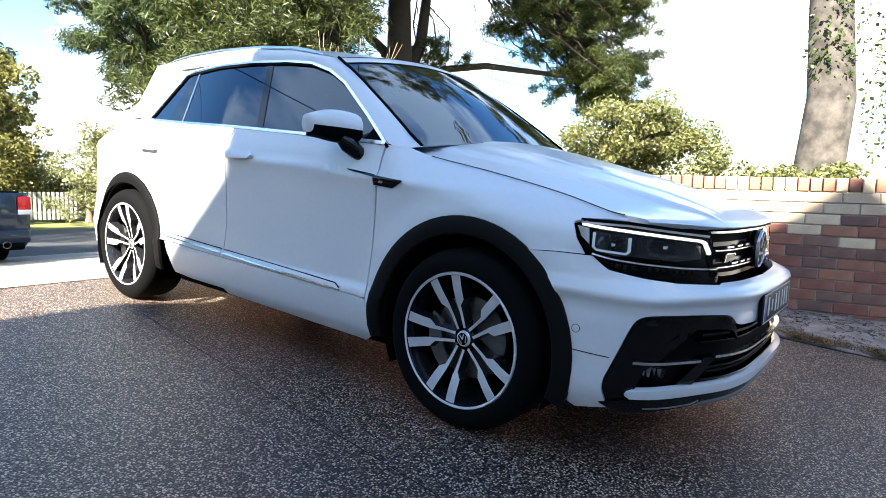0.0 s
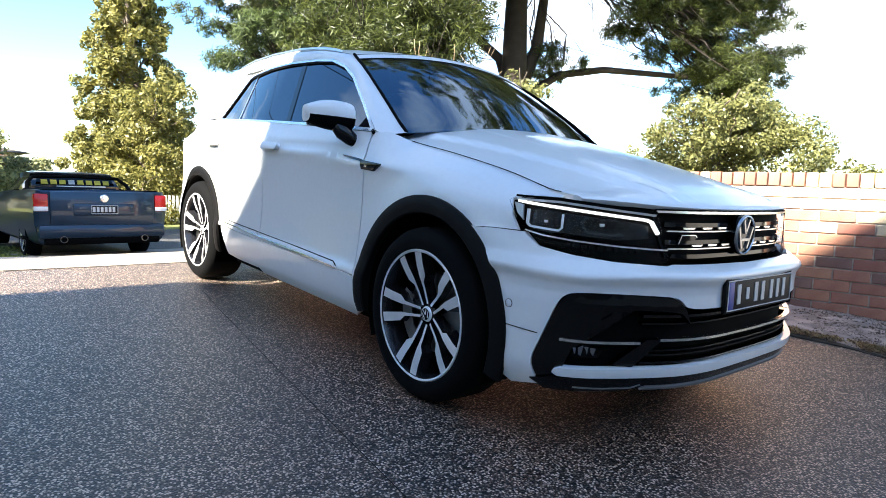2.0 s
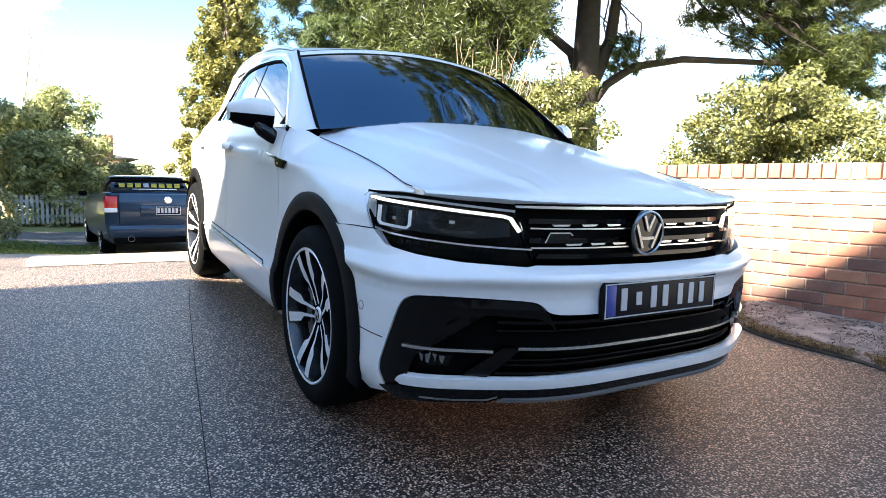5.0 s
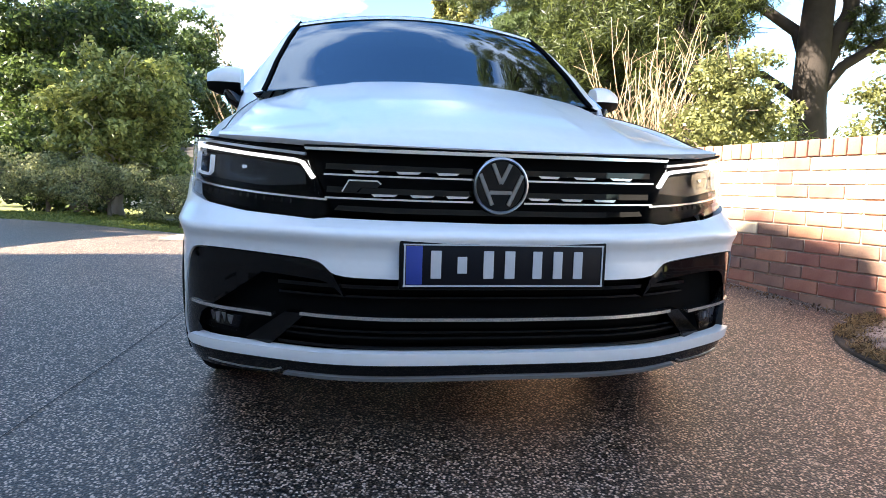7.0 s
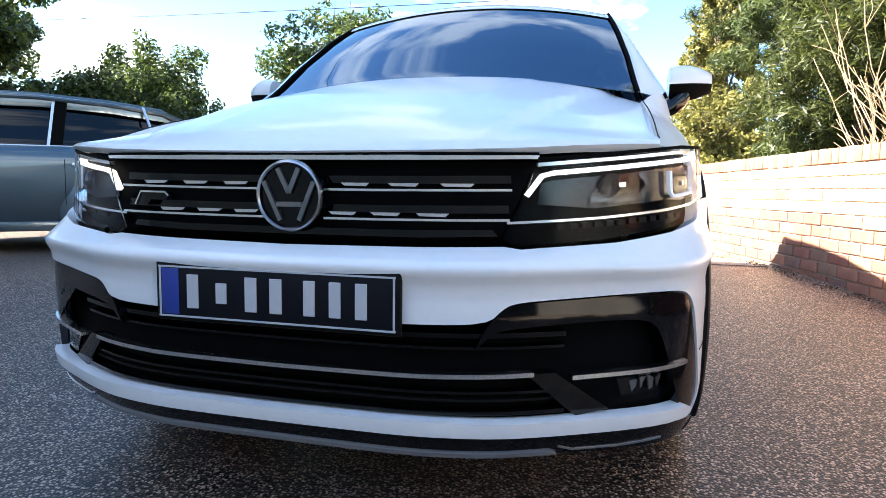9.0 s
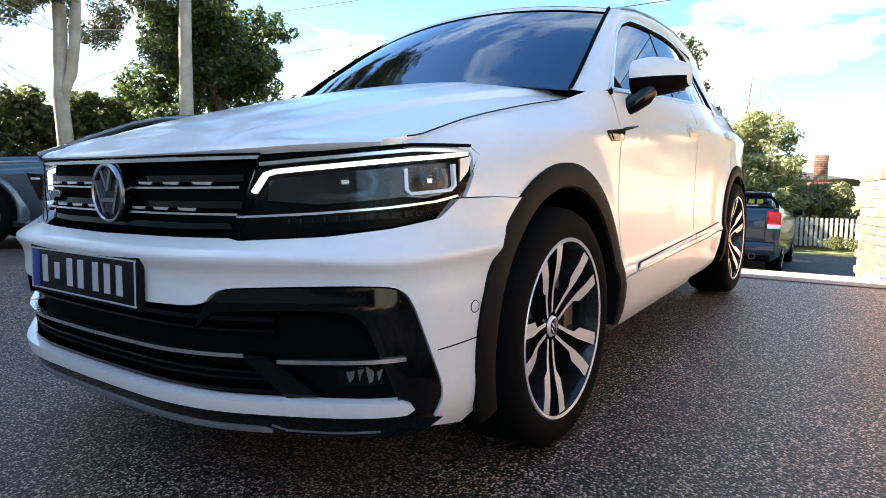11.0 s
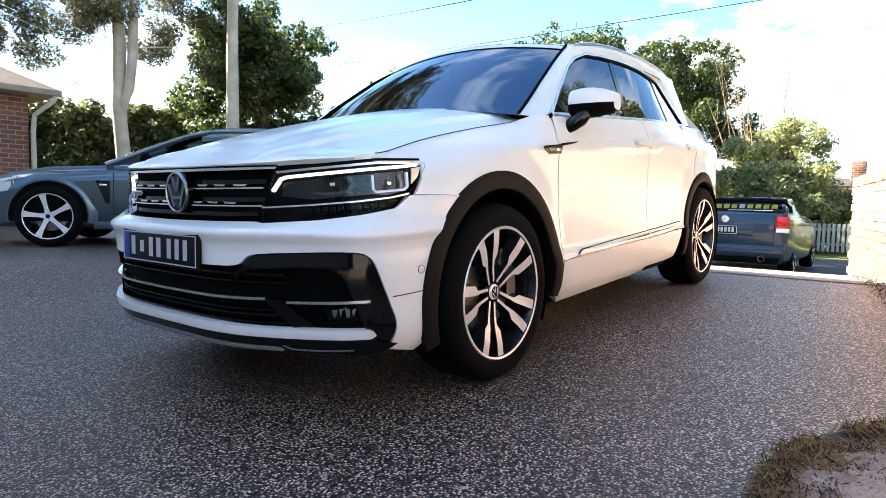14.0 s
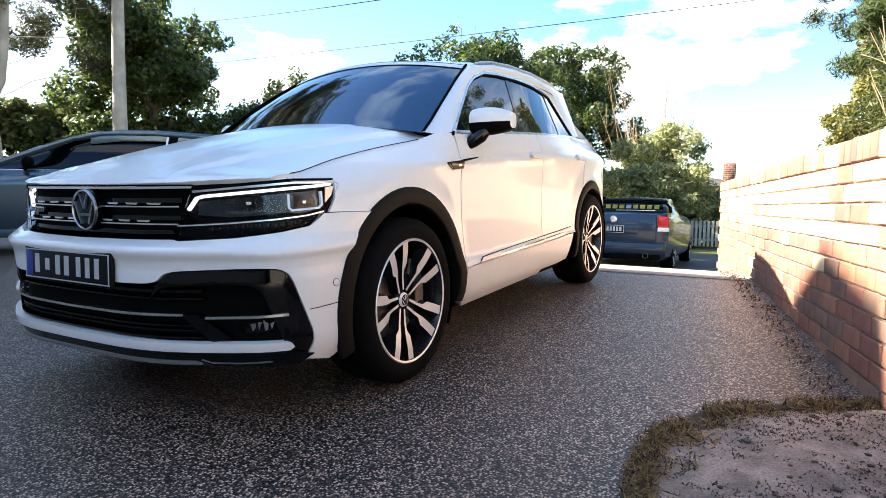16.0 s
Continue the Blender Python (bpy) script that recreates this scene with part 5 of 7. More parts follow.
# ---- wheels ----
def wheel(parent, x, y, z, s, radius, rim_r, width, spokes, pairs, mark, turn=0.0):
    """A wheel with its outer face towards s; spokes are cut from plates that widen towards the rim."""
    hub = new("wheel")
    hub.parent = parent
    hub.matrix_local = pose(x, y, z) @ Matrix.Diagonal((1, s, 1, 1)) @ pose(0, 0, 0, 0, turn, 0)
    w = width
    shoulder = [(rim_r - 0.006, -0.012), (rim_r + 0.006, 0.004), (rim_r + 0.03, 0.010), (radius - 0.035, 0.006), (radius - 0.014, -0.008), (radius - 0.003, -0.028), (radius, -0.05), (radius, -w + 0.05), (radius - 0.014, -w + 0.01), (rim_r + 0.03, -w), (rim_r, -w + 0.02)]
    tyre = part("tyre", lathe_bm(shoulder, 64), M_TYRE, hub, "black tyre")
    rim = part("rim", lathe_bm([(rim_r + 0.004, -0.002), (rim_r - 0.001, 0.004), (rim_r - 0.009, 0.001), (rim_r - 0.014, -0.012), (rim_r - 0.024, -0.05), (rim_r - 0.03, -w + 0.03), (rim_r, -w + 0.02)], 64), [M_ALLOY, M_WHEELBLACK], hub, "bright-lipped alloy rim")
    for f in rim.data.polygons:
        if math.hypot(f.center.x, f.center.z) < rim_r - 0.007 or f.center.y < -0.03:
            f.material_index = 1
    part("brake_disc", lathe_bm([(0.0001, -0.09), (0.165, -0.09), (0.168, -0.10), (0.168, -0.12)], 40), M_DISC, hub)
    part("wheel_back", lathe_bm([(0.0001, -w * 0.62), (rim_r - 0.02, -w * 0.62)], 32), M_BLACK, hub)
    caliper = lathe_bm([(0.12, -0.06), (0.185, -0.06), (0.19, -0.075), (0.19, -0.12)], 40)
    bmesh.ops.delete(caliper, geom=[f for f in caliper.faces if not (f.calc_center_median().x < -0.06 and abs(f.calc_center_median().z) < 0.10)], context="FACES")
    part("caliper", caliper, M_DISC, hub)
    dish = 0.042 if pairs else 0.018
    for k in range(spokes):
        a0 = math.pi / 2 + 2 * math.pi * k / spokes
        for q in ((1, -1) if pairs else (0,)):
            # centre line: side by side at the hub, then fanning out
            if pairs:
                line = [(0.040, 0.016, 0.0055), (0.100, 0.0215, 0.0062), (0.128, 0.0245, 0.0075), (0.150, 0.0365, 0.0185), (0.200, 0.046, 0.0195), (rim_r - 0.006, 0.0575, 0.0205)]
            else:
                line = [(0.03, 0.0, 0.030), (0.10, 0.0, 0.022), (0.18, 0.0, 0.026), (rim_r - 0.008, 0.0, 0.038)]
            left, right = [], []
            for r, o, h in line:
                left.append((r, q * o + h))
                right.append((r, q * o - h))
            out = left + right[::-1]
            bm = bmesh.new()
            c, sn = math.cos(a0), math.sin(a0)

            def lay(r, o, dish):
                return (c * r - sn * o, dish, sn * r + c * o)

            front = [bm.verts.new(lay(r, o, -0.003 - dish * (1 - ease(0.03, rim_r, r)))) for r, o in out]
            rear = [bm.verts.new(lay(r, o * 1.10 + 0.004 * q, -0.050 - dish * (1 - ease(0.03, rim_r, r)))) for r, o in out]
            m = len(line)
            for j in range(m - 1):
                bm.faces.new((front[j], front[j + 1], front[2 * m - 2 - j], front[2 * m - 1 - j])).material_index = 0
            for j in range(2 * m):
                bm.faces.new((front[j], front[(j + 1) % (2 * m)], rear[(j + 1) % (2 * m)], rear[j])).material_index = 1
            bmesh.ops.recalc_face_normals(bm, faces=bm.faces[:])
            part("spoke", bm, [M_ALLOY, M_WHEELBLACK], rim, "machined spoke with black sides", smooth=False)
    cap = part("hub_cap", lathe_bm([(0.0001, -0.012), (0.024, -0.012), (0.029, -0.014), (0.032, -0.020), (0.046, -0.030), (0.05, -0.055)], 32), [M_GLOSSBLACK, M_ALLOY], hub)
    cap.location.y = -0.026 if pairs else 0.0
    for f in cap.data.polygons:
        f.material_index = 1 if 0.024 < math.hypot(f.center.x, f.center.z) < 0.031 else 0
    if mark:
        for u0, v0, u1, v1 in ((-0.010, 0.018, 0, -0.002), (0.010, 0.018, 0, -0.002), (-0.018, 0.008, -0.009, -0.018), (0.018, 0.008, 0.009, -0.018)):
            d = Vector((u1 - u0, 0, v1 - v0)).normalized() * 1.0
            o = Vector((-d.z, 0, d.x)) * 0.002
            bm = bmesh.new()
            bm.faces.new([bm.verts.new(Vector((u, -0.0105, v)) + k * o) for u, v, k in ((u0, v0, 1), (u1, v1, 1), (u1, v1, -1), (u0, v0, -1))])
            part("cap_bar", bm, M_ALLOY, cap, smooth=False)
    return hub


for x, out in ((0.0, 0.903), (REAR_X, 0.886)):
    for s in (1, -1):
        wheel(car, x, s * out, 0.354, s, 0.354, 0.264, 0.245, 5, True, True, (21 if s > 0 else -20) if x == 0 else 8 * s)


# ---- plants ----
def leaves_object(name, centres, radii, count, size, mat, seed, aspect=2.0, parent=None, shell=0.5, kind="", droop=0.0):
    """A crown of single leaves scattered through uneven clumps."""
    rng = np.random.default_rng(seed)
    c, r = np.asarray(centres, float), np.asarray(radii, float)
    if r.ndim == 1:
        r = np.repeat(r[:, None], 3, 1)
    share = (r.prod(1)) ** (2 / 3)
    which = rng.choice(len(c), count, p=share / share.sum())
    d = rng.normal(size=(count, 3))
    d /= np.linalg.norm(d, axis=1)[:, None]
    k = shell + (1 - shell) * rng.random(count) ** 0.6
    p = c[which] + d * r[which] * k[:, None]
    n = d + rng.normal(size=(count, 3)) * 0.8 + np.array([0, 0, 0.5])
    n /= np.linalg.norm(n, axis=1)[:, None]
    t = np.cross(n, rng.normal(size=(count, 3)))
    t /= np.linalg.norm(t, axis=1)[:, None] + 1e-9
    t[:, 2] -= droop
    b = np.cross(n, t)
    ln = size * (0.6 + 0.8 * rng.random(count))[:, None]
    wd = ln / aspect
    v = np.stack([p - t * ln / 2, p + b * wd / 2, p + t * ln / 2, p - b * wd / 2], 1).reshape(-1, 3)
    me = bpy.data.meshes.new(name)
    me.vertices.add(count * 4)
    me.vertices.foreach_set("co", v.ravel())
    me.loops.add(count * 4)
    me.loops.foreach_set("vertex_index", np.arange(count * 4))
    me.polygons.add(count)
    me.polygons.foreach_set("loop_start", np.arange(0, count * 4, 4))
    me.update(calc_edges=True)
    me.materials.append(mat)
    ob = new(name, me)
    ob.parent = parent
    if kind:
        ob["kind"] = kind
    return ob


def limb(a, b, r0, r1, rng, bends=5, wander=0.08):
    a, b = Vector(a), Vector(b)
    pts, radii = [], []
    span = (b - a).length
    for k in range(bends + 1):
        t = k / bends
        w = wander * span * math.sin(math.pi * t)
        pts.append(a.lerp(b, t) + Vector((rng.uniform(-w, w), rng.uniform(-w, w), rng.uniform(-w, w) * 0.5)))
        radii.append(r0 + (r1 - r0) * t ** 0.8)
    return pts, radii


def tree(name, x, y, label, category, trunk_h, trunk_r, clumps, leaf, leaf_n, leaf_mat, bark, seed, lean=(0, 0), aspect=2.0, group="", shell=0.4, z=None, droop=0.0, limb_k=0.42, high_limbs=False, tuft=(0.20, 0.52), tufts=14, sway=0.03):
    """clumps: (dx, dy, height, radius across, radius up); every clump hangs on a limb of its own."""
    rng = random.Random(seed)
    root = thing(name, pose(x, y, ground_z(x, y) - 0.03 if z is None else z), label, category, group)
    top = Vector((lean[0], lean[1], trunk_h))
    pts, radii = limb((0, 0, 0), top, trunk_r * 1.15, trunk_r * 0.55, rng, 7, sway)
    radii[0] *= 1.35
    bm = tube_bm(pts, radii, 12)
    part("trunk", bm, bark, root, sharp=80)
    for dx, dy, h, ra, ru in clumps:
        limbs = bmesh.new()
        start = pts[min(len(pts) - 1, max(2, int(len(pts) * min(0.95, 0.75 * h / max(trunk_h, 0.1)))))]
        start = pts[-2] if high_limbs else start
        lp, lr = limb(start, (dx, dy, h), trunk_r * limb_k * min(1.0, (14 / len(clumps)) ** 0.5), trunk_r * 0.05, rng, 6, 0.10)
        tube_bm(lp, lr, 6, limbs)
        for _ in range(3):
            k = rng.randrange(2, 6)
            e = Vector((dx, dy, h)) + Vector((rng.uniform(-1, 1) * ra, rng.uniform(-1, 1) * ra, rng.uniform(-0.6, 0.9) * ru))
            tp, tr = limb(lp[k], e, lr[k] * 0.6, 0.008, rng, 4, 0.12)
            tube_bm(tp, tr, 5, limbs)
        part("limb", limbs, bark, root, sharp=80)
    cs, rs = [], []
    for dx, dy, h, ra, ru in clumps:
        for _ in range(tufts):
            c = (dx + rng.uniform(-0.9, 0.9) * ra, dy + rng.uniform(-0.9, 0.9) * ra, h + rng.uniform(-0.7, 0.7) * ru)
            k = rng.uniform(*tuft)
            if c[0] + c[1] < -11.9 and c[2] < 5.4:
                continue
            cs.append(c)
            rs.append((ra * k, ra * k, ru * k))
    leaves_object("crown", cs, rs, leaf_n, leaf, leaf_mat, seed, aspect, root, shell, droop=droop)
    return root


def ball_clumps(n, spread, low, high, ra, ru, seed, flat=1.0):
    rng = random.Random(seed)
    out = []
    for _ in range(n):
        a, q = rng.uniform(0, 2 * math.pi), math.sqrt(rng.random())
        h = rng.uniform(low, high)
        narrow = 1 - 0.45 * ((h - low) / max(0.1, high - low)) ** 2
        out.append((spread * q * math.cos(a) * narrow, spread * q * math.sin(a) * narrow * flat, h, ra * rng.uniform(0.7, 1.25), ru * rng.uniform(0.7, 1.25)))
    return out


# tall pines over the drive and beyond it
pine_rng = random.Random(5)
pine_clumps = []


def pine_part(n, q0, q1, low, high, ra0, ra1, depth, near=0.0):
    """Clumps of needles between q0 and q1 across the tree and low to high above its foot."""
    for k in range(n):
        q, along = q0 + (q1 - q0) * (k + 0.5) / n, pine_rng.uniform(-depth, depth) - near
        ra = pine_rng.uniform(ra0, ra1)
        pine_clumps.append((0.69 * q - 0.72 * along, 0.72 * q + 0.69 * along, pine_rng.uniform(low, high), ra, ra * pine_rng.uniform(0.55, 0.8)))


pine_part(34, -8.5, -1.9, 4.3, 9.5, 0.9, 1.6, 2.2)
pine_part(12, -1.6, 1.8, 6.4, 10.5, 1.0, 1.5, 2.0)
# clumps above the view, added on the sun side to shade the trunk
pine_part(14, -2.5, 2.2, 6.9, 9.0, 1.0, 1.4, 0.8, 2.6)
pine_part(4, 0.4, 1.4, 4.5, 5.4, 0.55, 0.75, 0.6)
pine_part(18, 2.5, 4.7, 5.3, 8.0, 0.6, 1.0, 1.2)
pine_part(42, 4.9, 6.5, 3.9, 7.8, 0.6, 1.05, 1.1)
pine_part(5, 5.6, 6.9, 3.5, 4.6, 0.45, 0.6, 0.5)
for k in range(46):
    a, q = pine_rng.uniform(0, 2 * math.pi), 5.2 * math.sqrt(pine_rng.random())
    pine_clumps.append((0.8 + q * math.cos(a), -0.6 + q * math.sin(a), pine_rng.uniform(9.5, 16.5) - 0.35 * q, pine_rng.uniform(0.9, 1.5), pine_rng.uniform(0.5, 0.9)))
tree("pine_tree", -10.3, 10.3, "tall spreading pine with dark needles and a forked trunk", "tree", 11.0, 0.40, pine_clumps, 0.16, 780000, L_PINE, M_PINEBARK, 11, aspect=9.0, shell=0.1, limb_k=0.16, high_limbs=True, tuft=(0.14, 0.34), tufts=22)
for line, r0, r1 in ((((0.05, 3.4), (0.5, 4.05), (1.2, 4.5), (2.4, 4.66), (3.6, 4.58), (4.8, 4.5), (5.9, 4.2)), 0.13, 0.05), (((-0.05, 3.7), (-0.45, 4.9), (-1.4, 5.7), (-3.0, 6.2), (-5.0, 6.0)), 0.16, 0.06), (((0.1, 4.0), (0.55, 5.2), (0.7, 6.6), (1.6, 8.4)), 0.20, 0.09), (((-0.1, 3.2), (-1.1, 4.0), (-2.2, 4.2), (-3.4, 4.9)), 0.10, 0.04)):
    part("bough", tube_bm([Vector((0.69 * q, 0.72 * q, h)) for q, h in line], [r0 + (r1 - r0) * k / (len(line) - 1) for k in range(len(line))], 10), M_PINEBARK, bpy.data.objects["pine_tree"], sharp=80)
tree("conifer_tree", -12.4, 5.4, "bushy green conifer behind the bare shrub", "tree", 7.0, 0.20, ball_clumps(22, 2.0, 1.8, 8.2, 0.95, 0.75, 6), 0.17, 110000, L_PINE2, M_PINEBARK, 19, aspect=8.0, shell=0.1, tuft=(0.18, 0.36), tufts=22)
for x, y, h, sp, seed in ((-10.4, 4.9, 5.2, 1.6, 101), (-9.2, 6.6, 5.6, 1.5, 102)):
    tree("dark_conifer", x, y, "dense dark conifer behind the brick wall", "tree", h * 0.7, 0.16, ball_clumps(24, sp, 0.7, h, 0.85, 0.75, seed), 0.16, 46000, L_PINE, M_PINEBARK, seed, aspect=7.0, shell=0.15, group="dark conifers behind the wall")
tree("golden_conifer", -33.5, 6.2, "tall golden-green conifer across the street", "tree", 15.0, 0.32, [(2.5 * (1 - h / 18) * math.cos(2.4 * k), 2.5 * (1 - h / 18) * math.sin(2.4 * k), h, 1.3 * (1 - h / 22), 1.0) for k, h in enumerate(steps(0.8, 16.5, 46))], 0.24, 70000, L_GOLD, M_BARK, 12, aspect=2.5)
tree("olive_shrub", -19.5, 6.0, "grey-green olive shrub beside the street", "shrub", 1.6, 0.10, ball_clumps(14, 1.5, 0.5, 2.8, 0.7, 0.6, 9), 0.13, 18000, L_OLIVE, M_BARK, 13, aspect=3.5)
tree("olive_shrub", -18.5, 9.0, "grey-green olive shrub beside the street", "shrub", 1.8, 0.10, ball_clumps(16, 2.2, 0.5, 3.4, 0.8, 0.7, 10), 0.13, 22000, L_OLIVE, M_BARK, 14, aspect=3.5)
tree("golden_shrub", -21.5, 3.6, "golden-green leafy shrub across the street", "shrub", 2.2, 0.10, ball_clumps(22, 1.8, 0.5, 4.2, 0.8, 0.7, 12), 0.15, 26000, L_GOLD, M_BARK, 25, aspect=2.2)
tree("yellow_green_shrub", -1.4, 4.25, "sunlit yellow-green leafy shrub behind the brick wall", "shrub", 1.2, 0.05, ball_clumps(34, 1.05, 0.5, 1.92, 0.34, 0.28, 15), 0.042, 70000, L_BUSH, M_BARK, 15, aspect=1.8, z=-0.1, tuft=(0.2, 0.6))
tree("yellow_green_shrub", -4.5, 4.3, "sunlit yellow-green leafy shrub behind the brick wall", "shrub", 1.2, 0.05, ball_clumps(18, 0.7, 0.4, 2.1, 0.4, 0.34, 103), 0.06, 20000, L_BUSH, M_BARK, 103, aspect=1.8, z=0.1)
tree("yellow_green_shrub", 0.15, 4.6, "lower dull green shrub beside it behind the brick wall", "shrub", 0.9, 0.05, ball_clumps(18, 0.8, 0.3, 1.25, 0.36, 0.30, 16), 0.045, 28000, L_BUSH, M_BARK, 16, aspect=1.8, z=-0.1)
gum = tree("ivy_clad_gum", 0.31, 6.47, "broad grey-brown gum trunk hung with ivy and peeling bark", "tree", 8.5, 0.29, [(0.6, 0.8, 7.5, 1.2, 0.8), (-0.8, 0.4, 8.3, 1.3, 0.8), (1.8, 0.6, 6.5, 0.9, 0.8)], 0.12, 9000, L_GUM, M_OLDBARK, 17, aspect=3, z=-0.2)
leaves_object("ivy", [(0.10, -0.32, 2.6), (0.25, -0.25, 3.4), (-0.1, -0.34, 3.0), (0.6, -0.1, 2.4), (0.75, 0, 3.0), (0.2, -0.3, 4.4)], [(0.22, 0.06, 0.5), (0.25, 0.06, 0.7), (0.15, 0.05, 0.6), (0.25, 0.15, 1.0), (0.25, 0.2, 1.2), (0.3, 0.1, 1.0)], 1500, 0.06, L_DARK, 18, 1.6, gum)

# across the drive: laurel, dark trees behind, clipped shrubs
tree("laurel_shrub", -9.8, -4.35, "tall sunlit laurel shrub over a low hedge", "shrub", 1.7, 0.09, ball_clumps(30, 1.1, 0.7, 2.7, 0.5, 0.45, 20), 0.095, 40000, L_LAUREL, M_GUMBARK, 20, aspect=2.0)
for k, (hx, hy, hr, hh) in enumerate(((-9.2, -6.6, 0.9, 0.62), (-9.0, -5.2, 0.8, 0.66), (-8.9, -4.2, 0.75, 0.62), (-8.7, -3.0, 0.5, 0.55))):
    tree("clipped_hedge_shrub", hx, hy, "low rounded hedge shrub with small grey-green leaves", "hedge", 0.3, 0.04, [(dx * hr, dy * 0.5, hh + 0.05 * dx, 0.46, 0.42) for dx, dy in ((-0.8, 0.4), (-0.3, -0.4), (0.3, 0.4), (0.8, -0.3))], 0.05, 9000, L_OLIVE, M_BARK, 21 + k, aspect=1.8, group="hedge shrubs beside the lawn")
for x, y, h, sp, seed in ((-16.5, -7.5, 5.8, 2.0, 30), (-19.0, -7.6, 6.8, 2.2, 31), (-15.5, -14.5, 5.0, 2.0, 32), (-27.0, -13.0, 6.5, 2.6, 33)):
    tree("dark_leafy_tree", x, y, "large dark green broadleaf tree beyond the garden", "tree", h * 0.6, 0.22, ball_clumps(30, sp, h * 0.15, h, 1.15, 0.95, seed), 0.14, 64000, L_DARK, M_BARK, seed, aspect=2.0, group="dark trees beyond the drive")
tree("magnolia_tree", -11.95, -17.6, "dense glossy green magnolia behind the gum trunks", "tree", 4.5, 0.2, ball_clumps(34, 2.9, 1.4, 7.6, 1.15, 0.95, 40), 0.17, 60000, L_DARK, M_BARK, 40, aspect=1.8)
tree("broadleaf_tree", -17.5, -14.5, "rounded dark tree in the distance", "tree", 3.5, 0.16, ball_clumps(14, 1.8, 1.2, 4.8, 0.9, 0.8, 41), 0.14, 26000, L_DARK, M_BARK, 41)
tree("white_gum_tree", -6.26, -16.22, "pale smooth gum with two tall forked trunks", "tree", 11.0, 0.20, [(-1.0, -0.4, 9.4, 1.4, 0.8), (0.9, -0.6, 9.8, 1.4, 0.8), (-2.8, -1.2, 6.8, 1.1, 0.7), (2.0, -0.3, 7.4, 1.0, 0.7), (3.2, -1.0, 6.2, 1.1, 0.8), (2.2, -1.5, 4.8, 1.0, 0.7), (-1.6, -1.2, 5.4, 1.0, 0.7), (-3.6, -1.0, 5.0, 1.0, 0.7), (3.9, -1.6, 4.6, 0.9, 0.7), (1.2, -0.6, 5.8, 1.3, 0.9), (-2.4, -0.8, 8.0, 1.3, 0.9), (3.0, -0.6, 7.4, 1.2, 0.9), (-4.6, -1.0, 6.4, 1.1, 0.8), (0.2, -1.2, 6.8, 1.2, 0.8), (4.8, -1.0, 5.8, 1.1, 0.8)] + [(x + 3.7, y - 0.6, h, ra, ru) for x, y, h, ra, ru in ball_clumps(20, 2.4, 10.0, 17.0, 1.3, 0.9, 142)], 0.12, 210000, L_GUM, M_GUMBARK, 42, lean=(0.22, -0.28), aspect=3.2, limb_k=0.10, sway=0.006)
fp = [Vector((0.02 * h - 0.62 * q, -0.025 * h + 0.78 * q, h)) for q, h in ((0.0, 2.9), (0.10, 3.3), (0.27, 3.7), (0.40, 4.5), (0.47, 5.4), (0.54, 6.5), (0.70, 10.0))]
fr = [0.12, 0.14, 0.14, 0.135, 0.13, 0.12, 0.08]
part("fork_trunk", tube_bm(fp, fr, 12), M_GUMBARK, bpy.data.objects["white_gum_tree"], sharp=80)
tree("white_gum_tree", -8.9, -14.9, "pale smooth gum with a single straight trunk", "tree", 11.5, 0.21, [(-1.0, -0.4, 9.8, 1.3, 0.8), (0.9, 0.6, 9.9, 1.3, 0.8), (1.6, -0.6, 8.2, 1.1, 0.8), (-1.8, -0.3, 8.4, 1.1, 0.7)] + [(x - 0.8, y, h, ra, ru) for x, y, h, ra, ru in ball_clumps(20, 2.3, 10.5, 16.5, 1.2, 0.9, 143)], 0.13, 130000, L_GUM, M_GUMBARK, 43, aspect=4, sway=0.008)
for k in range(7):
    hx, hy = -2.6 - 1.9 * k, -19.5 + 0.35 * k
    tree("ivy_hedge", hx, hy, "tall dark ivy-covered hedge along the boundary", "hedge", 1.2, 0.08, [(dx, 0.2, h, 0.75, 0.6) for dx in (-0.7, 0, 0.7) for h in (0.6, 1.5, 2.4, 3.2)], 0.15, 15000, L_HEDGE, M_BARK, 50 + k, aspect=1.5, group="boundary hedge", z=-0.1)

# street side
tree("street_shrub", -21.5, -2.6, "big pale-green bushy shrub across the street", "shrub", 2.2, 0.12, ball_clumps(30, 1.9, 0.5, 3.8, 0.85, 0.7, 60), 0.15, 44000, L_STREET, M_BARK, 60, aspect=2.2)
tree("street_shrub", -22.0, -0.4, "low grey-green bushy shrub across the street", "shrub", 1.2, 0.10, ball_clumps(18, 1.5, 0.3, 1.7, 0.6, 0.5, 61), 0.12, 20000, L_OLIVE, M_BARK, 61, aspect=2.0)
tree("tall_street_tree", -31.0, -8.5, "tall rounded tree far down the street", "tree", 6.0, 0.25, ball_clumps(24, 3.2, 2.5, 9.0, 1.3, 1.1, 62), 0.20, 42000, L_DARK, M_BARK, 62)
tree("tall_street_tree", -34.0, -13.5, "tall rounded tree far down the street", "tree", 6.0, 0.25, ball_clumps(22, 2.8, 2.5, 9.5, 1.3, 1.1, 63), 0.20, 40000, L_GUM, M_BARK, 63)
tree("far_leafy_tree", -24.0, 12.0, "leafy tree far beyond the street", "tree", 4.5, 0.2, ball_clumps(24, 3.0, 0.8, 6.0, 1.2, 1.0, 64), 0.22, 22000, L_OLIVE, M_BARK, 64)


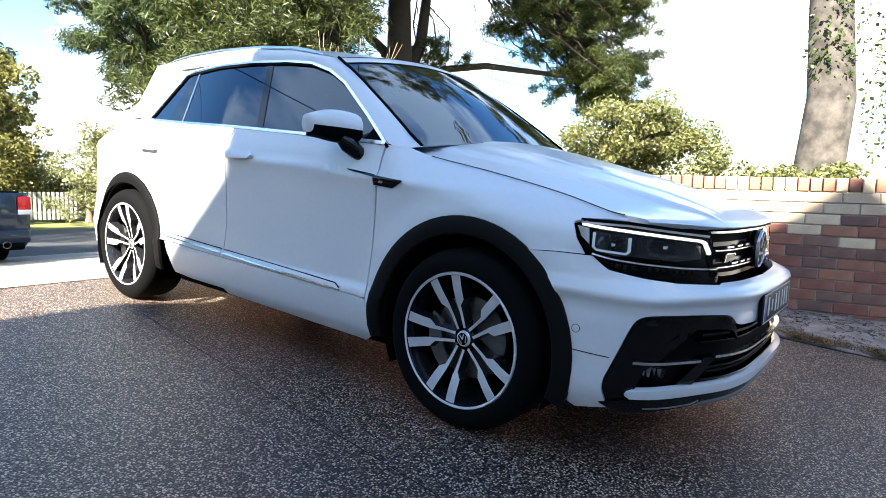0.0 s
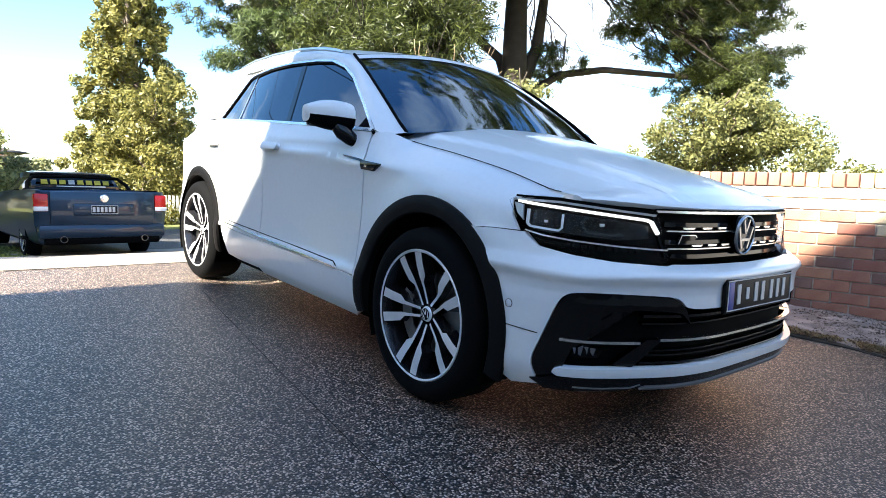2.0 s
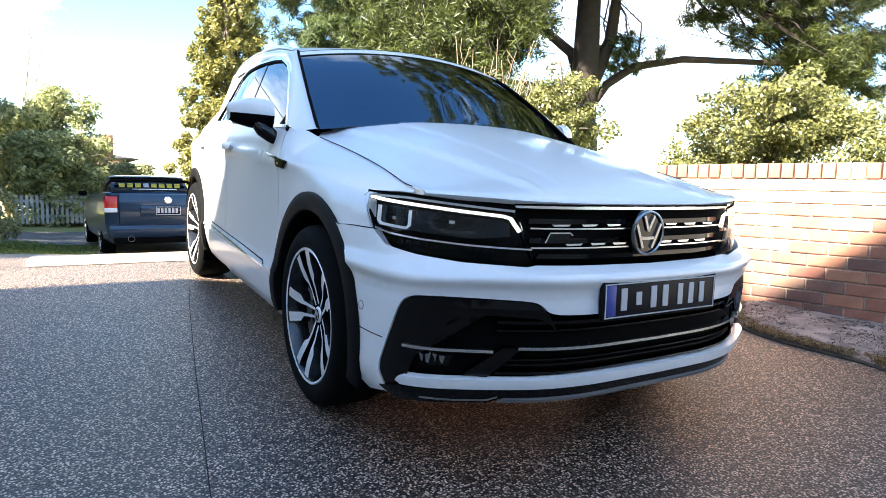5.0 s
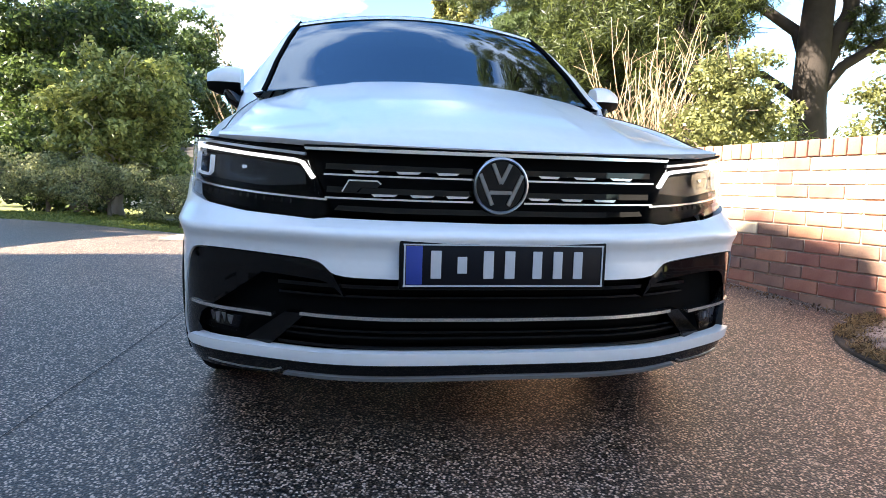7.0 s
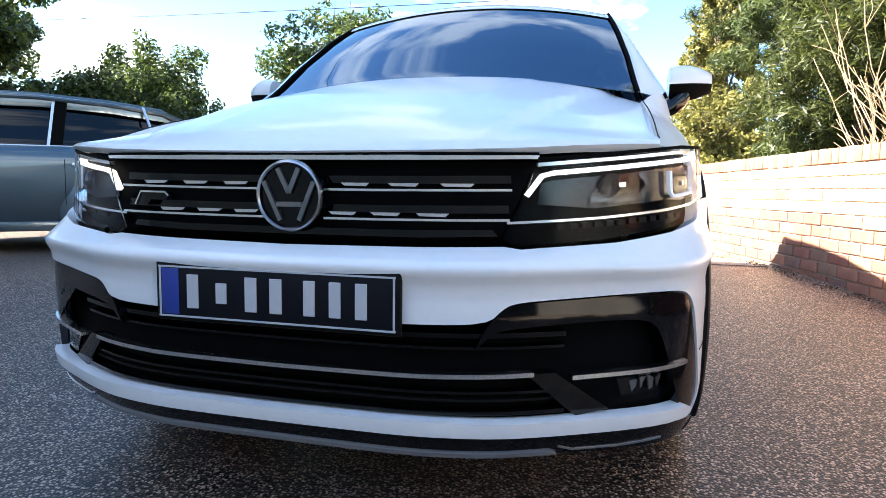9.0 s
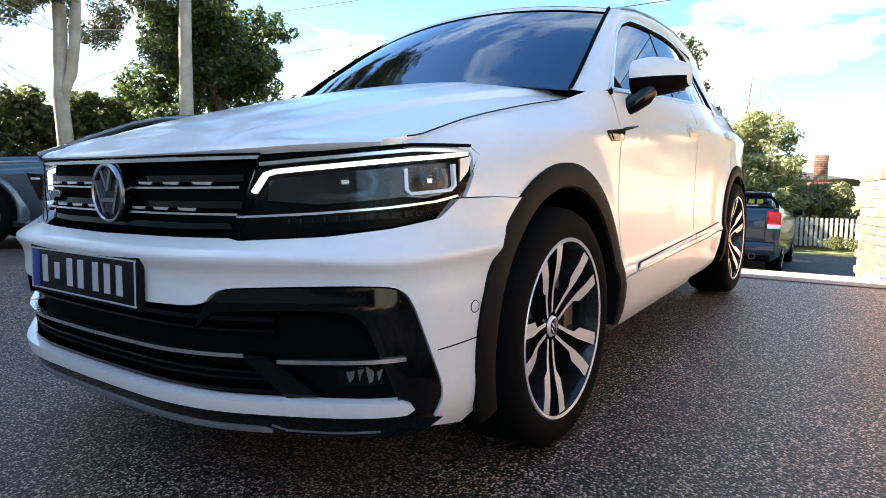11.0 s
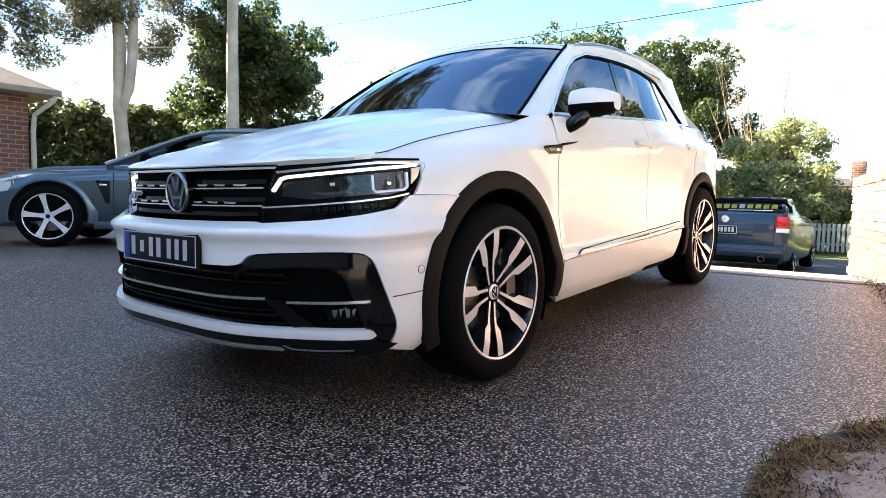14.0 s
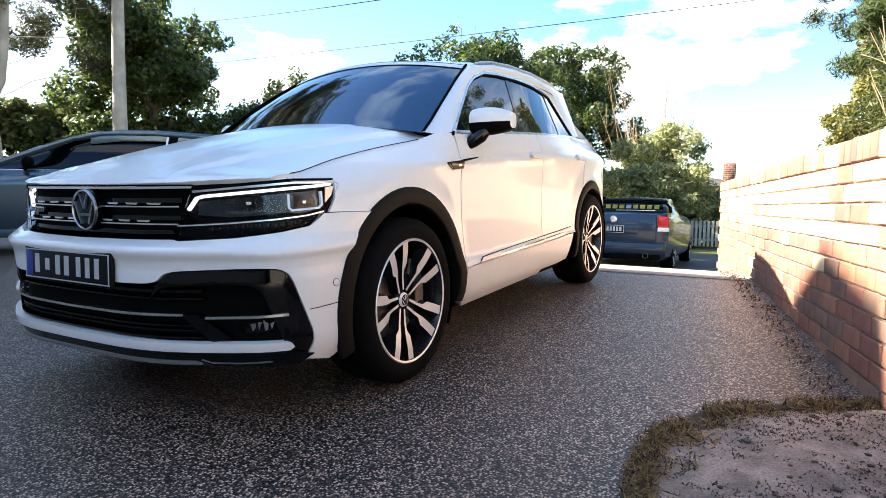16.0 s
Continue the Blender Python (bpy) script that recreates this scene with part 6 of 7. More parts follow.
def bare_shrub(name, x, y, z, label, n, height, spread, seed, base_r, wander=0.06, twig=1.0):
    rng = random.Random(seed)
    root = thing(name, pose(x, y, z), label, "shrub")
    for _ in range(n):
        bm = bmesh.new()
        a, q = rng.uniform(0, 2 * math.pi), rng.uniform(0.2, 1.0)
        tip = Vector((spread * q * math.cos(a), spread * q * math.sin(a), height * rng.uniform(0.55, 1.0)))
        p, r = limb((rng.uniform(-0.08, 0.08), rng.uniform(-0.08, 0.08), 0), tip, base_r, 0.004, rng, 6, wander)
        tube_bm(p, r, 5, bm)
        for _ in range(5):
            k = rng.randrange(2, 6)
            e = p[k] + Vector((rng.uniform(-0.35, 0.35), rng.uniform(-0.35, 0.35), rng.uniform(0.15, 0.6))) * twig
            tp, tr = limb(p[k], e, r[k] * 0.6, 0.003, rng, 3, 0.08)
            tube_bm(tp, tr, 4, bm)
        part("stem", bm, M_TWIG, root, sharp=80)
    return root


bare_shrub("bare_twiggy_shrub", -5.6, 3.7, 0.1, "leafless shrub of upright tan twigs behind the wall", 52, 2.9, 0.95, 70, 0.013)
bare_shrub("bare_street_tree", -26.0, -3.6, -0.6, "leafless tree with thin bare branches across the street", 26, 8.6, 3.0, 71, 0.04, 0.02, 2.4)

# ---- brick wall ----
wall = thing("wall_brick", Matrix.Translation((WALL_A.x, WALL_A.y, 0)) @ Matrix.Rotation(math.atan2(WALL_B.y - WALL_A.y, WALL_B.x - WALL_A.x), 4, "Z"), "red and buff brick garden wall with an upright brick coping", "wall", kind="structure")
WALL_LEN = (WALL_B - WALL_A).length
# unseen wall, added so chrome and drive catch no red light from brick
side_bm = box_bm(0.14, 7.0, -0.17, -0.01, -0.8, 1.02, 0.01)
side_wall = part("wall_side", side_bm, M_GREYWALL, smooth=False)
side_wall.matrix_world = Matrix.Translation((WALL_A.x, WALL_A.y + 0.12, 0)) @ Matrix.Rotation(math.atan2(WALL_A.y - WALL_B.y, WALL_A.x - WALL_B.x), 4, "Z")
tagged(side_wall, "unseen plain grey wall, added to keep brick red out of reflections", "wall", kind="structure")
TOP_Z, COURSE, LONG, THICK = 0.968, 0.086, 0.24, 0.11
bm = box_bm(0, WALL_LEN, -0.19, 0.006 - 0.012, -0.35, TOP_Z)
part("mortar_core", bm, M_MORTAR, wall)


def brick_mesh(lx, ly, lz, name, mat, seed):
    rng = random.Random(seed)
    bm = box_bm(-lx / 2, lx / 2, -ly / 2, ly / 2, -lz / 2, lz / 2, 0.004, segments=1)
    for v in bm.verts:
        v.co += Vector((rng.uniform(-1, 1), rng.uniform(-1, 1), rng.uniform(-1, 1))) * 0.0012
    me = bpy.data.meshes.new(name)
    bm.to_mesh(me)
    bm.free()
    me.materials.append(mat)
    return me


# ---- houses, fence, cables ----
def roof_block(name, x0, x1, y0, y1, z0, rise, over, parent, mat, ridge="x"):
    """A hipped roof."""
    bm = bmesh.new()
    a, b, c, d = x0 - over, x1 + over, y0 - over, y1 + over
    half = min(b - a, d - c) / 2
    low = [bm.verts.new((x, y, z0)) for x, y in ((a, c), (b, c), (b, d), (a, d))]
    ends = ((a + half, (c + d) / 2), (b - half, (c + d) / 2)) if b - a > d - c else (((a + b) / 2, c + half), ((a + b) / 2, d - half))
    r = [bm.verts.new((x, y, z0 + rise)) for x, y in ends]
    if b - a > d - c:
        quads = ((low[0], low[1], r[1], r[0]), (low[2], low[3], r[0], r[1]), (low[1], low[2], r[1]), (low[3], low[0], r[0]))
    else:
        quads = ((low[1], low[2], r[1], r[0]), (low[3], low[0], r[0], r[1]), (low[0], low[1], r[0]), (low[2], low[3], r[1]))
    for q in quads:
        bm.faces.new(q)
    bm.faces.new(low[::-1])
    return part(name, bm, mat, parent, smooth=False)


home = thing("brick_house", pose(0.22, 0, 0), "red brick house with a grey tiled roof and cream eaves", "house")
part("wing_wall", box_bm(-2.45, 9.0, -20.0, -11.2, -0.4, 2.55), M_COURSED, home, "red-brown brick wall", smooth=False)
roof_block("wing_roof", -2.45, 9.0, -20.0, -11.2, 2.66, 2.6, 0.42, home, M_ROOFTILE)
part("eave_board", box_bm(-2.87, 9.5, -20.6, -10.73, 2.55, 2.66, 0.01), M_GUTTER, home, "cream eave lining and gutter")
part("downpipe", tube_bm([(-2.80, -10.8, 2.58), (-2.75, -10.85, 2.45), (-2.53, -11.12, 2.2), (-2.51, -11.14, 1.9), (-2.51, -11.14, 0.0)], 0.045, 10), M_CREAM, home, "cream downpipe")
# upper storey unseen: added to shade the drive, white to brighten the car's flank
upper = part("shade_wall", box_bm(-0.05, 9.0, -16.0, -8.3, -0.4, 6.2), M_WHITEWALL, home, "unseen added wall, white to brighten the car's flank", smooth=False)
# unseen gable, its slope set by the shadow edge it casts
bm = bmesh.new()
EAVE_X, EAVE_Z, GABLE_Y, PITCH = -0.38, 6.19, -8.0, 0.89
prof = [(EAVE_X, EAVE_Z), (4.5, EAVE_Z + PITCH * (4.5 - EAVE_X)), (9.4, EAVE_Z)]
fr = [bm.verts.new((x, GABLE_Y, z)) for x, z in prof]
bk = [bm.verts.new((x, -16.5, z)) for x, z in prof]
bm.faces.new(fr)
bm.faces.new(bk[::-1])
for j in range(3):
    bm.faces.new((fr[j], bk[j], bk[(j + 1) % 3], fr[(j + 1) % 3]))
bmesh.ops.recalc_face_normals(bm, faces=bm.faces[:])
part("gable_roof", bm, M_ROOFTILE, home, "unseen tiled gable, shaped to cast shade on the wall", smooth=False)
# block and cap are unseen, shaped to cast the peaked shadow
part("chimney", box_bm(1.05, 3.10, -9.2, -8.1, 6.5, 8.90, 0.02), M_BRICK, home, "unseen brick block, added to cast shade on the wall")
bm = bmesh.new()
cap_f = [bm.verts.new((x, -8.05, z)) for x, z in ((0.95, 8.83), (3.16, 8.90), (2.86, 9.58), (1.95, 9.61))]
cap_b = [bm.verts.new((v.co.x, -9.25, v.co.z)) for v in cap_f]
bm.faces.new(cap_f)
bm.faces.new(cap_b[::-1])
for j in range(4):
    bm.faces.new((cap_f[j], cap_b[j], cap_b[(j + 1) % 4], cap_f[(j + 1) % 4]))
bmesh.ops.recalc_face_normals(bm, faces=bm.faces[:])
part("chimney_cap", bm, M_ROOFTILE, home, "unseen cap, shaped to cast a peaked shadow", smooth=False)
# unseen block, added and kept pale to throw light on the car's nose
front_block = thing("closing_block", pose(5.7, -1.6, -0.4), "unseen pale block added at the drive's end to light the car's nose", "garage")
part("wall", box_bm(0, 5, -7, 5.3, 0, 2.9), M_RENDER, front_block, smooth=False)
roof_block("roof", 0, 5, -7, 5.3, 2.9, 1.6, 0.5, front_block, M_ROOFTILE)
pale_panel = part("pale_panel", box_bm(-0.03, 0.02, -4.5, -0.5, 0, 2.2, 0.01), M_CREAM, front_block, "cream panel added to brighten the car's nose")

far_house = thing("street_house", pose(-31.0, -4.6, -0.6), "pale house with a grey tiled roof across the street", "house")
part("wall", box_bm(-5, 4, -6.5, 5, 0, 2.3), M_RENDER, far_house, smooth=False)
roof_block("roof", -5, 4, -6.5, 5, 2.3, 1.0, 0.5, far_house, M_ROOFTILE)
part("chimney", box_bm(4.55, 5.05, 3.85, 4.70, 0.0, 2.2, 0.02), M_COURSED, far_house, "brick chimney breast")
part("chimney_top", box_bm(4.6, 5.0, 4.05, 4.50, 2.2, 3.22, 0.02), M_COURSED, far_house, "narrow brick chimney")
for k, y in enumerate((-4.2, -1.2, 1.8)):
    win = part("window", box_bm(4.0, 4.05, y - 0.7, y + 0.7, 0.9, 2.1, 0.01), M_CREAM, far_house)
    part("pane", box_bm(4.04, 4.06, y - 0.6, y + 0.6, 1.0, 2.0), M_GLOSSBLACK, win, smooth=False)
side_house = thing("neighbour_house", pose(4.0, 15.0, -0.3), "pale house with a grey roof behind the gum tree", "house")
part("wall", box_bm(-1.0, 9, 0, 7, 0, 2.3), M_RENDER, side_house, smooth=False)
roof_block("roof", -1.0, 9, 0, 7, 2.3, 1.9, 0.5, side_house, M_ROOFTILE)

fence = thing("picket_fence", pose(-19.6, 0, -0.57), "off-white picket fence across the street, greyed for its shade", "fence")
picket_bm = box_bm(-0.012, 0.012, -0.04, 0.04, 0.08, 0.98, 0.004)
for v in picket_bm.verts:
    if v.co.z > 0.9 and abs(v.co.y) > 0.02:
        v.co.z -= 0.06
first = part("picket", picket_bm, M_PICKET, fence, smooth=False)
first.location = (0, -3.0, 0)
for k in range(1, 70):
    o = first.copy()
    scene.collection.objects.link(o)
    o.location = (0, -3.0 + 0.125 * k, 0)
for z in (0.3, 0.75):
    part("rail", box_bm(-0.04, -0.014, -3.1, 5.8, z - 0.035, z + 0.035), M_PICKET, fence, smooth=False)

tree("verge_shrub", -18.6, 1.5, "low yellow-green shrub at the picket fence", "shrub", 0.3, 0.03, [(0, -0.5, 0.35, 0.5, 0.3), (0, 0.4, 0.4, 0.5, 0.35), (0, 1.2, 0.35, 0.5, 0.3)], 0.06, 6000, L_BUSH, M_BARK, 80)

for a, b, sag, r in (((-14, -30, 8.6), (-14, 0.0, 7.0), 0.5, 0.012), ((-14, 0.0, 7.0), (-16, 40, 7.6), 0.5, 0.012), ((-15, -30, 6.6), (-15, 40, 6.2), 0.6, 0.010), ((-14, 0.0, 7.0), (4.0, -9.0, 6.4), 0.6, 0.010)):
    a, b = Vector(a), Vector(b)
    cable = part("overhead_cable", tube_bm([a.lerp(b, t) - Vector((0, 0, sag * 4 * t * (1 - t))) for t in steps(0, 1, 16)], r, 5), M_WIRE)
    tagged(cable, "thin black overhead power cable above the street", "cable", "overhead cables")


# ---- the two other parked vehicles ----
def hull(stations, n_round=5):
    """A body skin over stations: (x, half width at the foot, half width at the waist, half width on top, z foot, z waist, z top)."""
    rows = []
    for x, wf, ww, wt, zf, zw, zt in stations:
        half = [(wf * 0.92, zf), (wf, zf + 0.06), (wf * 0.4 + ww * 0.6 + 0.012, zf + (zw - zf) * 0.45), (ww, zw - 0.10), (ww - 0.008, zw)]
        half += [(ww + (wt - ww) * math.sin(t * math.pi / 2) ** 1.6 if wt < ww else wt, zw + (zt - zw) * (1 - math.cos(t * math.pi / 2)) ** 0.8) for t in steps(0.3, 1, n_round)]
        half.append((0.0, zt + 0.02 * min(1, wt)))
        rows.append([(x, y, z) for y, z in half] + [(x, -y, z) for y, z in reversed(half[:-1])])
    bm = loft_bm(rows)
    for row in (rows[0], rows[-1]):
        vs = [min(bm.verts, key=lambda v, p=p: (v.co - Vector(p)).length) for p in row]
        try:
            bm.faces.new(vs)
        except ValueError:
            pass
    bmesh.ops.recalc_face_normals(bm, faces=bm.faces[:])
    return bm


def vehicle_wheels(root, xs, half, radius, rim_r, gap=0.012):
    for x in xs:
        for s in (1, -1):
            wheel(root, x, s * half, radius, s, radius, rim_r, 0.22, 5, False, False, 12)
            ring = arc(0, 0, radius + 0.055, -8, 188, 20)
            bm = bmesh.new()
            bm.faces.new([bm.verts.new((x + u, s * (half - gap), radius + v)) for u, v in ring])
            part("arch_gap", bm, M_BLACK, root, smooth=False)


def strip(root, name, pts, depth, mat, label="", parent=None):
    """A flat plate from corner points, depth metres thick along its normal."""
    bm = bmesh.new()
    f = bm.faces.new([bm.verts.new(p) for p in pts])
    f.normal_update()
    n = f.normal.copy()
    e = bmesh.ops.extrude_face_region(bm, geom=[f])
    bmesh.ops.translate(bm, vec=n * depth, verts=[g for g in e["geom"] if isinstance(g, bmesh.types.BMVert)])
    bmesh.ops.recalc_face_normals(bm, faces=bm.faces[:])
    return part(name, bm, mat, parent or root, label, smooth=False)


# blue utility at the street, its tail towards the drive; origin below the rear axle, nose along -x of the world
UTE_SCALE = 0.95
ute = thing("parked_utility", pose(-9.13, -0.42, -0.350, 0, 0.9, 182.9) @ Matrix.Scale(UTE_SCALE, 4), "dark blue utility with a black sports bar and lettered rear window", "car")
part("body", hull([(-1.02, 0.80, 0.86, 0.80, 0.30, 0.90, 1.02), (-0.98, 0.86, 0.92, 0.88, 0.25, 0.92, 1.05), (-0.5, 0.88, 0.94, 0.90, 0.24, 0.95, 1.06), (0.6, 0.88, 0.945, 0.90, 0.22, 0.95, 1.03), (1.2, 0.88, 0.94, 0.90, 0.22, 0.93, 1.01), (2.4, 0.88, 0.935, 0.88, 0.22, 0.90, 0.98), (3.2, 0.86, 0.91, 0.82, 0.22, 0.82, 0.92), (3.75, 0.78, 0.82, 0.70, 0.22, 0.68, 0.78), (3.9, 0.62, 0.66, 0.55, 0.25, 0.60, 0.68)]), M_UTE, ute, "metallic blue bodywork")
cabin = part("cabin", hull([(0.62, 0.86, 0.80, 0.66, 0.98, 1.05, 1.12), (0.95, 0.86, 0.82, 0.62, 0.98, 1.05, 1.33), (1.3, 0.86, 0.82, 0.62, 0.98, 1.05, 1.36), (1.8, 0.86, 0.82, 0.60, 0.96, 1.03, 1.34), (2.65, 0.84, 0.80, 0.70, 0.92, 0.98, 1.02)]), M_GLOSSBLACK, ute, "dark glazed cabin")
part("cab_roof", hull([(0.93, 0.62, 0.63, 0.55, 1.28, 1.32, 1.35), (1.3, 0.64, 0.64, 0.56, 1.30, 1.34, 1.375), (1.82, 0.62, 0.62, 0.54, 1.28, 1.32, 1.35)]), M_UTE, ute)
bar = part("sports_bar", tube_bm([(0.30, 0.78, 1.03), (0.50, 0.74, 1.17), (0.62, 0.64, 1.265), (0.62, 0.0, 1.285), (0.62, -0.64, 1.265), (0.50, -0.74, 1.17), (0.30, -0.78, 1.03)], 0.030, 8), M_BLACK, ute, "black tubular sports bar")
strip(ute, "rear_screen", [(0.60, 0.62, 1.07), (0.60, -0.62, 1.07), (0.74, -0.56, 1.27), (0.74, 0.56, 1.27)], -0.01, M_GLOSSBLACK, "dark rear window")
for k in range(8):
    y = 0.47 - 0.134 * k
    strip(ute, "window_letter_bar", [(0.640, y + 0.048, 1.155), (0.640, y - 0.048, 1.155), (0.690, y - 0.046, 1.225), (0.690, y + 0.046, 1.225)], -0.030, M_BANNER if k != 3 else M_PLATEBAR, "", bar)
strip(ute, "window_letter_bar", [(0.612, 0.30, 1.112), (0.612, -0.45, 1.112), (0.624, -0.45, 1.130), (0.624, 0.30, 1.130)], -0.02, M_PLATEBAR, "", bar)
part("tonneau_cover", box_bm(-0.98, 0.55, -0.80, 0.80, 1.03, 1.075, 0.02), M_BLACK, ute, "black soft tonneau cover")
gate = part("tailgate", box_bm(-1.055, -1.01, -0.72, 0.72, 0.50, 1.04, 0.02), M_UTE, ute, "blue tailgate")
part("plate_recess", box_bm(-1.062, -1.05, -0.42, 0.42, 0.68, 0.86, 0.012), M_UTE, gate)
part("rear_plate", box_bm(-1.074, -1.06, -0.185, 0.185, 0.705, 0.835, 0.004), M_PLATE, gate, "black plate with a pale border")
for y0, y1, z0, z1 in ((-0.185, 0.185, 0.827, 0.835), (-0.185, 0.185, 0.705, 0.713), (-0.185, -0.177, 0.713, 0.827), (0.177, 0.185, 0.713, 0.827)):
    part("plate_border", box_bm(-1.0765, -1.073, y0, y1, z0, z1), M_PLATEBAR, gate, smooth=False)
for k in range(6):
    part("plate_bar", box_bm(-1.079, -1.07, 0.15 - 0.055 * k - 0.018, 0.15 - 0.055 * k + 0.018, 0.735, 0.81), M_PLATEBAR, gate, smooth=False)
bm = lathe_bm([(0.0001, 0.012), (0.05, 0.010), (0.062, 0.0)], 20, "X")
bm.transform(pose(-1.06, 0, 0.94, 0, 0, 180))
part("tail_badge", bm, M_CHROME, gate, "round chrome badge")
part("rear_bumper", box_bm(-1.10, -0.85, -0.88, 0.88, 0.34, 0.55, 0.05), M_UTE, ute, "blue rear bumper")
part("bumper_foot", box_bm(-1.085, -0.9, -0.80, 0.80, 0.25, 0.36, 0.03), M_BLACK, ute)
for s in (1, -1):
    lamp = part("tail_lamp", box_bm(-1.045, -0.86, s * 0.735, s * 0.915, 0.74, 1.00, 0.025), M_REDLAMP, ute, "red and clear tail lamp")
    part("clear_band", box_bm(-1.052, -0.87, s * 0.738, s * 0.919, 0.745, 0.815, 0.01), M_CLEARLAMP, lamp)
    pipe = lathe_bm([(0.048, 0.0), (0.050, 0.06), (0.044, 0.06), (0.040, -0.02)], 20, "X")
    pipe.transform(pose(-1.06, s * 0.56, 0.33, 0, 0, 180))
    part("exhaust_tip", pipe, M_DISC, ute, "chrome exhaust tip")
    part("side_mirror", box_bm(2.02, 2.12, s * 0.92, s * 1.07, 0.98, 1.08, 0.03), M_BLACK, ute)
vehicle_wheels(ute, (0.0, 2.95), 0.90, 0.33, 0.235)

# grey wagon beside the drive
wag_a, wag_b = Vector((-2.995, -3.937, 0.118)), Vector((-0.595, -5.677, 0.121))
wag_x = (wag_b - wag_a).normalized()
wag_y = Vector((0, 0, 1)).cross(wag_x).normalized()
wag_z = wag_x.cross(wag_y)
wag_o = wag_a - wag_y * 0.955
wag_m = Matrix(((wag_x.x, wag_y.x, wag_z.x, wag_o.x), (wag_x.y, wag_y.y, wag_z.y, wag_o.y), (wag_x.z, wag_y.z, wag_z.z, wag_o.z), (0, 0, 0, 1)))
wagon = thing("parked_wagon", wag_m, "blue-grey metallic station wagon with five-spoke wheels", "car")
part("body", hull([(-0.86, 0.66, 0.72, 0.62, 0.36, 0.84, 0.94), (-0.81, 0.79, 0.85, 0.72, 0.30, 0.90, 0.99), (-0.70, 0.85, 0.90, 0.80, 0.27, 0.93, 1.01), (-0.5, 0.88, 0.925, 0.84, 0.24, 0.94, 1.01), (0.0, 0.89, 0.93, 0.86, 0.22, 0.93, 1.00), (0.6, 0.89, 0.915, 0.86, 0.22, 0.92, 0.985), (1.2, 0.89, 0.91, 0.86, 0.22, 0.90, 0.97), (1.8, 0.89, 0.91, 0.85, 0.22, 0.88, 0.955), (2.3, 0.89, 0.92, 0.82, 0.22, 0.86, 0.95), (2.93, 0.88, 0.925, 0.76, 0.22, 0.82, 0.915), (3.3, 0.84, 0.89, 0.70, 0.22, 0.75, 0.86), (3.55, 0.76, 0.80, 0.62, 0.22, 0.67, 0.78), (3.74, 0.62, 0.66, 0.52, 0.24, 0.58, 0.67), (3.80, 0.5, 0.54, 0.44, 0.27, 0.53, 0.60)]), M_WAGON, wagon, "blue-grey metallic bodywork", sharp=60)
part("cabin", hull([(-0.66, 0.80, 0.82, 0.55, 0.94, 0.99, 1.36), (-0.3, 0.84, 0.83, 0.59, 0.94, 0.99, 1.43), (0.3, 0.85, 0.83, 0.61, 0.93, 0.98, 1.46), (0.9, 0.85, 0.83, 0.61, 0.92, 0.97, 1.46), (1.3, 0.85, 0.82, 0.60, 0.91, 0.96, 1.42), (1.75, 0.83, 0.80, 0.62, 0.90, 0.95, 1.25), (2.30, 0.80, 0.78, 0.68, 0.89, 0.94, 0.97)]), M_GLOSSBLACK, wagon, "dark glazed cabin", sharp=60)
part("rear_pillar", hull([(-0.85, 0.70, 0.72, 0.64, 0.90, 0.93, 0.97), (-0.79, 0.78, 0.79, 0.62, 0.92, 0.98, 1.10), (-0.70, 0.82, 0.82, 0.58, 0.94, 1.0, 1.28), (-0.56, 0.83, 0.835, 0.565, 0.94, 1.0, 1.385), (-0.50, 0.83, 0.78, 0.55, 1.10, 1.2, 1.41)]), M_WAGON, wagon, "blue-grey rear pillars and tailgate", sharp=60)
part("rear_screen", patch(lambda u, v: Vector((-0.83 + 0.5 * (v - 1.02), u, v)), [(-0.52, 1.04), (0.52, 1.04), (0.46, 1.30), (-0.46, 1.30)], 0.03, 0.01, 0.1, centre=(2, 0, 0)), M_GLOSSBLACK, wagon, "dark rear screen")
part("roof", hull([(-0.78, 0.54, 0.56, 0.48, 1.27, 1.30, 1.33), (-0.5, 0.62, 0.63, 0.55, 1.36, 1.40, 1.44), (0.0, 0.655, 0.66, 0.58, 1.40, 1.44, 1.48), (0.6, 0.665, 0.67, 0.59, 1.41, 1.45, 1.49), (1.0, 0.66, 0.665, 0.58, 1.39, 1.43, 1.475), (1.32, 0.64, 0.645, 0.56, 1.34, 1.38, 1.43)]), M_WAGON, wagon, "blue-grey roof", sharp=60)
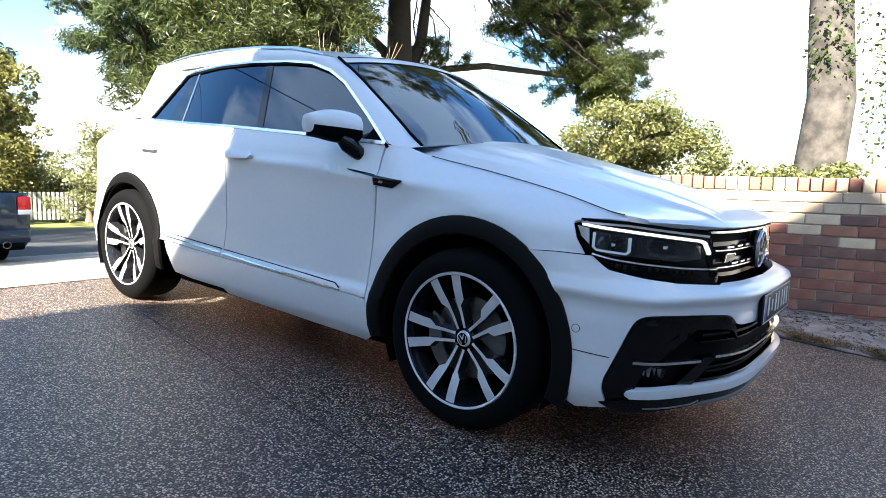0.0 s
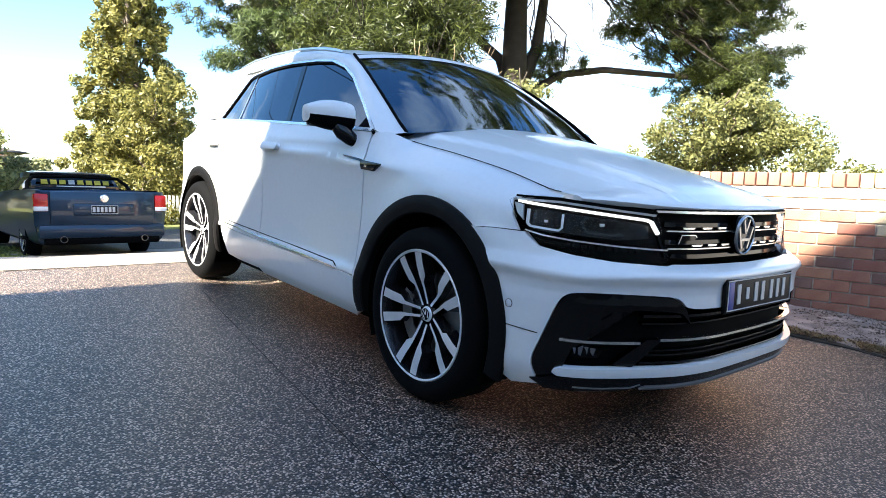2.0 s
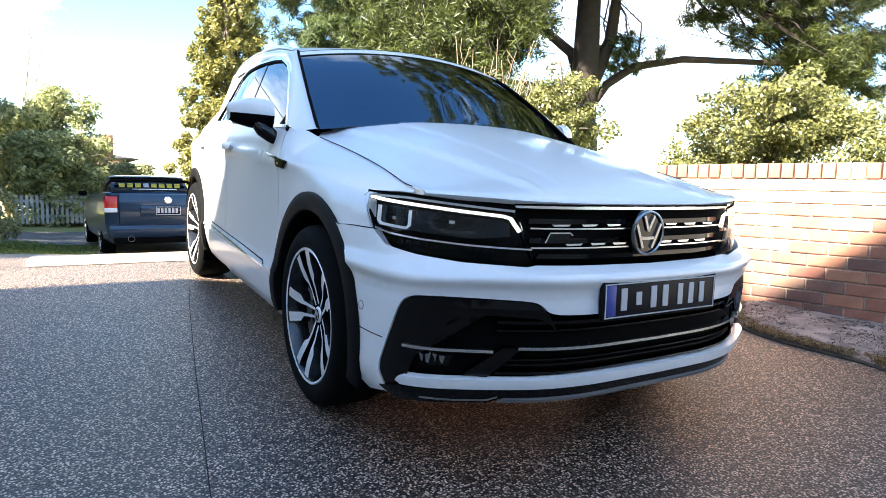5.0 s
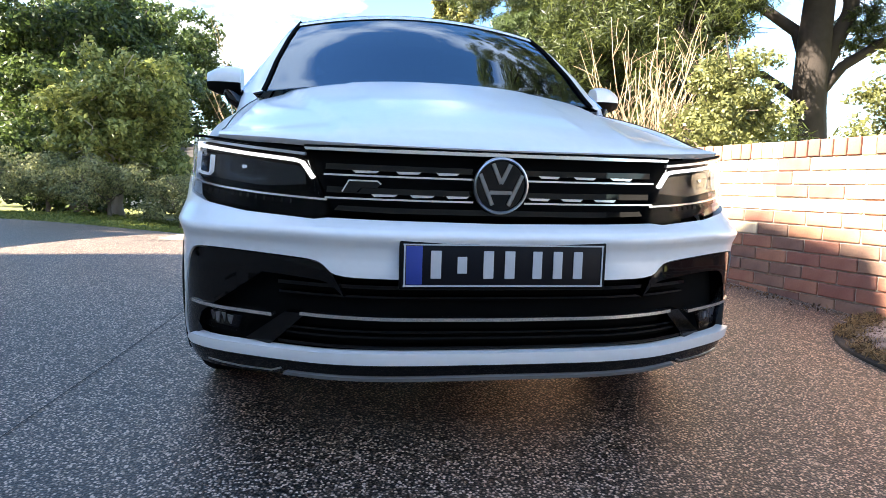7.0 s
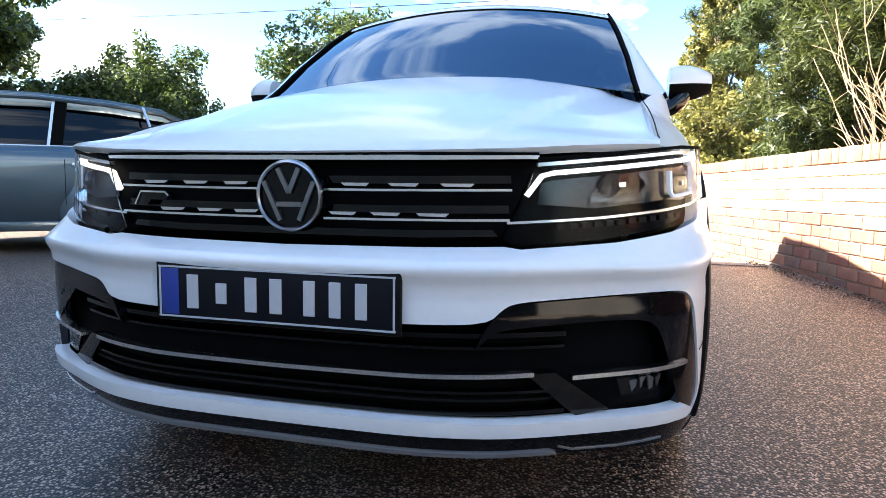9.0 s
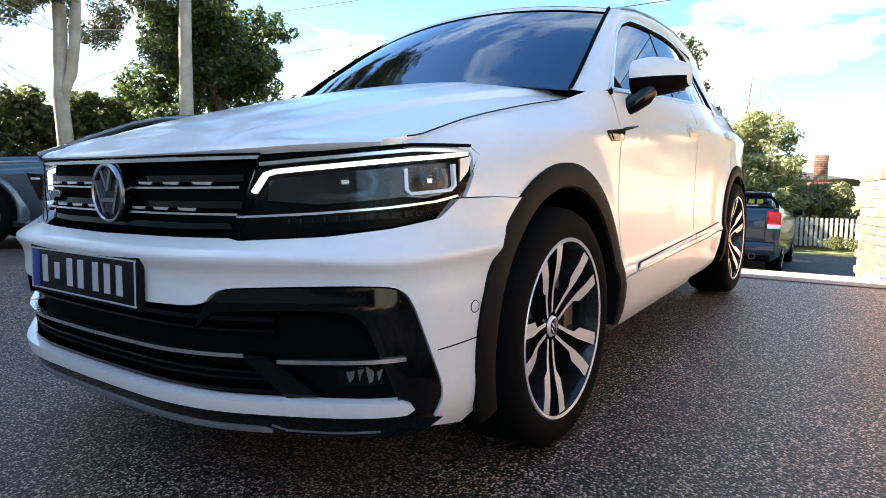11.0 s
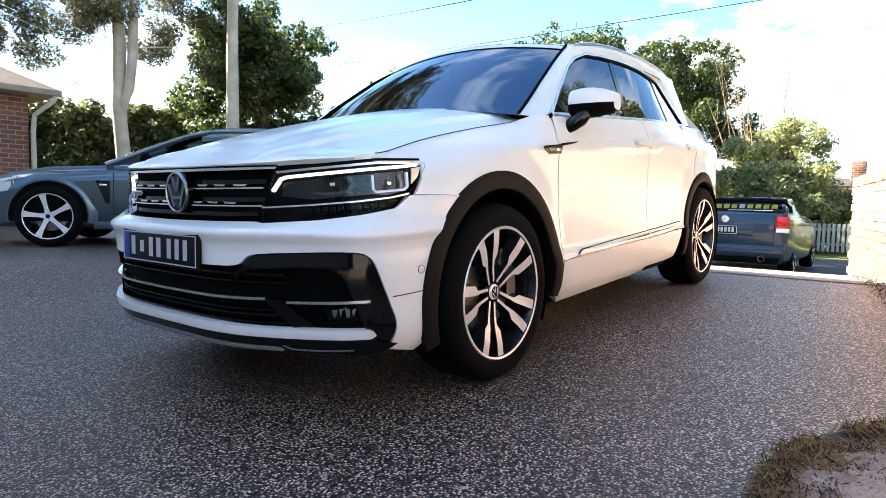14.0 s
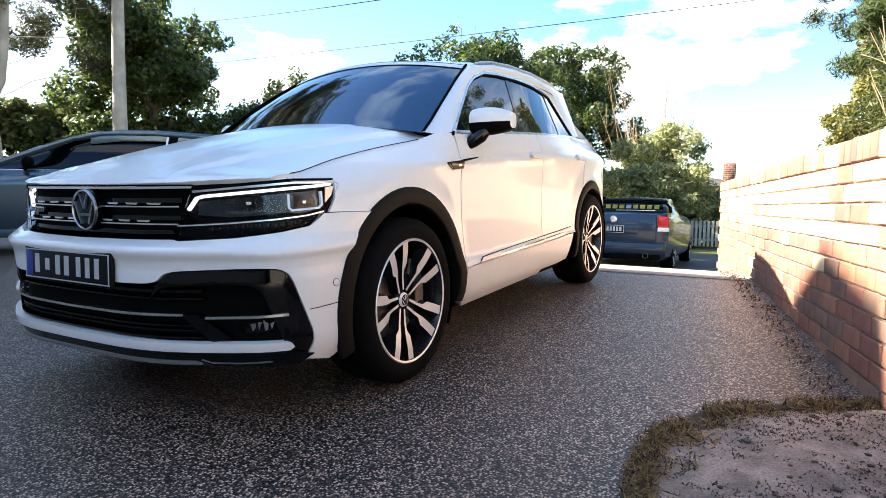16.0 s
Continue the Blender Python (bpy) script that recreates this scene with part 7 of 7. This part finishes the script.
for s in (1, -1):
    part("screen_pillar", tube_bm([(1.22, s * 0.645, 1.405), (1.5, s * 0.685, 1.33), (1.8, s * 0.735, 1.20), (2.1, s * 0.785, 1.06), (2.36, s * 0.82, 0.945)], [0.03, 0.032, 0.034, 0.036, 0.04], 8), M_WAGON, wagon)
    part("roof_edge", tube_bm([(-0.74, s * 0.60, 1.28), (-0.5, s * 0.645, 1.375), (0.0, s * 0.672, 1.42), (0.6, s * 0.68, 1.435), (1.0, s * 0.672, 1.42), (1.24, s * 0.648, 1.398)], 0.022, 8), M_WAGON, wagon)
    for x0, x1, m, w in ((0.50, 0.42, M_BLACK, 0.05), (0.565, 0.485, M_SATIN, 0.012), (-0.40, -0.30, M_SATIN, 0.012)):
        strip(wagon, "window_pillar", [(x0 - w, s * 0.842, 0.985), (x0 + w, s * 0.842, 0.985), (x1 + w, s * 0.668, 1.43), (x1 - w, s * 0.668, 1.43)], 0.010 * s, m)
    part("belt_trim", tube_bm([(x, s * y, z) for x, y, z in ((-0.70, 0.842, 1.005), (0.0, 0.858, 0.995), (1.2, 0.858, 0.965), (2.2, 0.83, 0.945))], 0.007, 6), M_SATIN, wagon)
    part("tail_lamp", hull([(-0.83, 0.78, 0.855, 0.78, 0.74, 0.90, 0.985), (-0.78, 0.84, 0.893, 0.80, 0.74, 0.92, 0.995), (-0.56, 0.885, 0.940, 0.88, 0.84, 0.93, 0.985)]) if s > 0 else box_bm(-0.84, -0.76, -0.86, -0.70, 0.80, 0.97, 0.02), M_REDLAMP, wagon, "red tail lamp")
    part("head_lamp", hull([(3.28, 0.82, 0.895, 0.82, 0.66, 0.74, 0.79), (3.5, 0.76, 0.835, 0.70, 0.62, 0.70, 0.76), (3.64, 0.66, 0.745, 0.60, 0.58, 0.64, 0.70)]) if s > 0 else box_bm(3.42, 3.66, -0.80, -0.6, 0.62, 0.72, 0.04), M_CLEARLAMP, wagon, "clear head lamp")
    part("fender_vent", strip(wagon, "vent_frame", [(2.30, s * 0.918, 0.76), (2.45, s * 0.918, 0.77), (2.34, s * 0.918, 0.50), (2.30, s * 0.918, 0.50)], 0.012 * s, M_GLOSSBLACK).data and box_bm(2.33, 2.41, s * 0.928, s * 0.936, 0.705, 0.728, 0.003), M_SATIN, wagon, "slanted dark vent behind the front wheel")
    mirror = part("door_mirror", lathe_bm([(0.0001, 0.09), (0.05, 0.08), (0.075, 0.04), (0.082, 0.0), (0.07, -0.05), (0.03, -0.075), (0.0001, -0.08)], 18, "Y"), M_BLACK, wagon, "black door mirror")
    mirror.location, mirror.scale = (1.90, s * 0.985, 1.03), (0.75, 1.25, 0.85)
    part("mirror_arm", tube_bm([(1.95, s * 0.84, 0.965), (1.93, s * 0.92, 0.99)], 0.025, 8), M_BLACK, mirror).matrix_parent_inverse = (Matrix.Translation((1.90, s * 0.985, 1.03)) @ Matrix.Diagonal((0.75, 1.25, 0.85, 1))).inverted()
    part("sill_strip", box_bm(0.46, 2.48, s * 0.885, s * 0.918, 0.20, 0.29, 0.012), M_WAGON, wagon)
    for x in (0.22, 1.22):
        part("door_handle", box_bm(x, x + 0.18, s * 0.915, s * 0.945, 0.80, 0.83, 0.010), M_SATIN, wagon, "bright door handle")
    for x in (0.45, 1.42, 2.26):
        strip(wagon, "door_seam", [(x - 0.003, s * 0.918, 0.86), (x + 0.003, s * 0.918, 0.86), (x + 0.003, s * 0.918, 0.34), (x - 0.003, s * 0.918, 0.34)], 0.003 * s, M_BLACK)
vehicle_wheels(wagon, (0.0, 2.93), 0.966, 0.345, 0.258, 0.026)
for x in (0.0, 2.93):
    for s in (1, -1):
        rows = []
        for k in range(25):
            a = radians(-10 + 200 * k / 24)
            rows.append([(x + r * math.cos(a), s * y, 0.345 + r * math.sin(a)) for r, y in ((0.392, 0.90), (0.390, 0.934), (0.396, 0.940), (0.43, 0.934), (0.50, 0.905))])
        bm = loft_bm(rows)
        bmesh.ops.recalc_face_normals(bm, faces=bm.faces[:])
        part("arch_flare", bm, M_WAGON, wagon, sharp=60)

# ---- soil bed, litter, grass ----
from mathutils.bvhtree import BVHTree

BED_KEYS = [(3.4, 2.2), (2.2, 2.0), (1.2, 1.90), (0.70, 1.94), (0.40, 1.90), (0.18, 1.90), (0.0, 1.945), (-0.13, 2.01), (-0.25, 2.10), (-0.34, 2.21), (-0.42, 2.33), (-0.50, 2.47), (-0.56, 2.60)]
BED = []
for k in range(len(BED_KEYS) - 1):
    q = [Vector(BED_KEYS[min(max(k + j, 0), len(BED_KEYS) - 1)]) for j in (-1, 0, 1, 2)]
    m = max(2, int((q[2] - q[1]).length / 0.03))
    for j in range(m):
        s = j / m
        p = 0.5 * (2 * q[1] + (q[2] - q[0]) * s + (2 * q[0] - 5 * q[1] + 4 * q[2] - q[3]) * s * s + (3 * q[1] - q[0] - 3 * q[2] + q[3]) * s ** 3)
        BED.append((p.x, p.y))
BED.append(BED_KEYS[-1])


def bed_point(k, inward, lift):
    x, y = BED[k]
    a, b = BED[max(k - 2, 0)], BED[min(k + 2, len(BED) - 1)]
    d = Vector((b[0] - a[0], b[1] - a[1])).normalized()
    n = Vector((-d.y, d.x))
    x, y = x + n.x * -inward, y + n.y * -inward
    return Vector((x, y, ground_z(x, y) + lift))


rows = []
for k in range(len(BED)):
    edge_in = bed_point(k, 0.02 + 0.05 * ease(1.0, 0.4, BED[k][0]), 0.012 * (0.3 + 0.7 * ease(1.0, 0.4, BED[k][0])))
    far = Vector((edge_in.x + 0.25, wall_y(edge_in.x + 0.25) + 0.02, ground_z(edge_in.x, 2) + 0.05))
    line = [edge_in.lerp(far, t) + Vector((0, 0, 0.02 * math.sin(math.pi * t))) for t in steps(0, 1, 40)]
    rows.append([p + Vector((0, 0, 0.007 * noise.noise(p * 7) + 0.005 * noise.noise(p * 23) + 0.003 * noise.noise(p * 61))) for p in line])
soil = part("soil_bed", loft_bm(rows), M_SOIL, sharp=80)
tagged(soil, "bare dry soil bed between the drive and the brick wall", "garden bed")
soil_tree = BVHTree.FromPolygons([v.co[:] for v in soil.data.vertices], [p.vertices[:] for p in soil.data.polygons])


def soil_z(x, y):
    hit = soil_tree.ray_cast(Vector((x, y, 3)), Vector((0, 0, -1)))[0]
    return hit.z if hit else None


clod_rng = random.Random(31)
for kind_k in range(3):
    bm = bmesh.new()
    bmesh.ops.create_icosphere(bm, subdivisions=1, radius=1)
    for v in bm.verts:
        v.co *= clod_rng.uniform(0.7, 1.15)
    clod = part("clod", bm, M_CLOD, soil)
    for k in range(60):
        ob = clod if k == 0 else clod.copy()
        if k:
            scene.collection.objects.link(ob)
        x = clod_rng.uniform(-0.3, 2.6)
        y = clod_rng.uniform(2.12 + max(0, -x) * 0.9, wall_y(x) - 0.06)
        r = 0.005 + 0.012 * clod_rng.random() ** 3
        ob.location = (x, y, (soil_z(x, y) or ground_z(x, y) + 0.04) + r * 0.2)
        ob.scale = (r * clod_rng.uniform(0.8, 1.3), r, r * 0.7)
        ob.rotation_euler = (0, 0, clod_rng.uniform(0, 6))
prof = [(0.0, -0.03), (0.0, 0.022), (0.012, 0.032), (0.06, 0.034), (0.075, 0.02), (0.075, -0.03)]
tagged(part("bed_edging", loft_bm([[bed_point(k, i * (0.3 + 0.7 * ease(1.0, 0.4, BED[k][0])), h * (0.15 + 0.40 * ease(1.0, 0.4, BED[k][0])) if h > 0 else h) for i, h in prof] for k in range(len(BED))]), M_CONCRETE, sharp=40), "worn concrete edging round the soil bed", "kerb")
litter_c = [tuple(bed_point(k, 0.05 + 0.07 * j, 0.035 - 0.008 * j)) for k in range(len(BED)) if BED[k][0] < 1.4 for j in (0, 0, 0, 1, 2) if noise.noise((BED[k][0] * 6, BED[k][1] * 6, j * 3.0)) > -0.25]
litter = leaves_object("leaf_litter", litter_c, [(0.06, 0.06, 0.014)] * len(litter_c), 6500, 0.042, L_STRAW, 90, 10, None, 0.1, "stuff")
rng_b = np.random.default_rng(17)
debris_c = []
for x, y in zip(rng_b.uniform(-0.55, 2.4, 9000), rng_b.uniform(1.9, 2.9, 9000)):
    z = soil_z(x, y)
    if z is not None and noise.noise((x * 5, y * 5, 2.0)) + 0.6 * noise.noise((x * 17, y * 17, 5.0)) > (-0.6 if x < 0.05 else -0.1):
        debris_c.append((x, y, z + 0.003))
debris = leaves_object("soil_debris", debris_c, [(0.02, 0.02, 0.004)] * len(debris_c), 15000, 0.0085, L_DEBRIS, 94, 2.2, None, 0.1, "stuff")
tagged(debris, "dark twigs and crumbs of bark on the soil", "debris")
tagged(litter, "dry grass and fallen leaves along the bed's edge", "leaf litter")
drift_c = [(x, wall_y(x) - 0.12, ground_z(x, 2.5) + 0.012) for x in steps(-4.2, 2.6, 24)]
drift = leaves_object("fallen_leaves", drift_c, [(0.2, 0.10, 0.012)] * len(drift_c), 1300, 0.024, L_LITTER, 91, 3, None, 0.1, "stuff")
tagged(drift, "scattered dead leaves at the wall's foot", "leaf litter")
rng_g = np.random.default_rng(7)
grass_c = [(x, y, ground_z(x, y) + 0.0) for x, y in zip(rng_g.uniform(-11.1, -6.4, 420), rng_g.uniform(-9, -1.4, 420)) if y < -2.3 - 0.02 * (x + 3.8) ** 2 or x < -7.6 and y < -1.4]
grass = leaves_object("lawn_grass", grass_c, [(0.35, 0.35, 0.05)] * len(grass_c), 42000, 0.07, M_BLADE, 92, 5, None, 0.1, "stuff")
tagged(grass, "short sunlit lawn grass beside the drive", "grass")
# joint in the drive
joint = [Vector((x, y, ground_z(x, y) + 0.004)) for x, y in ((-3.0, -0.86), (-1.7, -1.07), (-0.6, -1.22), (0.5, -1.36), (2.2, -1.56), (4.2, -1.8))]
tagged(part("drive_joint", loft_bm([[p + Vector((0, -0.002, 0)), p + Vector((0, 0.002, 0))] for p in joint]), M_MORTAR_DARK, smooth=False), "dark straight joint line in the driveway", "joint", kind="structure")

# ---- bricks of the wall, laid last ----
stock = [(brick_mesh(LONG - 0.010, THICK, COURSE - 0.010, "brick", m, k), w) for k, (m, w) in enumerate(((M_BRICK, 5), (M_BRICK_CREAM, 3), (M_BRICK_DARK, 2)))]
cope = [(brick_mesh(COURSE - 0.010, THICK * 2 - 0.01, 0.105, "coping_brick", m, 10 + k), w) for k, (m, w) in enumerate(((M_BRICK, 6), (M_BRICK_CREAM, 2), (M_BRICK_DARK, 1)))]
brick_rng = random.Random(21)
n_long = int(WALL_LEN / LONG) + 1
rest = []
count = 0
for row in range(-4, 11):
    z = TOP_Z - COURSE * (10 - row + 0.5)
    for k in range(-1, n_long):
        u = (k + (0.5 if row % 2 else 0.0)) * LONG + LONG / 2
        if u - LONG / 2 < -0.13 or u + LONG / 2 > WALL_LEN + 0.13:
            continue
        # buff high, red low: partly the courses, partly sun and shade put in
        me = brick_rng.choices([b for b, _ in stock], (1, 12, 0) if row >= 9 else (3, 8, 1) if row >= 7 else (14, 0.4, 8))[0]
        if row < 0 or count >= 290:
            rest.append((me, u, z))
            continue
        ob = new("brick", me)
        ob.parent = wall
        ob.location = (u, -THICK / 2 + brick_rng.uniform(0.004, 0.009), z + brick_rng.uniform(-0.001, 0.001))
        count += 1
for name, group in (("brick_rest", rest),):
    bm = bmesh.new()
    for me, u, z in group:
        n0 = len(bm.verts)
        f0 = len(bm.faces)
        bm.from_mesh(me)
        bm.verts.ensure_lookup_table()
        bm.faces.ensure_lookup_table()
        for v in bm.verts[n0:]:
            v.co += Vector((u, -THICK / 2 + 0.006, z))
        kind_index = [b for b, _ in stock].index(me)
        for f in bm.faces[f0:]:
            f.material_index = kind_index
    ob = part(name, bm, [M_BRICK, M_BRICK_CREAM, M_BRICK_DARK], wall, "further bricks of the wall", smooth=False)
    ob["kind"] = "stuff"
for k in range(int(WALL_LEN / COURSE)):
    ob = new("coping_brick", brick_rng.choices([b for b, _ in cope], [w for _, w in cope])[0])
    ob.parent = wall
    ob.location = ((k + 0.5) * COURSE, -0.095 + brick_rng.uniform(0, 0.004), TOP_Z + 0.0545 + brick_rng.uniform(-0.002, 0.002))
